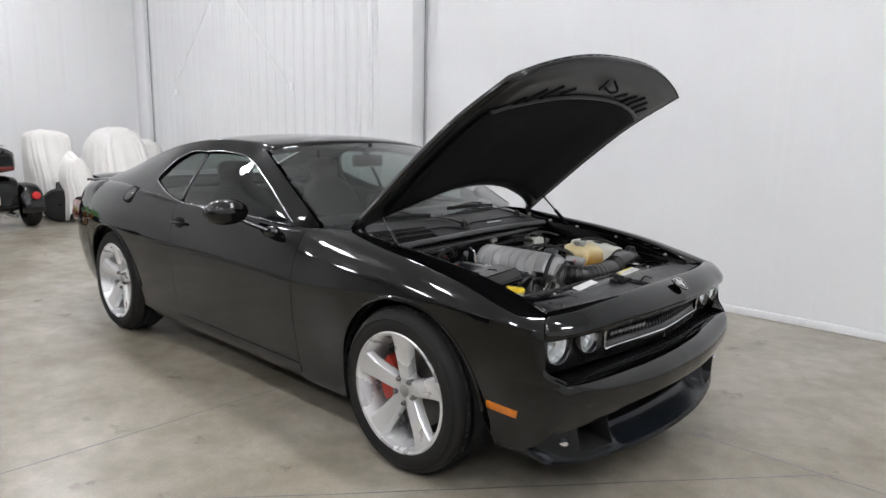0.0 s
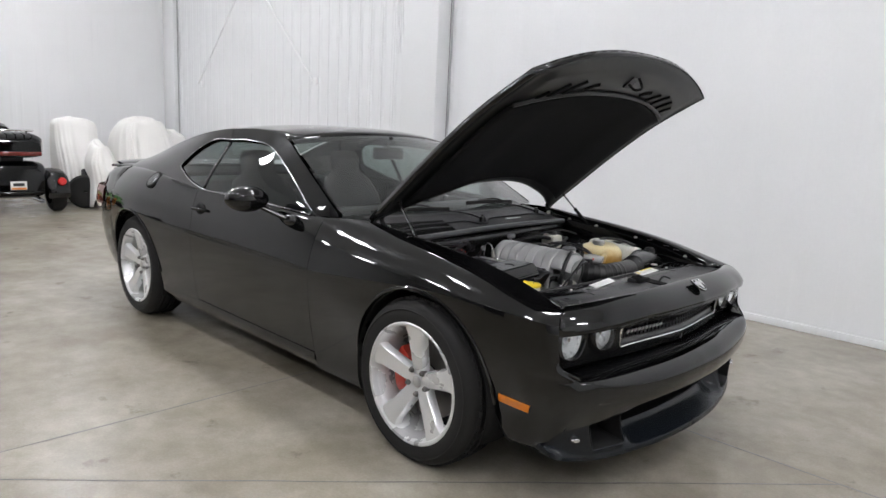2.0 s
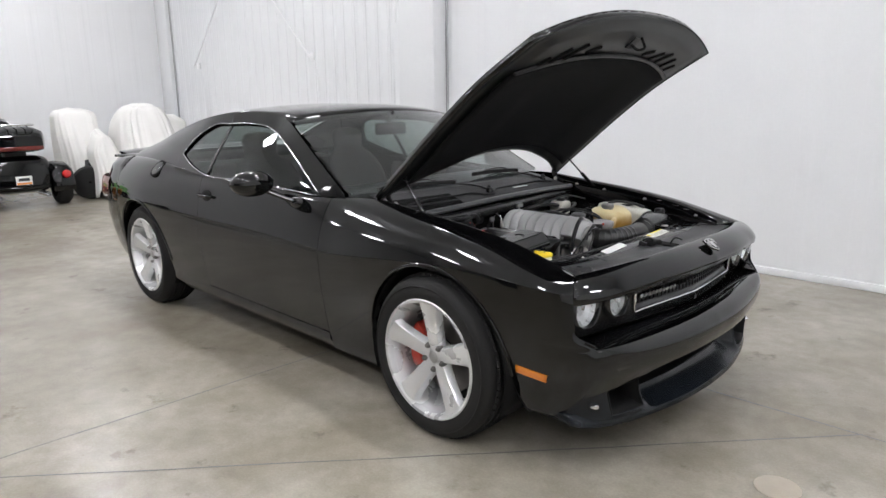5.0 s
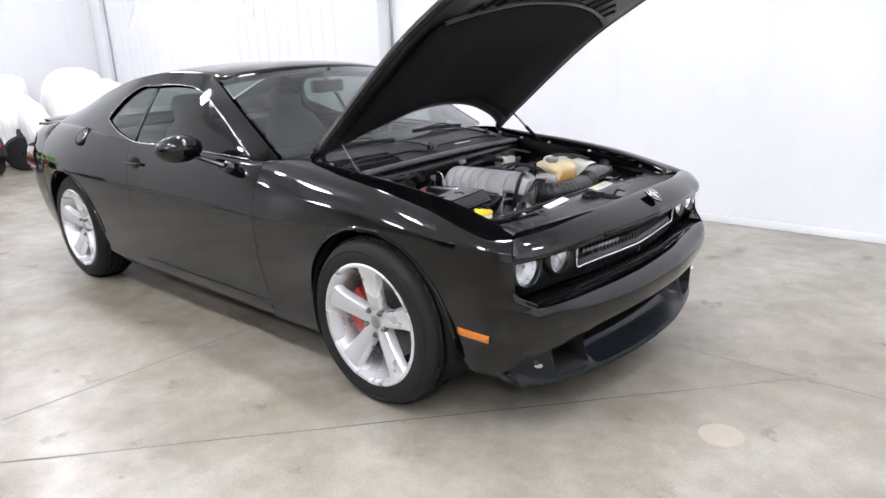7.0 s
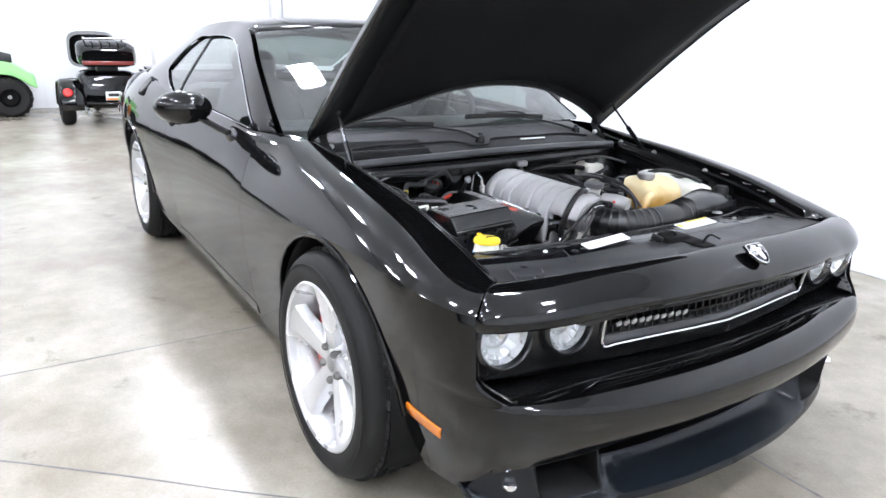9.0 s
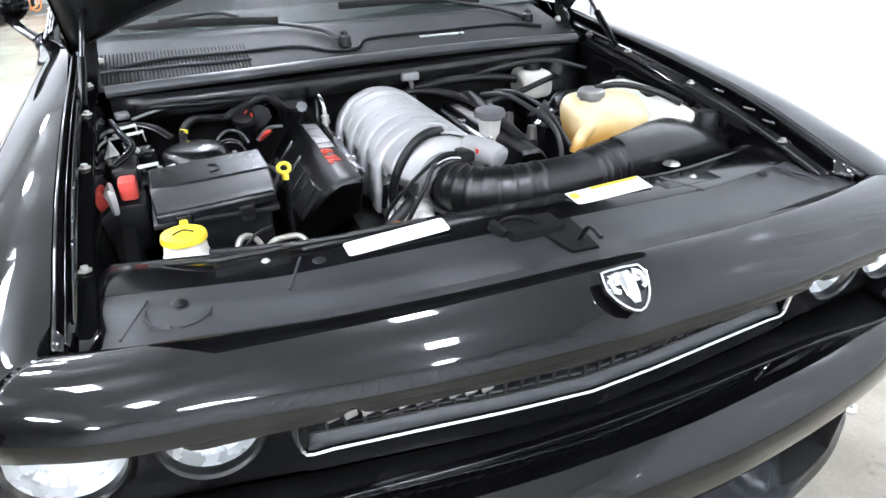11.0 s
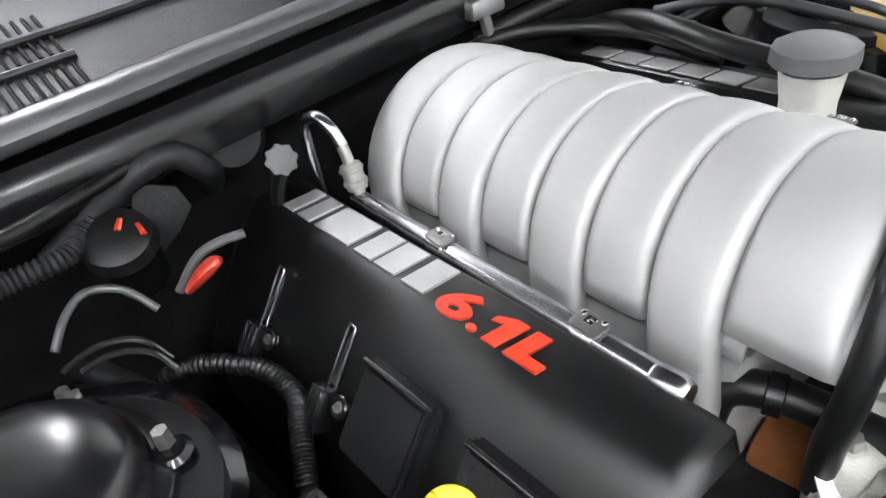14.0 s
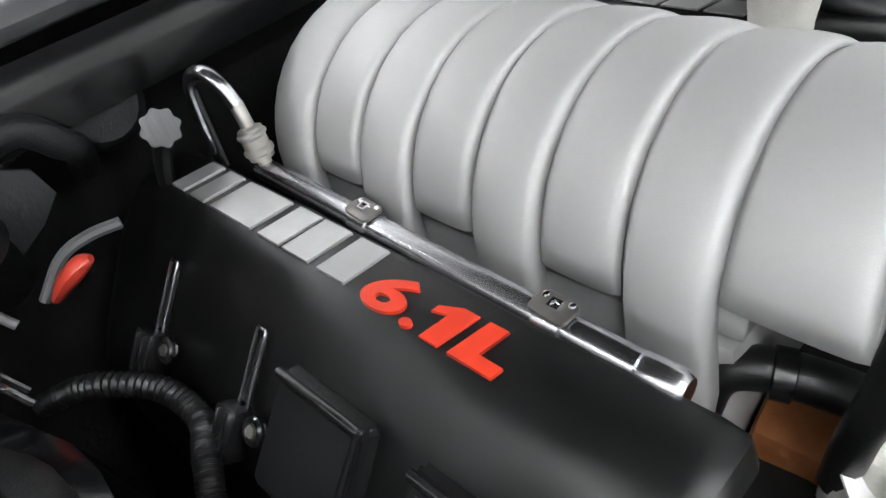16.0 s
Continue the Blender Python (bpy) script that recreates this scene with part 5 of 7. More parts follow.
# wipers
for piv, knee, end, b0, b1 in (((-0.395, -0.05, 0.968), (-0.47, -0.12, 0.995), (-0.60, -0.36, 1.02), (-0.505, -0.20, 1.015), (-0.665, -0.60, 1.0)), ((-0.50, 0.56, 0.965), (-0.56, 0.46, 0.995), (-0.60, 0.26, 1.03), (-0.60, 0.44, 1.015), (-0.545, -0.02, 1.035))):
    wp = part("wiper_arm", tube([piv, knee, end], lambda t: 0.013 - 0.007 * t, 8, 8, flat=0.6), M_PLASTIC, car, "black wiper arm")
    part("wiper_pivot", lathe([(0.0, 0.022), (0.008, 0.022), (0.010, 0.014), (0.017, 0.010), (0.019, -0.015)], pose(*piv), 16), M_PLASTIC_GLOSS, wp, "black wiper cap")
    part("wiper_blade", tube([b0, tuple((p + q) / 2 + (0.006 if i == 2 else 0) for i, (p, q) in enumerate(zip(b0, b1))), b1], 0.007, 6, 8, flat=1.6), M_RUBBER, wp, "black wiper blade")
    part("blade_bridge", tube([Vector(b0) * 0.75 + Vector(b1) * 0.25 + Vector((0, 0, 0.016)), Vector(end) + Vector((0, 0, 0.014)), Vector(b0) * 0.25 + Vector(b1) * 0.75 + Vector((0, 0, 0.016))], 0.005, 6, 6), M_PLASTIC, wp)

# radiator cover with labels and latch
pan_z = lambda x, y: 0.786 + 0.05 * max(0.0, (x - 0.62) / 0.12) * (1 - (y / 0.72) ** 2) - 0.02 * max(0.0, (0.44 - x) / 0.05)
front_x = lambda y: hdr_x(y) - 0.012
part("radiator_cover", grid([[(0.405 - 0.05 * max(0.0, (abs(y) - 0.42) / 0.25) + (front_x(y) - 0.405 + 0.05 * max(0.0, (abs(y) - 0.42) / 0.25)) * t, y, pan_z(0.405 + (front_x(y) - 0.405) * t, y) + (0.004 if 0.15 < t < 0.55 else 0.0) - 0.012 * (t > 0.6) * (y < 0)) for t in steps(0, 1, 14)] for y in steps(-0.70, 0.70, 44)], (0.5, 0, 0.3)), M_PANEL, car, "satin black radiator cover panel", 35, 0.006)
part("cover_edge", grid([[(0.400 - 0.05 * max(0.0, (abs(y) - 0.42) / 0.25), y, z) for z in (0.784, 0.770, 0.70, 0.5)] for y in steps(-0.68, 0.68, 30)], (2, 0, 0.7)), M_PLASTIC_GLOSS, car, "black fan shroud edge", 40, 0.006)
part("shroud_lip", tube([(0.402 - 0.05 * max(0.0, (abs(y) - 0.42) / 0.25), y, 0.787) for y in steps(-0.66, 0.66, 20)], 0.006, 8, 2), M_PLASTIC_GLOSS, car)


sup = part("radiator_support", grid([[(x - 0.05 * max(0.0, (abs(y) - 0.42) / 0.25), y, 0.7925 - dz) for x, dz in ((0.404, 0.012), (0.406, 0.002), (0.411, 0.0), (0.498, 0.0), (0.5025, 0.002), (0.5045, 0.008))] for y in steps(-0.66, 0.66, 36)], (0.45, 0, 0.3)), M_SUPPORT, car, "glossy black radiator support strip", 40)
for y0, y1 in ((-0.50, -0.385), (0.335, 0.47)):
    part("support_recess", slab(corner_round(0, 0, 0.056, y1 - y0, 0.004), 0.0012, pose(0.447 - 0.05 * max(0.0, (abs((y0 + y1) / 2) - 0.42) / 0.25), (y0 + y1) / 2, 0.7920), 0.0004), M_PLASTIC_GLOSS, sup)
    part("support_screw", lathe([(0.0, 0.004), (0.004, 0.004), (0.006, 0.002), (0.0075, 0.0)], pose(0.447, (y0 + y1) / 2 + 0.02, 0.7932), 8), M_ZINC, sup)


def plate(name, a, b, c, d, th, material, parent, label="", lift_z=0.001):
    """A thin sheet over four corners."""
    a, b, c, d = (Vector(p) + Vector((0, 0, lift_z)) for p in (a, b, c, d))
    n = (b - a).cross(d - a).normalized()
    n = n if n.z > 0 else -n
    bm = bmesh.new()
    lo = [bm.verts.new(p) for p in (a, b, c, d)]
    hi = [bm.verts.new(p + n * th) for p in (a, b, c, d)]
    bm.faces.new(hi)
    bm.faces.new(lo)
    for i in range(4):
        bm.faces.new((lo[i], lo[(i + 1) % 4], hi[(i + 1) % 4], hi[i]))
    bmesh.ops.recalc_face_normals(bm, faces=bm.faces)
    es = [e for e in bm.edges if all(v in hi for v in e.verts)]
    bmesh.ops.bevel(bm, geom=es, offset=th * 0.4, segments=1, affect="EDGES")
    return part(name, bm, material, parent, label, 0)


part("white_label", slab(corner_round(0, 0, 0.036, 0.182, 0.006), 0.0015, Matrix.Translation((0.464, -0.207, 0.7985)) @ pose(0, 0, 0, 2.0, 12, 4.5)), M_WHITE, car, "blank white label with rounded corners", 0)
lab2 = part("warning_label", slab([(-0.03, -0.085), (0.017, -0.085), (0.017, 0.085), (-0.03, 0.085)], 0.0015, Matrix.Translation((0.447, 0.228, 0.795)) @ pose(0, 0, 0, 1.5, 7, 3)), M_WHITE, car, "white warning label with yellow heading", 0)
M_YLAB = make("yellow_label_print", (0.72, 0.60, 0.03), (0.8, 0.68, 0.05), 30, 0.5, 0.05)
part("label_heading", slab([(-0.029, -0.03), (-0.021, -0.03), (-0.021, 0.08), (-0.029, 0.08)], 0.0008, Matrix.Translation((0.447, 0.228, 0.7968)) @ pose(0, 0, 0, 1.5, 7, 3)), M_YLAB, lab2, "", 0)
part("label_sign", slab([(-0.024, -0.083), (-0.004, -0.083), (-0.004, -0.066), (-0.024, -0.066)], 0.0008, Matrix.Translation((0.447, 0.228, 0.7968)) @ pose(0, 0, 0, 1.5, 7, 3)), M_YLAB, lab2, "", 0)
bars = bmesh.new()
for i in range(3):
    slab([(-0.012 + 0.008 * i, -0.055), (-0.009 + 0.008 * i, -0.055), (-0.009 + 0.008 * i, 0.07 - 0.02 * (i % 2)), (-0.012 + 0.008 * i, 0.07 - 0.02 * (i % 2))], 0.0004, None, bm=bars)
bmesh.ops.transform(bars, matrix=Matrix.Translation((0.447, 0.228, 0.7968)) @ pose(0, 0, 0, 1.5, 7, 3), verts=bars.verts)
part("label_print", bars, make("grey_print", (0.45, 0.45, 0.45), (0.5, 0.5, 0.5), 10, 0.6), lab2, "unreadable print as grey bars", 0)
latch = part("hood_latch", box(0.056, 0.10, 0.045, (0.522, 0.014, 0.784), 0.006), M_UNDER, car, "black hood latch")
part("latch_claw", tube([(0.50, -0.05, 0.79), (0.51, -0.03, 0.815), (0.525, 0.01, 0.815), (0.53, 0.03, 0.79)], 0.004, 8, 5), M_UNDER, latch)
# shade of the sunken latch tray, laid on as a near-black slab
part("latch_recess_shade", slab([(-0.012, 0.018), (0.045, 0.026), (0.100, 0.036), (0.104, 0.082), (0.045, 0.092), (-0.012, 0.098)], 0.007, Matrix.Translation((0.52, 0.0, 0.7865)), 0.001), M_UNDER, latch, "dark slab for the shade in the latch recess", 0)
part("latch_hook", box(0.035, 0.012, 0.020, m=pose(0.512, -0.045, 0.800, 0, 20, 30), bevel=0.003), M_PLASTIC, latch)
part("release_lever", tube([(0.590, 0.065, 0.792), (0.600, 0.070, 0.815), (0.612, 0.074, 0.822), (0.640, 0.072, 0.818)], 0.005, 8, 5, flat=0.7), M_PLASTIC, latch)
for y, x in ((-0.37, 0.46), (0.36, 0.42), (-0.60, 0.50), (0.60, 0.47)):
    part("panel_seam", tube([(x, y, 0.7935), (x + 0.09, y + 0.035 * (1 if y > 0 else -1), 0.792)], 0.0022, 6, 1), M_PANEL, car)
    part("push_clip", lathe([(0.0, 0.004), (0.009, 0.003), (0.012, 0.0)], pose(x + 0.02, y * 0.93, 0.792), 16), M_PLASTIC, car)
part("round_port", tube([(0.53 + 0.045 * math.cos(a), -0.56 + 0.045 * math.sin(a), 0.785) for a in steps(0, 6.0, 16)], 0.003, 6, 2), M_PANEL, car, "round moulded ring in the panel")
for y0, y1 in ((-0.62, -0.36), (-0.50, -0.14)):
    part("cover_cable", tube([(0.36, y0, 0.785), (0.415, y0 + 0.1, 0.800), (0.425, (y0 + y1) / 2, 0.800), (0.42, y1, 0.798)], 0.005, 6, 6), M_HOSE, car)

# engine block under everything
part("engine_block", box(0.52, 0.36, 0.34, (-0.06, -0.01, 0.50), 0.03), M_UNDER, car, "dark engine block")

# ribbed intake plenum
PY = -0.014
plenum = part("intake_plenum", grid([[(x, PY + (0.096 + 0.012 * s) * math.sin(a), 0.755 + (0.086 + 0.012 * s) * math.cos(a) - 0.02 * (abs(math.degrees(a)) > 100)) for a in steps(-1.38, 1.38, 28)] for s, x in ((-1.5, -0.256), (0, -0.250), (0.7, -0.240), (1, -0.22), (1, 0.10), (0.9, 0.13))], (-0.06, PY, 0.70)), M_PLENUM, car, "silver sand-cast ribbed intake manifold", 50, 0.006)
part("manifold_flange", box(0.37, 0.212, 0.12, (-0.055, PY, 0.705), 0.012), M_PLENUM, plenum, "cast flange below the runners", 40)
for i in range(8):
    front = i == 7
    wide = 0.0525 if not front else 0.066
    x_a = -0.242 + 0.0525 * i
    long_right = i % 2 == 0
    path = []
    low_r, low_l = (0.690, 0.742) if long_right else (0.742, 0.690)
    if front:
        low_r = low_l = 0.795
    a_r = -1.27 if front else -1.44 if low_r == 0.742 else -math.pi / 2
    a_l = 1.27 if front else 1.44 if low_l == 0.742 else math.pi / 2
    if low_r < 0.7:
        for z in steps(low_r, 0.765, 6)[:-1]:
            path.append((PY - 0.115 - 0.10 * (0.765 - z), z))
    for a in steps(a_r, a_l, 20):
        path.append((PY + 0.115 * math.copysign(abs(math.sin(a)) ** 1.0, math.sin(a)), 0.765 + 0.103 * max(0.0, math.cos(a)) ** 0.98))
    if low_l < 0.7:
        for z in steps(0.765, low_l, 6)[1:]:
            path.append((PY + 0.115 + 0.10 * (0.765 - z), z))
    rows = []
    for k, (y, z) in enumerate(path):
        a, b = path[max(0, k - 1)], path[min(len(path) - 1, k + 1)]
        ny, nz = (b[1] - a[1]), -(b[0] - a[0])
        ln = math.hypot(ny, nz) or 1
        ny, nz = -ny / ln, -nz / ln
        up = max(0.0, (z - 0.74) / 0.13)
        row = []
        for u in steps(0, 1, 12):
            # each runner swells from its rear groove to a crest near its front edge
            h = 0.0115 * math.sin(math.pi * u ** 1.35) ** 0.38 if 0 < u < 1 else -0.004
            h *= 1.0 - 0.70 * min(1.0, up)
            h *= 0.35 + 0.65 * min(1.0, min(k, len(path) - 1 - k) / 4)
            row.append((x_a + wide * u - 0.018 * up, y + ny * h, z + nz * h))
        rows.append(row)
    part("manifold_runner", grid(rows, (x_a + 0.02, PY, 0.72)), M_PLENUM, plenum, "", 60, 0.006)
# front dome
dome = bmesh.new()
grid([[(0.172 + 0.040 * math.sin(b) ** 0.8, PY + 0.114 * math.cos(b) ** 0.6 * math.sin(a), 0.757 + 0.104 * math.cos(b) ** 0.6 * math.cos(a)) for a in steps(-1.22, 1.22, 28)] for b in steps(0.0, 1.57, 12)], (0.0, PY, 0.74), bm=dome)
part("manifold_front", dome, M_PLENUM, plenum, "smooth cast manifold front", 60, 0.005)
part("throttle_body", lathe([(0.062, -0.05), (0.062, 0.0), (0.054, 0.004), (0.054, 0.03), (0.058, 0.032), (0.058, 0.05)], look((0.215, PY, 0.775), (-1, PY, 0.80)), 28), M_ALLOY, car, "cast throttle body")
sensor = part("sensor_housing", tube([(0.205, 0.040, 0.838), (0.235, 0.052, 0.842), (0.262, 0.064, 0.840), (0.288, 0.074, 0.834)], lambda t: 0.026 - 0.002 * t - 0.010 * (t > 0.97), 14, 8), M_PLENUM, car, "bright cast sensor housing")
part("orange_clip", box(0.013, 0.013, 0.010, (0.254, 0.040, 0.846), 0.002), M_REDTXT, sensor, "orange connector clip")
part("plug", box(0.045, 0.03, 0.022, (0.235, 0.018, 0.835), 0.006), M_PLASTIC, sensor)
part("vent_hose", tube([(0.160, 0.0, 0.866), (0.174, -0.034, 0.872), (0.186, -0.072, 0.858), (0.192, -0.102, 0.826), (0.192, -0.120, 0.785), (0.188, -0.124, 0.75), (0.185, -0.115, 0.70)], 0.0095, 12, 7), M_HOSE, car, "black rubber vent hose")
part("vent_elbow", tube([(0.146, 0.010, 0.850), (0.152, 0.008, 0.864), (0.168, -0.001, 0.867)], 0.0095, 10, 5), M_ZINC, car, "brass-coloured vent elbow")


# big ribbed intake duct
DUCT = [(0.225, -0.012, 0.786), (0.272, -0.014, 0.784), (0.310, 0.012, 0.783), (0.332, 0.075, 0.783), (0.337, 0.155, 0.784), (0.332, 0.245, 0.784), (0.312, 0.335, 0.790), (0.290, 0.430, 0.795)]


def duct_r(t):
    r = 0.0485 + 0.003 * t
    if 0.04 < t < 0.56:
        r += 0.0026 * max(0.0, math.cos(t * 2 * math.pi * 19) - 0.25)
    elif 0.72 < t < 0.86:
        r += 0.0055 * math.sin((t - 0.72) * 2 * math.pi / 0.028)
    return r


part("intake_duct", tube(DUCT, duct_r, 24, 34), M_DUCT, car, "black ribbed rubber intake duct", 55)
for t in (0.05, 0.90):
    line = smooth_line(DUCT, 22)
    i = int(t * (len(line) - 1))
    d = (line[i + 1] - line[i - 1]).normalized()
    part("hose_clamp", lathe([(0.051, -0.006), (0.0545, -0.005), (0.0545, 0.005), (0.051, 0.006)], look(line[i], line[i] + d), 28), M_STEEL if t < 0.1 else M_PLASTIC_GLOSS, car, "worm-drive hose clamp")
# air box
rows = []
for x, y, z, a, b in ((0.312, 0.335, 0.790, 0.054, 0.054), (0.302, 0.385, 0.792, 0.060, 0.056), (0.285, 0.45, 0.794, 0.070, 0.057), (0.268, 0.52, 0.792, 0.082, 0.055), (0.252, 0.58, 0.782, 0.088, 0.048), (0.238, 0.63, 0.768, 0.09, 0.04), (0.230, 0.66, 0.75, 0.085, 0.035)):
    rows.append([(x + a * math.copysign(abs(math.cos(t)) ** 0.7, math.cos(t)), y - 0.01 * math.cos(t), z + b * math.copysign(abs(math.sin(t)) ** 0.75, math.sin(t))) for t in (2 * math.pi * k / 28 for k in range(28))])
airbox = part("air_box", grid(rows, (0.26, 0.52, 0.78), closed=True), M_PLASTIC_GLOSS, car, "satin black air filter box", 50)
part("air_box_base", box(0.24, 0.24, 0.22, (0.23, 0.52, 0.65), 0.03), M_PLASTIC, airbox)
part("box_clip", lathe([(0.0, 0.006), (0.014, 0.004), (0.018, 0.0)], pose(0.378, 0.424, 0.797), 18), M_ZINC, airbox, "round metal clip")

# coolant tank beside it
def blob(rows, n=20, p=0.5):
    out = []
    for x, y0, y1, z0, z1 in rows:
        cy, cz, a, b = (y0 + y1) / 2, (z0 + z1) / 2, (y1 - y0) / 2, (z1 - z0) / 2
        out.append([(x, cy + a * math.copysign(abs(math.cos(t)) ** p, math.cos(t)), cz + b * math.copysign(abs(math.sin(t)) ** p, math.sin(t))) for t in (2 * math.pi * k / n for k in range(n))])
    return out


def closed_blob(rows, n=20, p=0.5):
    bm = grid(blob(rows, n, p), None, closed=True)
    bmesh.ops.holes_fill(bm, edges=[e for e in bm.edges if e.is_boundary])
    bmesh.ops.recalc_face_normals(bm, faces=bm.faces)
    return bm


tank = part("coolant_tank", closed_blob([(-0.075, 0.46, 0.56, 0.76, 0.82), (-0.065, 0.42, 0.60, 0.73, 0.842), (-0.02, 0.40, 0.615, 0.71, 0.850), (0.035, 0.395, 0.62, 0.71, 0.848), (0.075, 0.395, 0.62, 0.72, 0.832), (0.098, 0.41, 0.615, 0.73, 0.812), (0.104, 0.45, 0.58, 0.75, 0.795)], 28), M_TANK, car, "yellowed translucent coolant tank", 50)
part("tank_end", closed_blob([(-0.13, 0.60, 0.64, 0.78, 0.82), (-0.11, 0.565, 0.675, 0.74, 0.848), (0.0, 0.57, 0.685, 0.72, 0.852), (0.11, 0.575, 0.685, 0.72, 0.840), (0.175, 0.585, 0.682, 0.73, 0.828), (0.188, 0.605, 0.66, 0.75, 0.81)], 24), M_TANKW, tank, "milky white tank end", 50)
part("tank_neck", tube([(0.080, 0.43, 0.800), (0.095, 0.395, 0.785), (0.102, 0.375, 0.762), (0.104, 0.370, 0.745)], 0.016, 12, 5), M_TANK, tank)
part("tank_cap", lathe([(0.0, 0.020), (0.028, 0.019), (0.033, 0.014), (0.034, 0.0), (0.028, -0.004), (0.028, -0.015)], pose(0.020, 0.458, 0.852), 24), M_ALLOY, tank, "grey metal pressure cap")
part("tank_hose", tube([(0.02, 0.47, 0.870), (0.03, 0.52, 0.876), (0.06, 0.565, 0.872), (0.10, 0.605, 0.860), (0.145, 0.635, 0.842)], 0.008, 10, 6), M_HOSE, tank, "thin black overflow hose")
part("power_steering_cap", lathe([(0.0, 0.032), (0.020, 0.031), (0.026, 0.022), (0.028, 0.0), (0.042, -0.004), (0.042, -0.022)], pose(0.235, 0.635, 0.815), 20), M_PLASTIC, car, "black square-shouldered reservoir cap")
part("reservoir", box(0.11, 0.08, 0.14, (0.235, 0.635, 0.735), 0.02), M_PLASTIC_GLOSS, car, "black reservoir body")

M_GLOSSBLK = make("polished_black_edge", (0.008, 0.008, 0.0085), (0.012, 0.012, 0.0125), 14, 0.20, 0.03, spec=1.0)
M_PLATE = make("smooth_black_plate", (0.009, 0.009, 0.0095), (0.014, 0.014, 0.0145), 14, 0.26, 0.06, bump=0.12, fine=500, spec=0.6)

# valve covers with raised plates and lettering
COV = [(-0.173, 0.70), (-0.174, 0.780), (-0.177, 0.7915), (-0.184, 0.7955), (-0.222, 0.7945), (-0.236, 0.7845), (-0.262, 0.755), (-0.300, 0.700), (-0.318, 0.668), (-0.318, 0.60)]


def cov_at(d):
    """A point of the cover's outer slope: d runs down it from the shoulder."""
    y = -0.236 - 0.64 * d
    z = 0.7845 - 0.77 * d * 1.02 - 0.15 * d * d
    return y, z


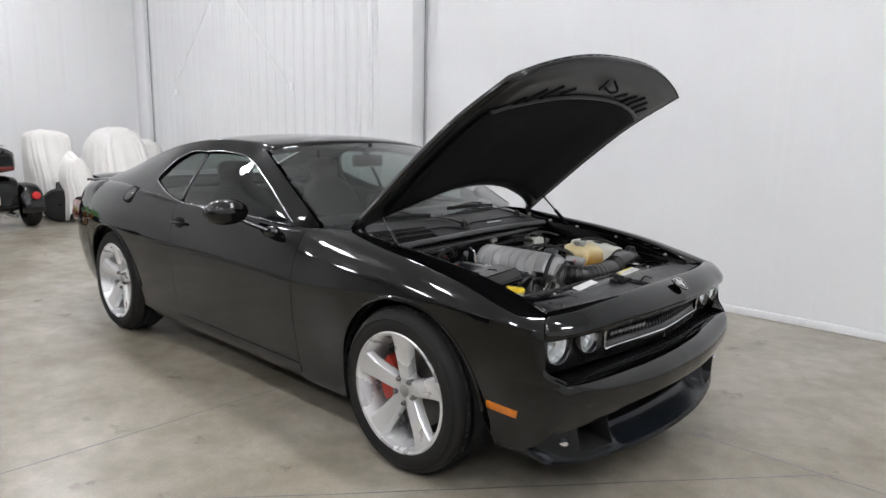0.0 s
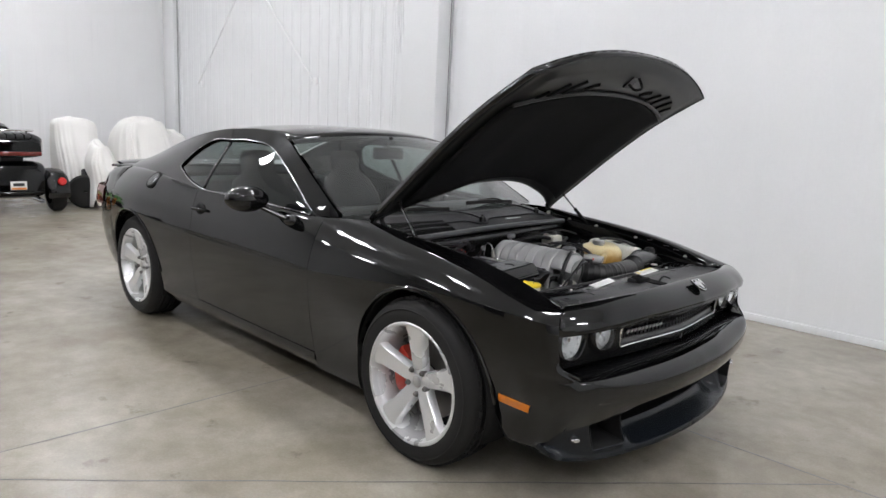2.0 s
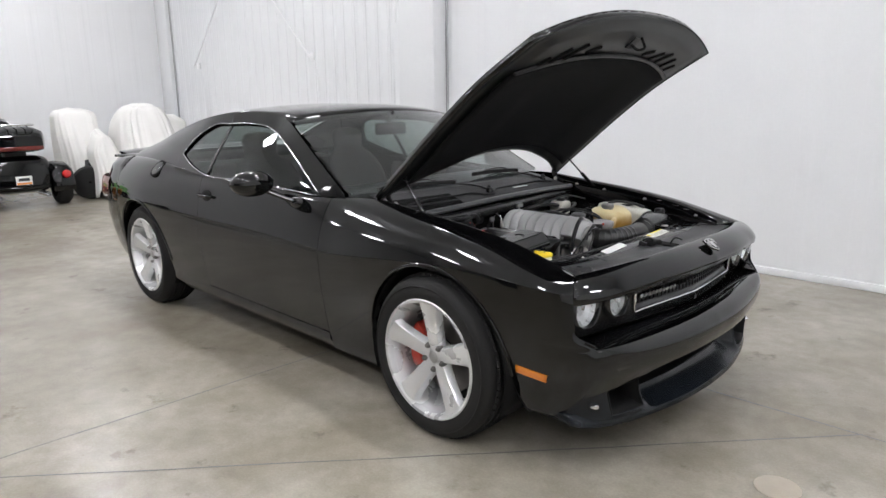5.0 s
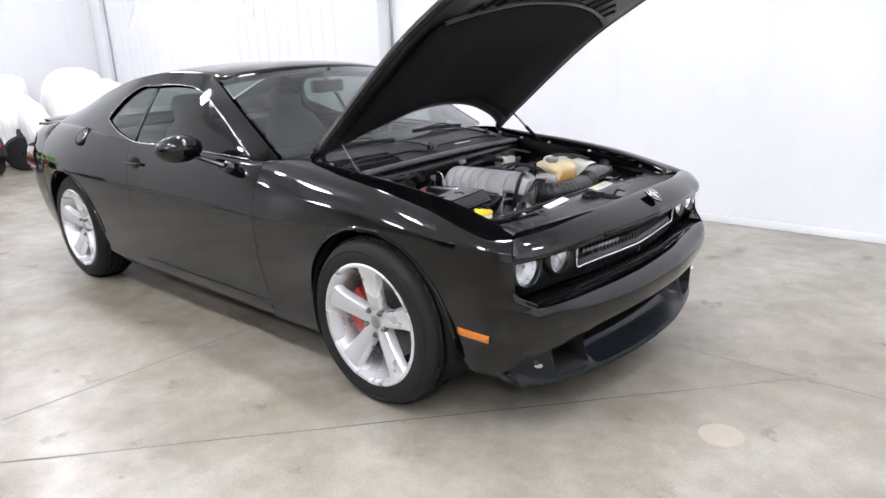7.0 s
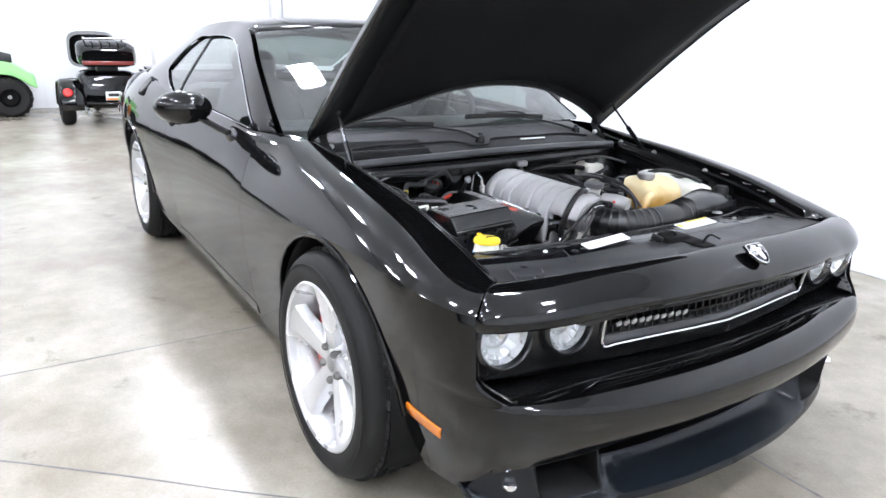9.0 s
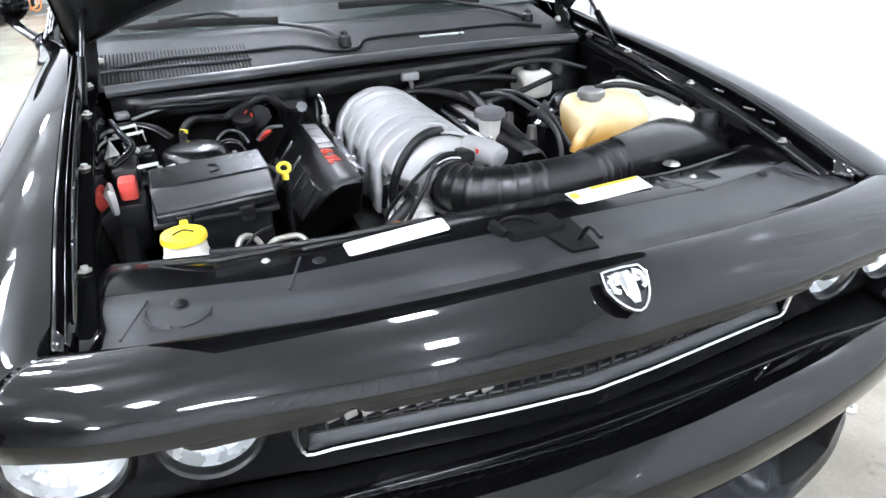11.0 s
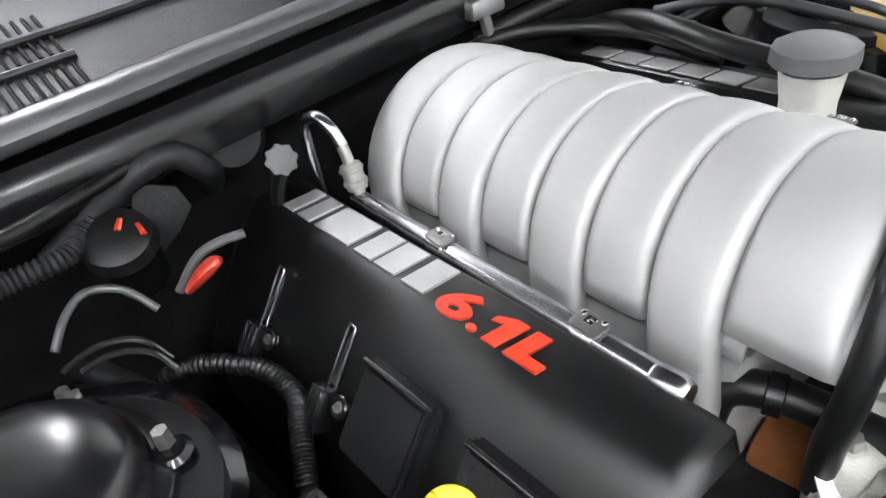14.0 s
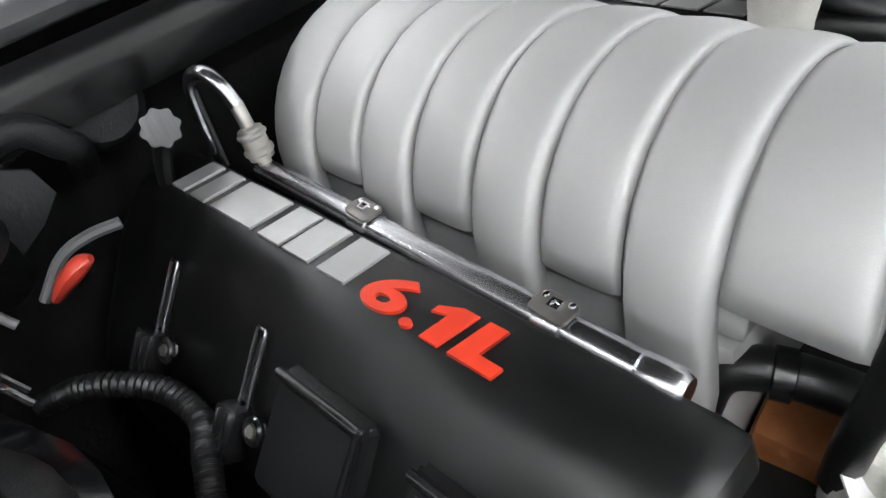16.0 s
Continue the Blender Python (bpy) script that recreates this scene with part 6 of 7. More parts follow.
for sgn in (1, -1):
    off = 0.0 if sgn == 1 else -0.004
    rows = []
    for x, s in ((-0.302, 0.90), (-0.296, 0.985), (-0.288, 1.0), (0.150, 1.0), (0.162, 0.985), (0.168, 0.90)):
        rows.append([(x - (0.55 * (0.7955 - z) if x > 0 else 0.0), sgn * (-0.235 + (y + 0.235) * s) + (0.0 if sgn == 1 else 0.01), 0.70 + (z - 0.70) * (s if z > 0.7 else 1)) for y, z in COV])
    bm = grid(rows, (-0.06, sgn * -0.22, 0.62))
    bm.verts.ensure_lookup_table()
    bm.faces.new([bm.verts[i] for i in range(len(COV))])
    bm.faces.new([bm.verts[len(bm.verts) - 1 - i] for i in range(len(COV))])
    bmesh.ops.recalc_face_normals(bm, faces=bm.faces)
    cover = part("valve_cover", bm, M_COVER, car, "textured black valve cover", 38)
    if sgn == 1:
        slope = lambda x, d, o=0.0: Vector((x, cov_at(d)[0] - 0.77 * o, cov_at(d)[1] + 0.64 * o))
        for x0, x1, d0, d1 in ((-0.066, 0.012, 0.030, 0.105), (0.040, 0.118, 0.030, 0.105)):
            bm = bmesh.new()
            lo = [slope(x0, d0), slope(x1, d0), slope(x1, d1), slope(x0, d1)]
            vs = [bm.verts.new(p) for p in lo] + [bm.verts.new(slope(x, d, 0.014)) for x, d in ((x0 + 0.005, d0 + 0.005), (x1 - 0.005, d0 + 0.005), (x1 - 0.005, d1 - 0.005), (x0 + 0.005, d1 - 0.005))]
            bm.faces.new(vs[4:])
            for i in range(4):
                bm.faces.new((vs[i], vs[(i + 1) % 4], vs[4 + (i + 1) % 4], vs[4 + i]))
            bmesh.ops.recalc_face_normals(bm, faces=bm.faces)
            bmesh.ops.bevel(bm, geom=list(bm.edges), offset=0.0032, segments=2, affect="EDGES")
            part("raised_plate", bm, M_PLATE, cover, "raised smooth plate", 30)
            # extra gloss tube, added so that the plate's edge shows a highlight
            part("plate_edge_glint", tube([slope(x0 + 0.004, d0 + 0.004, 0.0138), slope(x1 - 0.005, d0 + 0.004, 0.0138), slope(x1 - 0.004, d0 + 0.008, 0.0138), slope(x1 - 0.004, d1 - 0.004, 0.0125)], 0.0030, 10, 4), M_GLOSSBLK, cover)
        for x, d0, d1 in ((-0.205, 0.022, 0.072), (-0.096, 0.024, 0.073)):
            # the rib's edge highlight, drawn as a bright steel line
            part("rib_edge_glint", tube([slope(x - 0.0045, d1, 0.004), slope(x - 0.0040, d0 + 0.004, 0.005), slope(x - 0.0015, d0, 0.005), slope(x + 0.0025, d0, 0.005), slope(x + 0.0045, d0 + 0.004, 0.005), slope(x + 0.0040, d1, 0.004)], 0.0013, 8, 4), M_STEEL, cover, "thin bright line for the highlight on a raised rib's edge")
            part("rib_web", box(0.0075, d1 - d0 - 0.006, 0.005, m=Matrix.Translation(slope(x, (d0 + d1) / 2 + 0.002, 0.001)) @ pose(0, 0, 0, 50, 0, 0), bevel=0.0012), M_PLATE, cover)
            boss = part("cover_boss", box(0.021, 0.036, 0.020, m=Matrix.Translation(slope(x - 0.002, d1 + 0.018, 0.006)) @ pose(0, 0, 0, 50, 0, 4), bevel=0.004), M_PLASTIC_GLOSS, cover, "black moulded boss")
            for k in (-0.004, 0.004):
                part("boss_groove", box(0.0022, 0.030, 0.0022, m=Matrix.Translation(slope(x - 0.002 + k, d1 + 0.018, 0.0165)) @ pose(0, 0, 0, 50, 0, 4), bevel=0.0008), M_PLATE, boss)
            part("bolt_eye", tube([slope(x + 0.020 + 0.0068 * math.cos(a), d1 + 0.006 + 0.0068 * math.sin(a), 0.008) for a in steps(0, 2 * math.pi, 14)], 0.0026, 8, 2), M_PLASTIC_GLOSS, boss, "round bolt eye")
            part("cover_bolt", lathe([(0.0, 0.009), (0.0042, 0.009), (0.0048, 0.0)], Matrix.Translation(slope(x + 0.020, d1 + 0.006, 0.002)) @ pose(0, 0, 0, 50, 0, 0), 6), M_ZINC, cover)
        # silver word as plain slanted blocks, then the red size
        y0, y1, zt, lean = -0.2165, -0.1825, 0.7952, 0.003
        for a0, a1 in ((-0.254, -0.237), (-0.228, -0.209), (-0.200, -0.150), (-0.141, -0.118), (-0.114, -0.088), (-0.079, -0.054)):
            q = [(a0, y0), (a1, y0), (a1 + lean, y1), (a0 + lean, y1)]
            part("silver_lettering", slab(q, 0.0022, Matrix.Translation((0, 0, zt)), 0.0004), M_SILVERTXT, cover, "plain silver slanted bar of a brand word", 0)
        one = [(0.30, 0), (0.80, 0), (1.0, 1.0), (0.58, 1.0), (0.06, 0.80), (0.02, 0.60), (0.42, 0.70)]
        part("size_lettering", slab([(0.003 + 0.025 * x, -0.2205 + 0.0275 * y) for x, y in one], 0.0018, Matrix.Translation((0, 0, zt)), 0.0003), M_REDTXT, cover, "", 0)
        for ch, x, w_, h_ in (("6", -0.041, 0.031, 0.0285), (".", -0.006, 0.008, 0.006), ("L", 0.030, 0.029, 0.0275)):
            writing("size_lettering", ch, w_, h_, Matrix.Translation((x, -0.2205, zt + 0.0006)), M_REDTXT, cover, 0.0012, 0.12, 1.0, 0.03 if ch == "6" else 0.075)
    else:
        for i in range(6):
            q = [(-0.25 + 0.04 * i, 0.190), (-0.216 + 0.04 * i, 0.190), (-0.210 + 0.04 * i, 0.217), (-0.244 + 0.04 * i, 0.217)]
            part("silver_lettering", slab(q, 0.002, Matrix.Translation((0, 0, 0.7952)), 0.0004), M_SILVERTXT, cover, "plain silver slanted bar of a brand word", 0)

# fuel rails
for sgn in (-1, 1):
    y = sgn * 0.160 - 0.004
    RZ = 0.790
    y_r, y_f = (y + 0.002, y - 0.009) if sgn < 0 else (y, y)
    rail = part("fuel_rail", tube([(-0.215, y_r, RZ), (-0.10, y - 0.002, RZ), (0.122, y_f, RZ)], 0.0088, 16, 2), M_STEEL, car, "polished steel fuel rail")
    for x in (-0.093, 0.057):
        yc = y_r + (y_f - y_r) * (x + 0.215) / 0.32
        cl = part("rail_clamp", lathe([(0.0089, -0.009), (0.0104, -0.008), (0.0104, 0.008), (0.0089, 0.009)], pose(x, yc, RZ, 0, 90, 0), 20), M_STEEL, rail)
        part("clamp_plate", slab(corner_round(0, 0, 0.024, 0.016, 0.004), 0.0022, pose(x, yc + 0.001, RZ + 0.0092, 4, 0, -6), 0.0006), M_DISC, cl)
        for ex in (-0.008, 0.008):
            part("clamp_rivet", lathe([(0.0, 0.0015), (0.0018, 0.001), (0.0024, 0.0)], pose(x + ex, yc + 0.006, RZ + 0.0114), 10), M_CHROME, cl)
        part("clamp_bolt", lathe([(0.0, 0.0005), (0.0026, 0.0005), (0.0032, 0.003), (0.0044, 0.003), (0.0050, 0.0)], pose(x + 0.001, yc + 0.001, RZ + 0.0112, 4, 0, 45), 4), M_CHROME, cl)
    part("rail_end", lathe([(0.0, 0.006), (0.0074, 0.006), (0.0098, 0.002), (0.0098, -0.016), (0.0089, -0.018)], pose(0.124, y_f, RZ, 0, 90, 0), 18), M_STEEL, rail)
    if sgn > 0:
        continue
    part("rail_fitting", tube([(-0.208, y_r, 0.791), (-0.211, y_r, 0.808), (-0.215, y_r, 0.828), (-0.220, y_r, 0.844)], lambda t: 0.0052 + 0.0042 * (0.2 < t < 0.62) + 0.0018 * (0.3 < t < 0.38) + 0.0018 * (0.5 < t < 0.58), 14, 12), M_ZINC, rail, "ribbed quick-connect fitting")
    part("rail_crossover", tube([(-0.219, y_r, 0.842), (-0.228, y_r - 0.002, 0.857), (-0.243, y_r - 0.005, 0.865), (-0.259, y_r - 0.008, 0.857), (-0.267, y_r - 0.008, 0.835), (-0.270, y_r - 0.006, 0.78)], 0.0058, 10, 6), M_STEEL, rail)
part("round_knob", slab([((0.0132 + 0.0011 * math.cos(8 * a)) * math.cos(a), (0.0132 + 0.0011 * math.cos(8 * a)) * math.sin(a)) for a in steps(0, 2 * math.pi * 47 / 48, 47)], 0.010, look((-0.240, -0.211, 0.844), (0.25, -0.36, 1.06)) @ pose(0, 0, 0, 0, 180, 0), 0.0012), M_GREYP, car, "grey lobed plastic knob", 35)
part("round_knob_post", tube([(-0.240, -0.211, 0.841), (-0.264, -0.215, 0.80), (-0.268, -0.22, 0.74)], 0.007, 8, 4), M_HOSE, car)
part("heater_elbow", tube([(-0.30, -0.40, 0.82), (-0.292, -0.33, 0.858), (-0.288, -0.285, 0.868), (-0.288, -0.262, 0.846), (-0.310, -0.250, 0.828), (-0.345, -0.245, 0.80)], 0.0115, 12, 6), M_COWL, car, "grey heater hose elbow")
part("heater_flange", lathe([(0.0, 0.012), (0.028, 0.010), (0.036, 0.0), (0.036, -0.02)], look((-0.318, -0.222, 0.850), (1, -0.3, 1.2)) @ pose(0, 0, 0, 0, 180, 0), 22), M_COWL, car, "grey heater flange")

# fuse box
FZ = 0.852
lid = part("fuse_box", slab([(0.068, -0.05), (0.068, -0.004), (0.076, 0.003), (0.202, 0.006), (0.226, -0.022), (0.230, -0.030), (0.236, -0.034), (0.236, -0.052)], 0.212, pose(0, -0.366, FZ + 0.003, 93.2, 0, 0), 0.0), M_DOME, car, "glossy black fuse box with a chamfered lid", 25)
lid_mod = lid.modifiers.new("soft_edges", "BEVEL")
lid_mod.width, lid_mod.segments = 0.0035, 2
part("lid_rim", box(0.176, 0.222, 0.010, (0.152, -0.472, FZ - 0.060), 0.003), M_PLASTIC, lid)
part("fuse_box_body", box(0.15, 0.195, 0.12, (0.150, -0.472, FZ - 0.112), 0.012), M_PLASTIC, lid)
for y in (-0.53, -0.42):
    part("lid_latch", box(0.014, 0.03, 0.035, (0.235, y, FZ - 0.062), 0.004), M_PLASTIC_GLOSS, lid)
part("lid_emblem", tube([(0.12, -0.47, FZ + 0.0030), (0.13, -0.455, FZ + 0.0040), (0.16, -0.455, FZ + 0.0045), (0.165, -0.47, FZ + 0.0035)], 0.0016, 6, 3), M_PLASTIC_GLOSS, lid)
for i in range(3):
    part("lid_mark", tube([(0.10, -0.555 + 0.008 * i, FZ - 0.003 + 0.0005 * i), (0.125, -0.55 + 0.008 * i, FZ - 0.002 + 0.0005 * i)], 0.0013, 5, 1), M_PLASTIC_GLOSS, lid)
part("battery_terminal_cover", box(0.045, 0.034, 0.04, (0.093, -0.618, 0.822), 0.008), M_REDCAP, car, "red plastic terminal cover")
mod_ = part("silver_module", box(0.050, 0.042, 0.05, m=pose(0.115, -0.662, 0.812, 0, 6, 8), bevel=0.005), M_CAST, car, "bright metal-cased module")
part("module_label", box(0.030, 0.026, 0.001, m=pose(0.115, -0.662, 0.812, 0, 6, 8) @ pose(0, 0, 0.0258)), M_GREYP, mod_, "", 0)
part("terminal_post", box(0.09, 0.06, 0.10, (0.08, -0.62, 0.75), 0.01), M_PLASTIC, car)
# washer bottle with its yellow cap
cap_m = pose(0.328, -0.536, 0.806)
neck = part("washer_bottle", lathe([(0.0, -0.20), (0.044, -0.20), (0.044, -0.05), (0.036, -0.024), (0.033, 0.0)], cap_m, 28), M_TANKW, car, "milky washer bottle neck")
part("washer_fluid", lathe([(0.0, -0.195), (0.0455, -0.195), (0.0455, -0.052), (0.0385, -0.031), (0.036, -0.028)], cap_m, 28), M_BLUE, neck, "blue washer fluid showing through")
wc = part("washer_cap", lathe([(0.0, 0.012), (0.026, 0.011), (0.036, 0.007), (0.038, 0.001), (0.038, -0.003), (0.034, -0.005)], cap_m, 36), M_YELLOW, neck, "bright yellow washer cap", 40)
part("cap_print", tube([tuple(cap_m @ Vector((0.018, -0.016, 0.0145))), tuple(cap_m @ Vector((0.005, 0.0, 0.015))), tuple(cap_m @ Vector((0.016, 0.017, 0.0145)))], 0.0014, 5, 4), M_PLASTIC, neck)
part("cap_tab", box(0.016, 0.014, 0.012, (0.287, -0.532, 0.812), 0.004), M_YELLOW, neck)
# dipstick
ring = part("dipstick", tube([(0.106 - 0.008 * math.cos(a), -0.326 + 0.0115 * math.sin(a), 0.819 + 0.0075 * math.cos(a)) for a in steps(0, 2 * math.pi, 16)], 0.0044, 10, 2), M_YELLOW, car, "yellow dipstick ring")
part("dipstick_stem", tube([(0.113, -0.326, 0.812), (0.116, -0.326, 0.805), (0.118, -0.326, 0.798)], 0.0068, 10, 3), M_YELLOW, ring)
part("dipstick_tube", tube([(0.118, -0.326, 0.799), (0.125, -0.327, 0.65), (0.12, -0.32, 0.45)], 0.006, 8, 3), M_UNDER, ring)

# strut towers
for sgn in (-1, 1):
    tw = part("strut_tower", lathe([(0.0, 0.0), (0.11, -0.005), (0.15, -0.03), (0.165, -0.10), (0.17, -0.35)], pose(-0.09, sgn * 0.515, 0.795), 32), M_SUPPORT, car, "black strut tower")
    part("tower_dome", lathe([(0.0, 0.0300), (0.030, 0.0296), (0.048, 0.0280), (0.060, 0.0240), (0.068, 0.0165), (0.0725, 0.006), (0.074, -0.004), (0.082, -0.006), (0.085, -0.010), (0.085, -0.03)], pose(-0.075, sgn * 0.484, 0.806), 44), M_DOME, tw, "glossy black flat-topped dome", 60)
    part("dome_collar", lathe([(0.080, -0.013), (0.100, -0.018), (0.106, -0.024), (0.106, -0.05)], pose(-0.075, sgn * 0.484, 0.806), 36), M_PLASTIC, tw)
    for a in (20, 75, 140, 260):
        part("tower_nut", lathe([(0.0, 0.010), (0.0045, 0.010), (0.0055, 0.006), (0.0055, 0.002), (0.010, 0.001), (0.010, 0.0)], pose(-0.085 + 0.105 * math.cos(radians(a)), sgn * (0.50 - 0.098 * math.sin(radians(a))), 0.790), 6), M_DISC, tw)
    part("tower_bracket", box(0.10, 0.05, 0.05, (0.02, sgn * 0.62, 0.825), 0.01), M_PLASTIC, tw)
# polished stud and clip rails beside the dome
stud = part("stud_cap", lathe([(0.0, 0.028), (0.009, 0.0275), (0.0125, 0.024), (0.0135, 0.004), (0.016, 0.0), (0.016, -0.012)], pose(-0.058, -0.403, 0.776, 0, 6, 0), 24), M_SUPPORT, car, "glossy black stud cap")
part("stud_nut", lathe([(0.0, 0.012), (0.005, 0.012), (0.006, 0.0)], pose(-0.060, -0.403, 0.803), 6), M_DISC, stud)
for pts in ([(-0.186, -0.431, 0.798), (-0.181, -0.405, 0.806), (-0.172, -0.380, 0.800), (-0.160, -0.368, 0.78)], [(-0.176, -0.421, 0.797), (-0.168, -0.400, 0.803), (-0.157, -0.379, 0.797), (-0.148, -0.370, 0.78)]):
    part("clip_rail", tube(pts, 0.0024, 8, 6), M_GLOSSBLK, car, "thin glossy black clip")
# bright brackets and folded plates between the dome and the fender
for x, y, z, sx, sy, rz, mt in ((-0.190, -0.645, 0.858, 0.014, 0.105, 4, M_CAST), (-0.155, -0.618, 0.853, 0.012, 0.078, 6, M_CAST), (-0.100, -0.655, 0.846, 0.085, 0.030, 14, M_CAST), (-0.062, -0.590, 0.842, 0.050, 0.024, -28, M_STEEL), (-0.020, -0.640, 0.842, 0.020, 0.060, 6, M_ZINC), (0.043, -0.600, 0.842, 0.012, 0.085, -4, M_CAST), (0.064, -0.545, 0.838, 0.016, 0.040, 20, M_CAST)):
    br_ = part("folded_bracket", box(sx, sy, 0.0035, m=pose(x, y, z, 6, 8, rz), bevel=0.0012), mt, car, "small folded metal bracket")
    part("bracket_flange", box(sx * 0.9, 0.003, 0.022, m=pose(x, y, z, 6, 8, rz) @ pose(0, sy / 2 - 0.002, -0.011), bevel=0.001), mt, br_)
    part("bracket_bolt", lathe([(0.0, 0.007), (0.0042, 0.007), (0.005, 0.001), (0.0075, 0.0)], pose(x, y, z, 6, 8, rz) @ pose(0, -sy * 0.25, 0.0018), 6), M_ZINC, br_)
for x, y, rz in ((-0.118, -0.612, 20), (-0.036, -0.575, -15), (-0.010, -0.61, 10)):
    part("relay_box", box(0.032, 0.026, 0.03, m=pose(x, y, 0.832, 4, 6, rz), bevel=0.004), M_PLASTIC_GLOSS, car, "small black relay")
part("folded_cover", tube([(-0.222, -0.676, 0.852), (-0.212, -0.610, 0.862), (-0.180, -0.560, 0.858), (-0.148, -0.525, 0.838)], 0.012, 10, 6, flat=0.35), M_PLASTIC_GLOSS, car, "flat black cable cover")

# oil filler, brake reservoir and pipes on the driver's side
of = part("oil_filler", lathe([(0.024, -0.09), (0.024, -0.03), (0.028, 0.0)], pose(0.018, 0.180, 0.832), 22), M_CAST, car, "pale cast oil filler neck")
part("oil_cap", lathe([(0.0, 0.018), (0.028, 0.018), (0.036, 0.014), (0.037, 0.0), (0.030, -0.003)], pose(0.018, 0.180, 0.838), 12), M_GREYP, of, "dusty grey ribbed oil cap")
br = part("brake_reservoir", closed_blob([(-0.345, 0.43, 0.51, 0.80, 0.85), (-0.335, 0.42, 0.52, 0.78, 0.858), (-0.26, 0.425, 0.515, 0.78, 0.855), (-0.25, 0.44, 0.50, 0.80, 0.84)], 20), M_TANKW, car, "milky brake fluid reservoir", 50)
part("reservoir_cap", lathe([(0.0, 0.02), (0.022, 0.019), (0.026, 0.0)], pose(-0.30, 0.47, 0.853), 18), M_PLASTIC, br)
part("brake_booster", lathe([(0.0, 0.05), (0.06, 0.045), (0.10, 0.02), (0.11, -0.01), (0.11, -0.04)], pose(-0.33, 0.55, 0.77, 0, 90, 0), 32), M_PLASTIC_GLOSS, car, "black brake booster")
for i, (pts, r, mt) in enumerate((
    ([(-0.20, 0.26, 0.83), (-0.12, 0.285, 0.845), (-0.03, 0.305, 0.835), (0.08, 0.325, 0.80), (0.12, 0.33, 0.70)], 0.0060, M_PANEL),
    ([(-0.18, 0.29, 0.84), (-0.10, 0.315, 0.85), (0.02, 0.335, 0.83), (0.10, 0.36, 0.76)], 0.0048, M_PANEL),
    ([(-0.33, 0.10, 0.83), (-0.28, 0.20, 0.855), (-0.25, 0.30, 0.86), (-0.27, 0.40, 0.84)], 0.011, M_HOSE),
    ([(-0.34, 0.02, 0.80), (-0.31, 0.12, 0.83), (-0.22, 0.22, 0.82), (-0.10, 0.24, 0.80)], 0.010, M_HOSE),
    ([(-0.30, 0.24, 0.80), (-0.20, 0.23, 0.83), (-0.08, 0.22, 0.82), (0.05, 0.23, 0.80), (0.13, 0.24, 0.77)], 0.012, M_HOSE),
    ([(-0.25, 0.52, 0.84), (-0.18, 0.44, 0.85), (-0.16, 0.34, 0.83), (-0.20, 0.26, 0.80)], 0.008, M_HOSE),
    ([(-0.22, 0.60, 0.86), (-0.26, 0.50, 0.885), (-0.28, 0.40, 0.88), (-0.30, 0.30, 0.86)], 0.005, M_PANEL),
)):
    part("engine_pipe" if mt is not M_HOSE else "engine_hose", tube(pts, r, 10, 7), mt, car, "metal coolant pipe" if mt is not M_HOSE else "black rubber hose")
part("rear_connector", box(0.03, 0.05, 0.022, (-0.315, 0.10, 0.872), 0.005), M_ALLOY, car, "silver connector behind the manifold")
part("connector_stem", tube([(-0.315, 0.10, 0.87), (-0.318, 0.11, 0.83), (-0.33, 0.12, 0.76)], 0.007, 8, 4), M_ALLOY, car)
for x, y in ((-0.18, 0.265), (-0.06, 0.262), (0.06, 0.26)):
    part("ignition_coil", box(0.05, 0.04, 0.05, (x, y, 0.765), 0.01), M_PLASTIC, car)
    part("coil_boot", lathe([(0.0, 0.03), (0.010, 0.03), (0.013, 0.0)], pose(x + 0.02, y, 0.79), 12), M_DISC, car)

# passenger side: looms, hoses, clips behind the strut tower
for pts, r, mt, lb in (
    ([(-0.30, -0.60, 0.87), (-0.24, -0.52, 0.885), (-0.24, -0.42, 0.88), (-0.30, -0.30, 0.87)], 0.006, M_HOSE, "thin black cable"),
    ([(-0.225, -0.60, 0.868), (-0.26, -0.53, 0.876), (-0.307, -0.462, 0.87), (-0.33, -0.42, 0.85)], 0.0035, M_ALLOY, "thin bright pipe"),
    ([(-0.235, -0.430, 0.785), (-0.248, -0.412, 0.800), (-0.262, -0.391, 0.803), (-0.250, -0.367, 0.797), (-0.235, -0.352, 0.775)], 0.0034, M_GREYP, "thin grey wire"),
    ([(-0.19, -0.50, 0.80), (-0.200, -0.497, 0.835), (-0.235, -0.470, 0.848), (-0.255, -0.435, 0.842), (-0.262, -0.39, 0.838), (-0.285, -0.366, 0.841), (-0.321, -0.295, 0.846), (-0.34, -0.26, 0.85)], 0.0082, M_COWL, "grey corrugated loom"),
    ([(-0.25, -0.37, 0.70), (-0.212, -0.342, 0.720), (-0.165, -0.312, 0.722), (-0.125, -0.306, 0.715), (-0.098, -0.318, 0.715), (-0.072, -0.332, 0.708), (-0.05, -0.345, 0.69), (-0.02, -0.36, 0.62)], 0.0082, M_HOSE, "corrugated wiring loom"),
    ([(0.03, -0.38, 0.68), (0.0, -0.395, 0.73), (-0.07, -0.375, 0.745), (-0.15, -0.385, 0.75), (-0.24, -0.42, 0.76)], 0.011, M_HOSE, "black rubber hose"),
    ([(0.05, -0.64, 0.85), (-0.02, -0.60, 0.865), (-0.10, -0.62, 0.87), (-0.18, -0.64, 0.88)], 0.007, M_PLASTIC_GLOSS, "black cable guide"),
):
    bm = tube(pts, (lambda t, r=r: r * (1 + 0.13 * math.sin(t * 400))) if "loom" in lb else r, 10, 48 if "loom" in lb else 7)
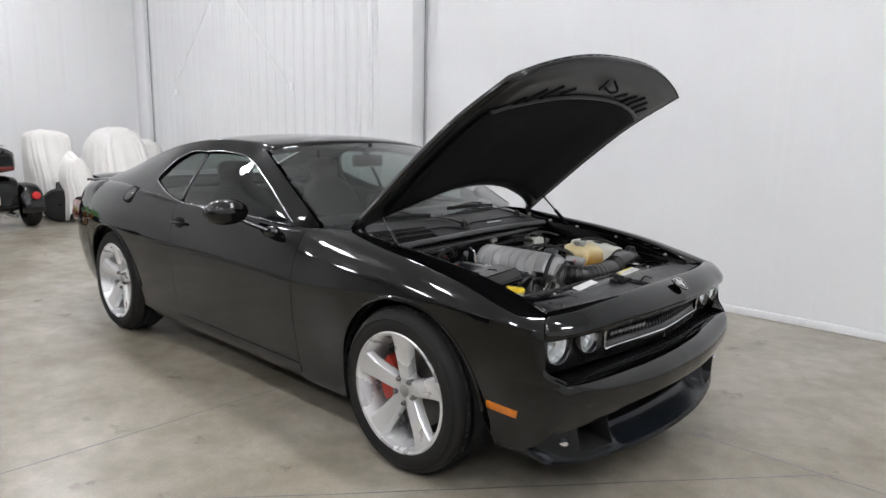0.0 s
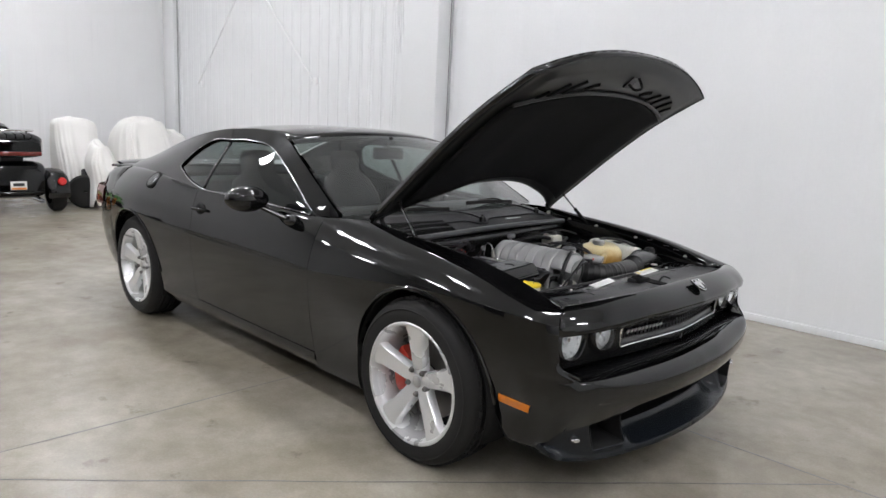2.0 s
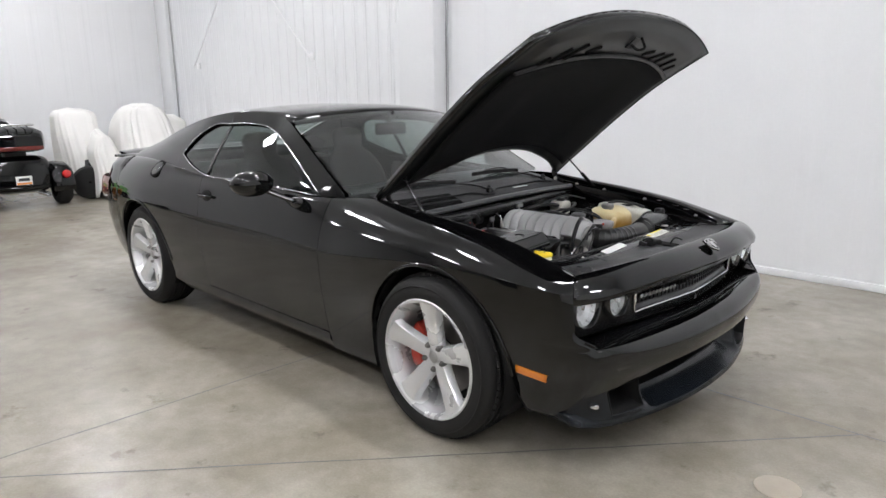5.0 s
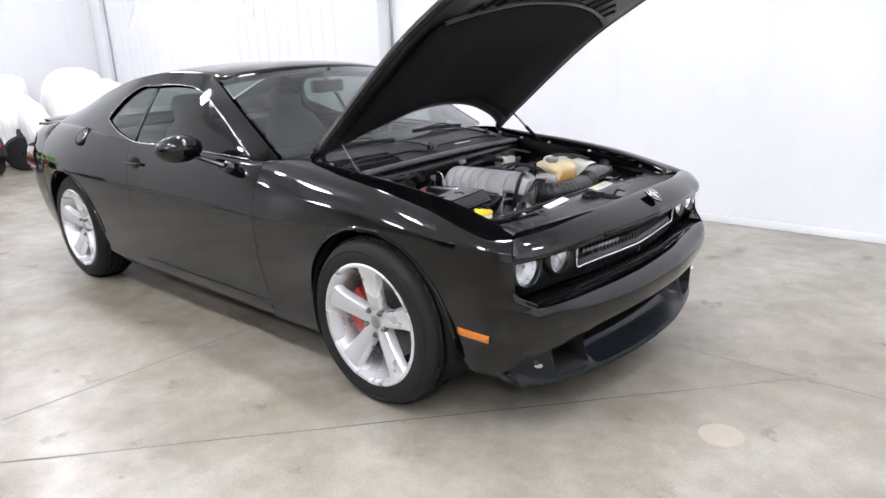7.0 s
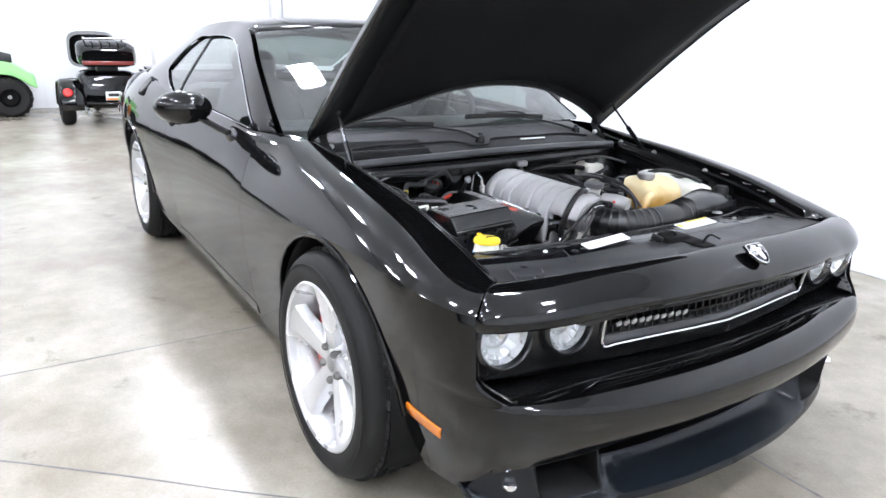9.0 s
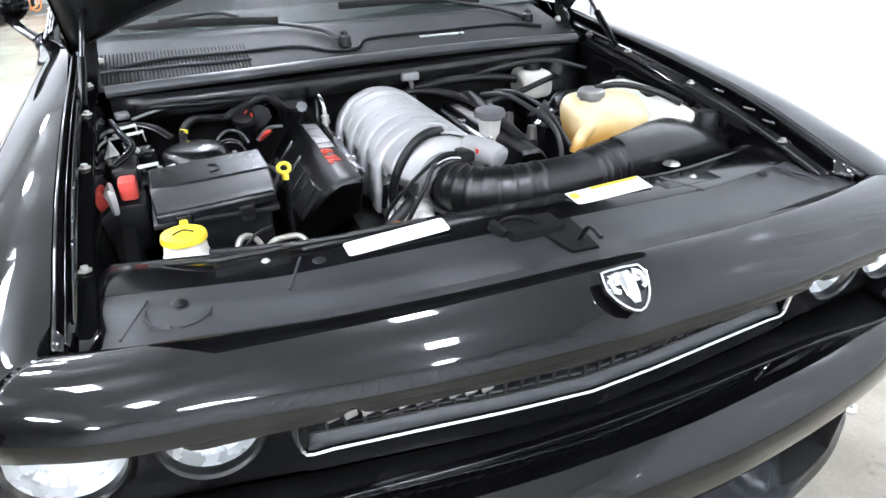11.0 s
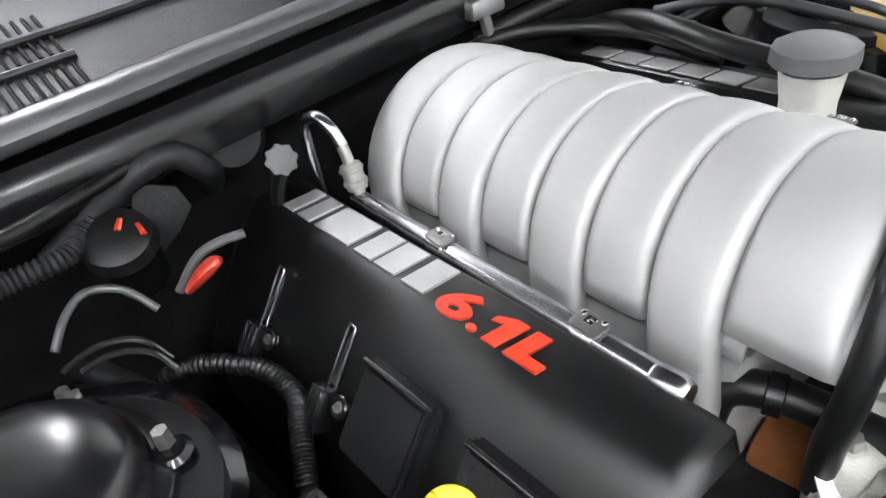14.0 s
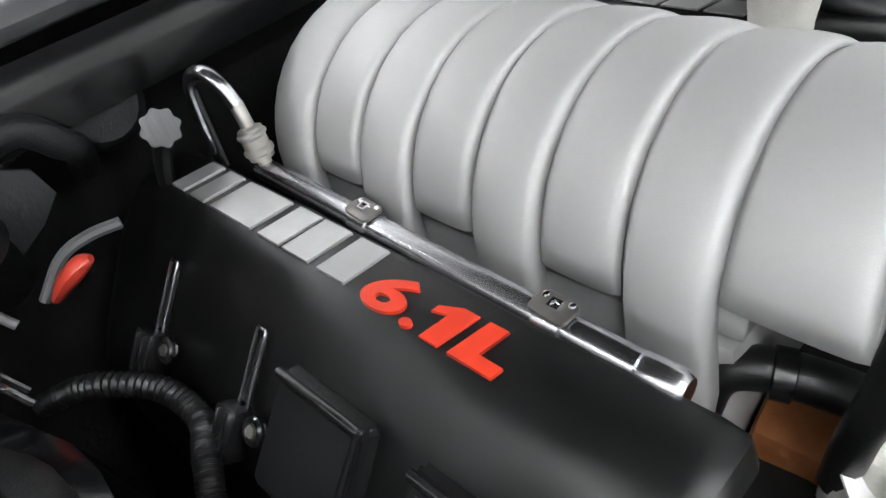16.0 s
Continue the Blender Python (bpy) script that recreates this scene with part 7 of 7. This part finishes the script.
    part("engine_hose" if mt is M_HOSE else "engine_pipe", bm, mt, car, lb)
vac = part("vacuum_pod", lathe([(0.0, 0.010), (0.018, 0.009), (0.027, 0.004), (0.030, -0.008), (0.026, -0.014), (0.023, -0.06)], pose(-0.262, -0.352, 0.832, 8, 26, 0), 26), M_PLASTIC, car, "black vacuum pod")
for a, b in (((-0.266, -0.343, 0.8445), (-0.258, -0.350, 0.8410)), ((-0.256, -0.335, 0.8395), (-0.246, -0.335, 0.8345))):
    part("pod_mark", tube([a, b], 0.0028, 6, 3), M_REDTXT, vac, "red mark")
part("pod_bracket", slab([(-0.321, 0.855), (-0.286, 0.835), (-0.280, 0.812), (-0.298, 0.795), (-0.321, 0.782), (-0.330, 0.815)], 0.004, Matrix(((0, 0, 1, -0.303), (1, 0, 0, 0), (0, 1, 0, 0), (0, 0, 0, 1))), 0.0008), M_SEAT, car, "dark grey bracket plate", 30)
part("red_tag", tube([(-0.236, -0.324, 0.776), (-0.222, -0.313, 0.792), (-0.214, -0.303, 0.801), (-0.210, -0.297, 0.803)], lambda t: 0.0035 + 0.0065 * math.sin(math.pi * min(1.0, t * 0.9 + 0.08)), 10, 6, flat=0.7), M_RED, car, "red plastic tag on a cable")
part("tag_cable", tube([(-0.243, -0.330, 0.775), (-0.236, -0.308, 0.800), (-0.228, -0.288, 0.808), (-0.222, -0.268, 0.808)], 0.0042, 8, 6), M_GREYP, car, "grey cable")
part("yellow_tape", tube([(-0.199, -0.4975, 0.829), (-0.2015, -0.495, 0.8365)], 0.0095, 12, 1), M_YELLOW, car, "yellow tape round a hose")
part("clear_connector", box(0.022, 0.03, 0.016, m=pose(-0.255, -0.62, 0.872, 0, 5, 12), bevel=0.004), M_ALLOY, car, "pale connector block")
part("wire_tag", box(0.016, 0.012, 0.005, m=pose(0.028, -0.384, 0.780, 12, 10, 25), bevel=0.002), M_RUST, car, "orange wire tag")

# front of the engine: alternator, water neck, belt, pipes
alt = part("alternator", lathe([(0.0, 0.06), (0.05, 0.058), (0.062, 0.045), (0.066, 0.0), (0.062, -0.05), (0.03, -0.06)], pose(0.27, 0.13, 0.66, 0, 90, 0), 26), M_ALLOY, car, "cast aluminium alternator")
for a in range(0, 360, 30):
    part("alternator_fin", box(0.05, 0.006, 0.014, m=pose(0.27, 0.13, 0.66, a, 0, 0) @ pose(0, 0, 0.066), bevel=0.002), M_ALLOY, alt)
part("thermostat_housing", tube([(0.225, -0.085, 0.66), (0.245, -0.09, 0.695), (0.270, -0.09, 0.695), (0.30, -0.09, 0.66)], 0.026, 14, 6), M_ALLOY, car, "dull cast thermostat housing")
part("housing_bracket", box(0.018, 0.022, 0.10, m=pose(0.215, -0.122, 0.695, 0, 8, 0), bevel=0.004), M_PIPE, car)
outlet = part("water_outlet", closed_blob([(0.178, -0.118, -0.060, 0.672, 0.728), (0.186, -0.126, -0.050, 0.66, 0.742), (0.215, -0.128, -0.046, 0.655, 0.746), (0.242, -0.120, -0.052, 0.66, 0.738), (0.252, -0.108, -0.062, 0.675, 0.725)], 22, 0.55), M_CAST, car, "pale cast aluminium water outlet", 50)
part("outlet_neck", tube([(0.238, -0.085, 0.712), (0.262, -0.080, 0.716), (0.285, -0.072, 0.708)], 0.021, 16, 5), M_CAST, outlet)
for dx, dy in ((-0.018, -0.022), (0.02, -0.024), (0.012, 0.024)):
    part("outlet_bolt", lathe([(0.0, 0.007), (0.006, 0.007), (0.0072, 0.0), (0.010, -0.001)], pose(0.213 + dx, -0.087 + dy, 0.744), 6), M_ZINC, outlet)
for pts, r in (([(0.232, 0.010, 0.838), (0.238, -0.030, 0.842), (0.246, -0.072, 0.822), (0.240, -0.112, 0.785), (0.222, -0.142, 0.74), (0.20, -0.155, 0.69)], 0.0042),
               ([(0.262, -0.060, 0.835), (0.278, -0.085, 0.80), (0.280, -0.118, 0.745), (0.268, -0.135, 0.70)], 0.005)):
    part("sensor_wire", tube(pts, r, 8, 7), M_HOSE, car, "thin black sensor wire")
part("rusty_bracket", box(0.075, 0.040, 0.04, m=pose(0.170, -0.082, 0.672, 4, 6, 6), bevel=0.006), M_RUST, car, "orange rusty bracket")
part("rusty_bolt", lathe([(0.0, 0.012), (0.008, 0.012), (0.010, 0.0)], pose(0.262, -0.140, 0.715), 6), M_RUST, car)
part("coolant_hose", tube([(0.112, -0.125, 0.700), (0.117, -0.116, 0.735), (0.132, -0.106, 0.744), (0.160, -0.096, 0.742), (0.196, -0.090, 0.738), (0.222, -0.098, 0.745), (0.236, -0.120, 0.735), (0.25, -0.16, 0.70), (0.31, -0.20, 0.65)], 0.0125, 14, 7), M_HOSE, car, "black coolant hose with faint print")
part("hose_clamp", lathe([(0.0128, -0.006), (0.0146, -0.005), (0.0146, 0.005), (0.0128, 0.006)], look((0.146, -0.101, 0.7432), (0.166, -0.094, 0.742)), 20), M_PLASTIC_GLOSS, car, "black hose clamp")
part("barcode_tag", box(0.002, 0.03, 0.045, m=pose(0.206, -0.125, 0.715, 0, -45, -35)), M_WHITE, car, "white tag on the hose", 0)
for pts in ([(0.325, -0.455, 0.60), (0.31, -0.458, 0.70), (0.285, -0.450, 0.752), (0.270, -0.430, 0.760), (0.275, -0.408, 0.735), (0.300, -0.40, 0.66), (0.31, -0.40, 0.60)],
            [(0.330, -0.415, 0.62), (0.318, -0.412, 0.71), (0.298, -0.395, 0.748), (0.288, -0.365, 0.752), (0.290, -0.340, 0.750), (0.308, -0.328, 0.738), (0.325, -0.332, 0.722), (0.322, -0.365, 0.716), (0.318, -0.395, 0.712)]):
    part("refrigerant_pipe", tube(pts, 0.0058, 10, 7), M_PIPE, car, "bent pale metal refrigerant pipe")
part("pipe_block", box(0.04, 0.06, 0.05, (0.325, -0.40, 0.680), 0.010), M_PIPE, car)
part("pipe_nut", lathe([(0.0, 0.03), (0.010, 0.03), (0.012, 0.0), (0.012, -0.02)], pose(0.322, -0.453, 0.685), 6), M_TANKW, car, "pale pipe fitting")
part("pipe_clip", tube([(0.300, -0.46, 0.725), (0.285, -0.42, 0.765), (0.28, -0.385, 0.775)], 0.003, 6, 3), M_PLASTIC, car)
part("fan_blade_hub", lathe([(0.0, 0.03), (0.06, 0.028), (0.08, 0.0), (0.08, -0.03)], pose(0.37, 0.0, 0.55, 0, 90, 0), 26), M_PLASTIC, car)
part("belt", tube([(0.24, 0.10 * math.cos(a) - 0.02, 0.56 + 0.12 * math.sin(a)) for a in steps(0, 2 * math.pi, 18)], 0.010, 6, 2, flat=2.0), M_RUBBER, car)
for pts in ([(0.26, -0.02, 0.74), (0.30, -0.06, 0.72), (0.33, -0.12, 0.69), (0.38, -0.16, 0.66)],):
    part("wiring_loom", tube(pts, lambda t: 0.0065 * (1 + 0.12 * math.sin(t * 220)), 8, 48), M_HOSE, car, "corrugated black wiring loom")


# ---- things at the back of the hall ----
def sheet(name, label, keys, x0, depth, seed, folds=9):
    """A dust sheet thrown over hidden things; keys (height, y from, y to) give its outline, folds hang to a ragged hem."""
    t = thing(name, label, "dust sheet", "covered things at the back")
    hs = [k[0] for k in keys]
    n, m, rows = 120, 30, []
    for k in range(m + 1):
        s = k / m
        top = hs[0]
        row = []
        for i in range(n):
            a = 2 * math.pi * i / n
            ca, sa = math.cos(a), math.sin(a)
            lump = noise.noise(Vector((ca * 1.5, sa * 1.5, seed)))
            hem = 0.05 + 0.30 * max(0.0, noise.noise(Vector((ca * 2.1, sa * 2.1, seed + 9)))) + 0.06 * lump
            if s < 0.3:
                q, z = (s / 0.3) ** 0.75, top
            else:
                q, z = 1.0, top + (hem - top) * ((s - 0.3) / 0.7)
            lo = float(np.interp(-z, [-h for h in hs], [k_[1] for k_ in keys]))
            hi = float(np.interp(-z, [-h for h in hs], [k_[2] for k_ in keys]))
            down = max(0.0, (top - z) / top)
            f = abs(math.sin(folds * a / 2 + 2.2 * lump + seed + 0.5 * down)) ** 0.7 - 0.55
            g = math.sin(folds * 2.7 * a + 4 * lump + 1.5 * down)
            w = 1 + (0.16 * f + 0.03 * g) * down ** 0.6
            y = (lo + hi) / 2 + (hi - lo) / 2 * q * w * math.copysign(abs(ca) ** 0.62, ca)
            x = x0 + depth / 2 * (0.55 + 0.45 * min(1.0, down * 2)) * q * w * math.copysign(abs(sa) ** 0.62, sa)
            z += (0.10 * noise.noise(Vector((x * 2.4, y * 2.4, seed))) + 0.03 * noise.noise(Vector((x * 7, y * 7, seed)))) * (1 - 0.6 * down) - 0.035 * q ** 6 * (down < 0.02)
            row.append((x, y, max(0.012, z)))
        rows.append(row)
    part("cloth", grid(rows, (x0, (keys[-1][1] + keys[-1][2]) / 2, 0.3), closed=True), M_SHEET, t, "", 75, 0.006)
    return t


sheet("covered_machine", "white dust sheet over a tall upright machine", [(1.30, 0.56, 1.06), (1.22, 0.51, 1.12), (0.9, 0.51, 1.13), (0.55, 0.54, 1.14), (0.0, 0.58, 1.16)], -9.75, 0.8, 1.3, 9)
sheet("covered_cycle", "white dust sheet over a wide motorcycle", [(1.36, 1.66, 2.04), (1.28, 1.54, 2.16), (1.1, 1.46, 2.25), (0.8, 1.42, 2.30), (0.0, 1.38, 2.36)], -9.8, 1.3, 4.1, 13)
sheet("covered_box", "white dust sheet over a low box", [(1.00, 0.86, 0.96), (0.90, 0.80, 1.03), (0.70, 0.74, 1.10), (0.35, 0.76, 1.17), (0.0, 0.74, 1.22)], -8.95, 0.6, 7.7, 7)
sheet("covered_chair", "white dust sheet over a low seat by the wall", [(1.17, 2.42, 2.60), (1.08, 2.30, 2.72), (0.6, 2.24, 2.78), (0.0, 2.20, 2.80)], -10.1, 0.7, 2.2, 8)
under = thing("hidden_cycle", "dark motorcycle wheel and frame showing below a dust sheet", "motorcycle")
part("wheel", lathe([(0.02, -0.05), (0.15, -0.06), (0.22, -0.055), (0.25, 0.0), (0.22, 0.055), (0.15, 0.06), (0.02, 0.05)], pose(-8.98, 0.70, 0.25, 90, 0, 70), 28), M_RUBBER, under)
part("frame", tube([(-8.98, 0.70, 0.25), (-9.05, 0.72, 0.42), (-9.15, 0.76, 0.55)], 0.05, 10), M_PLASTIC_GLOSS, under)


def trike():
    """The rear of a touring trike: trunk, tour pack, fenders, wheels, plate and lamps."""
    t = thing("trike", "black three-wheeled touring motorcycle with a red-trimmed trunk", "motorcycle")
    body = closed_blob([(-0.55, -0.30, 0.30, 0.35, 0.75), (-0.40, -0.42, 0.42, 0.26, 0.80), (0.0, -0.44, 0.44, 0.24, 0.80), (0.10, -0.42, 0.42, 0.25, 0.76), (0.15, -0.38, 0.38, 0.28, 0.70)], 28, 0.4)
    part("trunk", body, M_PAINT, t, "glossy black trunk")
    pack = closed_blob([(-0.35, -0.30, 0.30, 0.90, 1.16), (-0.25, -0.39, 0.39, 0.86, 1.24), (0.05, -0.40, 0.40, 0.85, 1.20), (0.16, -0.35, 0.35, 0.87, 1.10)], 24, 0.4)
    tp = part("tour_pack", pack, M_PAINT, t, "black top box")
    part("red_trim", box(0.06, 0.72, 0.07, (0.14, 0, 0.92), 0.02), M_TAIL, tp, "red reflector strip")
    part("rack_rail", tube([(-0.25, -0.26, 1.22), (-0.20, -0.27, 1.27), (0.06, -0.27, 1.26), (0.09, 0.0, 1.27), (0.06, 0.27, 1.26), (-0.20, 0.27, 1.27), (-0.25, 0.26, 1.22)], 0.012, 8), M_CHROME, tp, "chrome luggage rail")
    for y in (-0.18, -0.06, 0.06, 0.18):
        part("rack_slat", tube([(-0.22, y, 1.265), (0.08, y, 1.26)], 0.010, 8, 1), M_CHROME, tp, "chrome rack slat")
    part("support", box(0.20, 0.30, 0.16, (-0.1, 0, 0.84), 0.03), M_PLASTIC, t)
    for sgn in (-1, 1):
        w = part("wheel", lathe([(0.0, 0.05), (0.10, 0.05), (0.17, 0.09), (0.20, 0.10), (0.27, 0.09), (0.30, 0.05), (0.30, -0.05), (0.27, -0.09), (0.18, -0.10)], pose(-0.10, sgn * 0.60, 0.30, -sgn * 90, 0, 0), 32), M_RUBBER, t, "fat black tyre")
        rows = [[(-0.10 + 0.36 * math.cos(a), sgn * y, 0.30 + 0.36 * math.sin(a) * k) for y, k in ((0.40, 1.05), (0.52, 1.08), (0.66, 1.04), (0.71, 0.94))] for a in steps(-0.15, math.pi + 0.1, 16)]
        fe = part("fender", grid(rows, (-0.1, sgn * 0.55, 0.2)), M_PAINT, t, "rounded black fender", 50, 0.02)
        part("tail_lamp", lathe([(0.0, 0.03), (0.05, 0.025), (0.065, 0.0)], pose(0.235, sgn * 0.60, 0.50, 0, 78, 0), 20), make("lit_red_lens", (0.5, 0.02, 0.02), (0.6, 0.03, 0.03), 10, 0.2), fe, "round red tail lamp")
        part("exhaust", lathe([(0.03, 0.0), (0.042, 0.0), (0.042, -0.4)], pose(0.16, sgn * 0.33, 0.20, 0, 90, 0), 16), M_STEEL, t, "chrome exhaust tip")
    pl = part("plate", box(0.01, 0.22, 0.13, (0.165, 0.02, 0.44), 0.004), M_WHITE, t, "white and orange number plate without characters")
    part("plate_band", box(0.004, 0.20, 0.03, (0.172, 0.02, 0.395), 0.001), M_ORANGE, pl)
    part("plate_bars", box(0.004, 0.15, 0.045, (0.172, 0.02, 0.455), 0.001), M_PANEL, pl, "plain bar in place of characters")
    part("bumper_bar", tube([(0.17, -0.36, 0.34), (0.20, 0.0, 0.33), (0.17, 0.36, 0.34)], 0.018, 10), M_PAINT, t, "black lower bar")
    part("seat", box(0.5, 0.36, 0.12, (-0.75, 0, 0.80), 0.05), M_SEAT, t)
    part("fairing", closed_blob([(-1.75, -0.15, 0.15, 0.9, 1.25), (-1.6, -0.38, 0.38, 0.75, 1.35), (-1.4, -0.36, 0.36, 0.8, 1.3)], 20, 0.5), M_PAINT, t)
    part("front_wheel", lathe([(0.20, -0.06), (0.27, -0.055), (0.31, 0.0), (0.27, 0.055), (0.20, 0.06)], pose(-1.75, 0, 0.31, 90, 0, 0), 28), M_RUBBER, t)
    part("fork", tube([(-1.5, 0, 1.0), (-1.75, 0, 0.31)], 0.05, 10, 1), M_STEEL, t)
    part("engine", box(0.5, 0.4, 0.4, (-1.15, 0, 0.45), 0.08), M_ALLOY, t)
    part("frame_tube", tube([(-1.5, 0, 0.9), (-1.1, 0, 0.75), (-0.5, 0, 0.55)], 0.06, 10), M_PLASTIC, t)
    return t


trike().matrix_basis = pose(-8.78, -0.27, 0.0) @ Matrix.Diagonal((0.94, 0.90, 0.90, 1))


def quad_bike():
    """A green quad bike seen from its side: four knobbly tyres, racks of plastic, seat and bars."""
    t = thing("quad_bike", "green and black quad bike with knobbly tyres", "quad bike")
    for x in (-0.60, 0.58):
        for y in (-0.38, 0.38):
            w = part("wheel", lathe([(0.0, 0.06), (0.11, 0.06), (0.14, 0.10), (0.23, 0.115), (0.265, 0.08), (0.27, 0.0), (0.265, -0.08), (0.23, -0.115), (0.13, -0.11)], pose(x, y, 0.275, 90, 0, 0), 30), M_RUBBER, t, "black knobbly tyre")
            lug = bmesh.new()
            for i in range(18):
                for o in (-0.05, 0.05):
                    box(0.05, 0.045, 0.03, m=pose(x, y, 0.275) @ pose(0, 0, 0, 0, 20 * i + 100 * o, 0) @ pose(0, o, 0.272), bm=lug)
            tagged(part("tread_lug", lug, M_RUBBER, w, "", 0), "", "", "", "stuff")
    for x0, x1, s in ((0.25, 0.95, 1), (-0.25, -0.95, -1)):
        rows = [[(x0 + (x1 - x0) * u, y, 0.68 + 0.10 * math.sin(math.pi * min(1, u * 1.1)) - 0.16 * (abs(y) / 0.5) ** 3 - 0.10 * u ** 3) for y in steps(-0.50, 0.50, 12)] for u in steps(0, 1, 10)]
        part("fender", grid(rows, (0, 0, 0.2)), M_GREEN, t, "faded green plastic fender", 50, 0.015)
    part("tank_cover", closed_blob([(-0.10, -0.10, 0.10, 0.70, 0.86), (0.05, -0.18, 0.18, 0.60, 0.98), (0.30, -0.20, 0.20, 0.60, 1.0), (0.48, -0.10, 0.10, 0.66, 0.90)], 20, 0.6), M_GREEN, t, "green tank cover")
    part("nose", closed_blob([(0.45, -0.22, 0.22, 0.75, 0.98), (0.65, -0.24, 0.24, 0.72, 0.95), (0.85, -0.14, 0.14, 0.74, 0.86)], 18, 0.6), M_GREEN, t)
    part("seat", closed_blob([(-0.70, -0.14, 0.14, 0.74, 0.86), (-0.55, -0.17, 0.17, 0.70, 0.90), (-0.15, -0.15, 0.15, 0.68, 0.88), (0.0, -0.10, 0.10, 0.70, 0.86)], 18, 0.6), M_SEAT, t, "black seat")
    part("handlebar", tube([(0.10, -0.40, 1.08), (0.22, -0.22, 1.10), (0.30, 0.0, 1.04), (0.22, 0.22, 1.10), (0.10, 0.40, 1.08)], 0.016, 10), M_PLASTIC, t)
    part("engine", box(0.55, 0.36, 0.34, (0.0, 0, 0.46), 0.06), M_UNDER, t)
    for x in (-0.60, 0.58):
        part("axle", tube([(x, -0.36, 0.275), (x, 0.36, 0.275)], 0.03, 10, 1), M_STEEL, t)
        part("frame_tube", tube([(x, 0.0, 0.28), (x * 0.5, 0.0, 0.50), (0.0, 0.0, 0.46)], 0.03, 8), M_PLASTIC, t)
    part("step", box(0.45, 0.86, 0.03, (0.0, 0, 0.30), 0.01), M_PLASTIC, t)
    return t


quad_bike().matrix_basis = pose(-10.25, -2.05, 0.0, 0, 0, -88)

cart = thing("hose_cart", "small black cart with a five-spoke wheel and a hanging orange cord", "cart")
part("base", box(0.30, 0.34, 0.05, (0, 0, 0.10), 0.02), M_PLASTIC, cart)
for y in (-0.20, 0.20):
    w = part("wheel", lathe([(0.13, 0.025), (0.165, 0.025), (0.18, 0.0), (0.165, -0.025), (0.13, -0.025)], pose(0.05, y, 0.18, 90, 0, 0), 30), M_RUBBER, cart)
    for i in range(5):
        part("wheel_spoke", box(0.13, 0.02, 0.035, m=pose(0.05, y, 0.18) @ pose(0, 0, 0, 0, 72 * i, 0) @ pose(0.07, 0, 0), bevel=0.006), M_RIM, w, "pale spoke")
    part("wheel_hub", lathe([(0.0, 0.03), (0.035, 0.03), (0.035, -0.03)], pose(0.05, y, 0.18, 90, 0, 0), 16), M_RIM, w)
part("handle", tube([(-0.1, -0.15, 0.10), (-0.14, -0.15, 0.70), (-0.14, 0.15, 0.70), (-0.1, 0.15, 0.10)], 0.014, 8, 3), M_PLASTIC, cart)
cart.matrix_basis = pose(-9.75, -2.20, 0.0, 0, 0, 84)
cord = thing("extension_cord", "orange extension cord looped over a cart handle", "cord")
rnd = random.Random(5)
for i in range(5):
    o, w_, d = rnd.uniform(-0.05, 0.05), rnd.uniform(0.10, 0.22), rnd.uniform(0.35, 0.62)
    part("cord_loop", tube([(0.0, o, 0.72), (0.03, o + w_, 0.60), (0.05, o + w_ * 1.3, 0.72 - d), (0.04, o + 0.10, 0.70 - d), (0.05, o - 0.05, 0.62), (0.0, o, 0.71)], 0.011, 8, 8), M_ORANGE, cord)
cord.matrix_basis = pose(-9.78, -2.15, 0.0)
roll = thing("rolled_mat", "dark rolled rubber mat lying along the floor", "rolled mat")
part("roll", tube([(-10.2, -2.75, 0.09), (-10.25, -3.3, 0.10), (-10.3, -4.2, 0.095), (-10.3, -5.4, 0.10)], lambda t: 0.085 + 0.02 * math.sin(t * 40), 14, 10), M_UNDER, roll)

# cross bracing and a loose cord by the wall
for i, (a, b) in enumerate((((-9.6, 2.84, 5.3), (-6.2, 2.84, 2.0)), ((-9.6, 2.80, 2.0), (-6.2, 2.80, 5.3)))):
    br_ = thing("wall_brace", "thin white cross-brace rod in front of the wall", "brace", "cross bracing")
    part("rod", tube([a, b], 0.011, 8, 1), M_WALLG, br_)
    part("turnbuckle", tube([tuple(p + (q - p) * 0.47 for p, q in zip(a, b)), tuple(p + (q - p) * 0.52 for p, q in zip(a, b))], 0.018, 8, 1), M_WALLG, br_)
    for e in (a, b):
        part("anchor_plate", box(0.10, 0.02, 0.10, (e[0], WALL_Y - 0.02, e[2]), 0.004), M_WALLG, br_)
wire = thing("hanging_cord", "thin pale cord hanging down the wall beside the column", "cord")
part("strand", tube([(-4.30, 2.80, 5.61), (-4.31, 2.79, 3.6), (-4.30, 2.78, 2.75), (-4.26, 2.79, 2.15), (-4.28, 2.79, 1.75), (-4.23, 2.80, 1.55)], 0.008, 6, 8), M_WALLG, wire)
part("strand", tube([(-4.36, 2.80, 5.61), (-4.37, 2.79, 3.2), (-4.34, 2.79, 2.6), (-4.35, 2.80, 2.3)], 0.006, 6, 8), M_WALLG, wire)
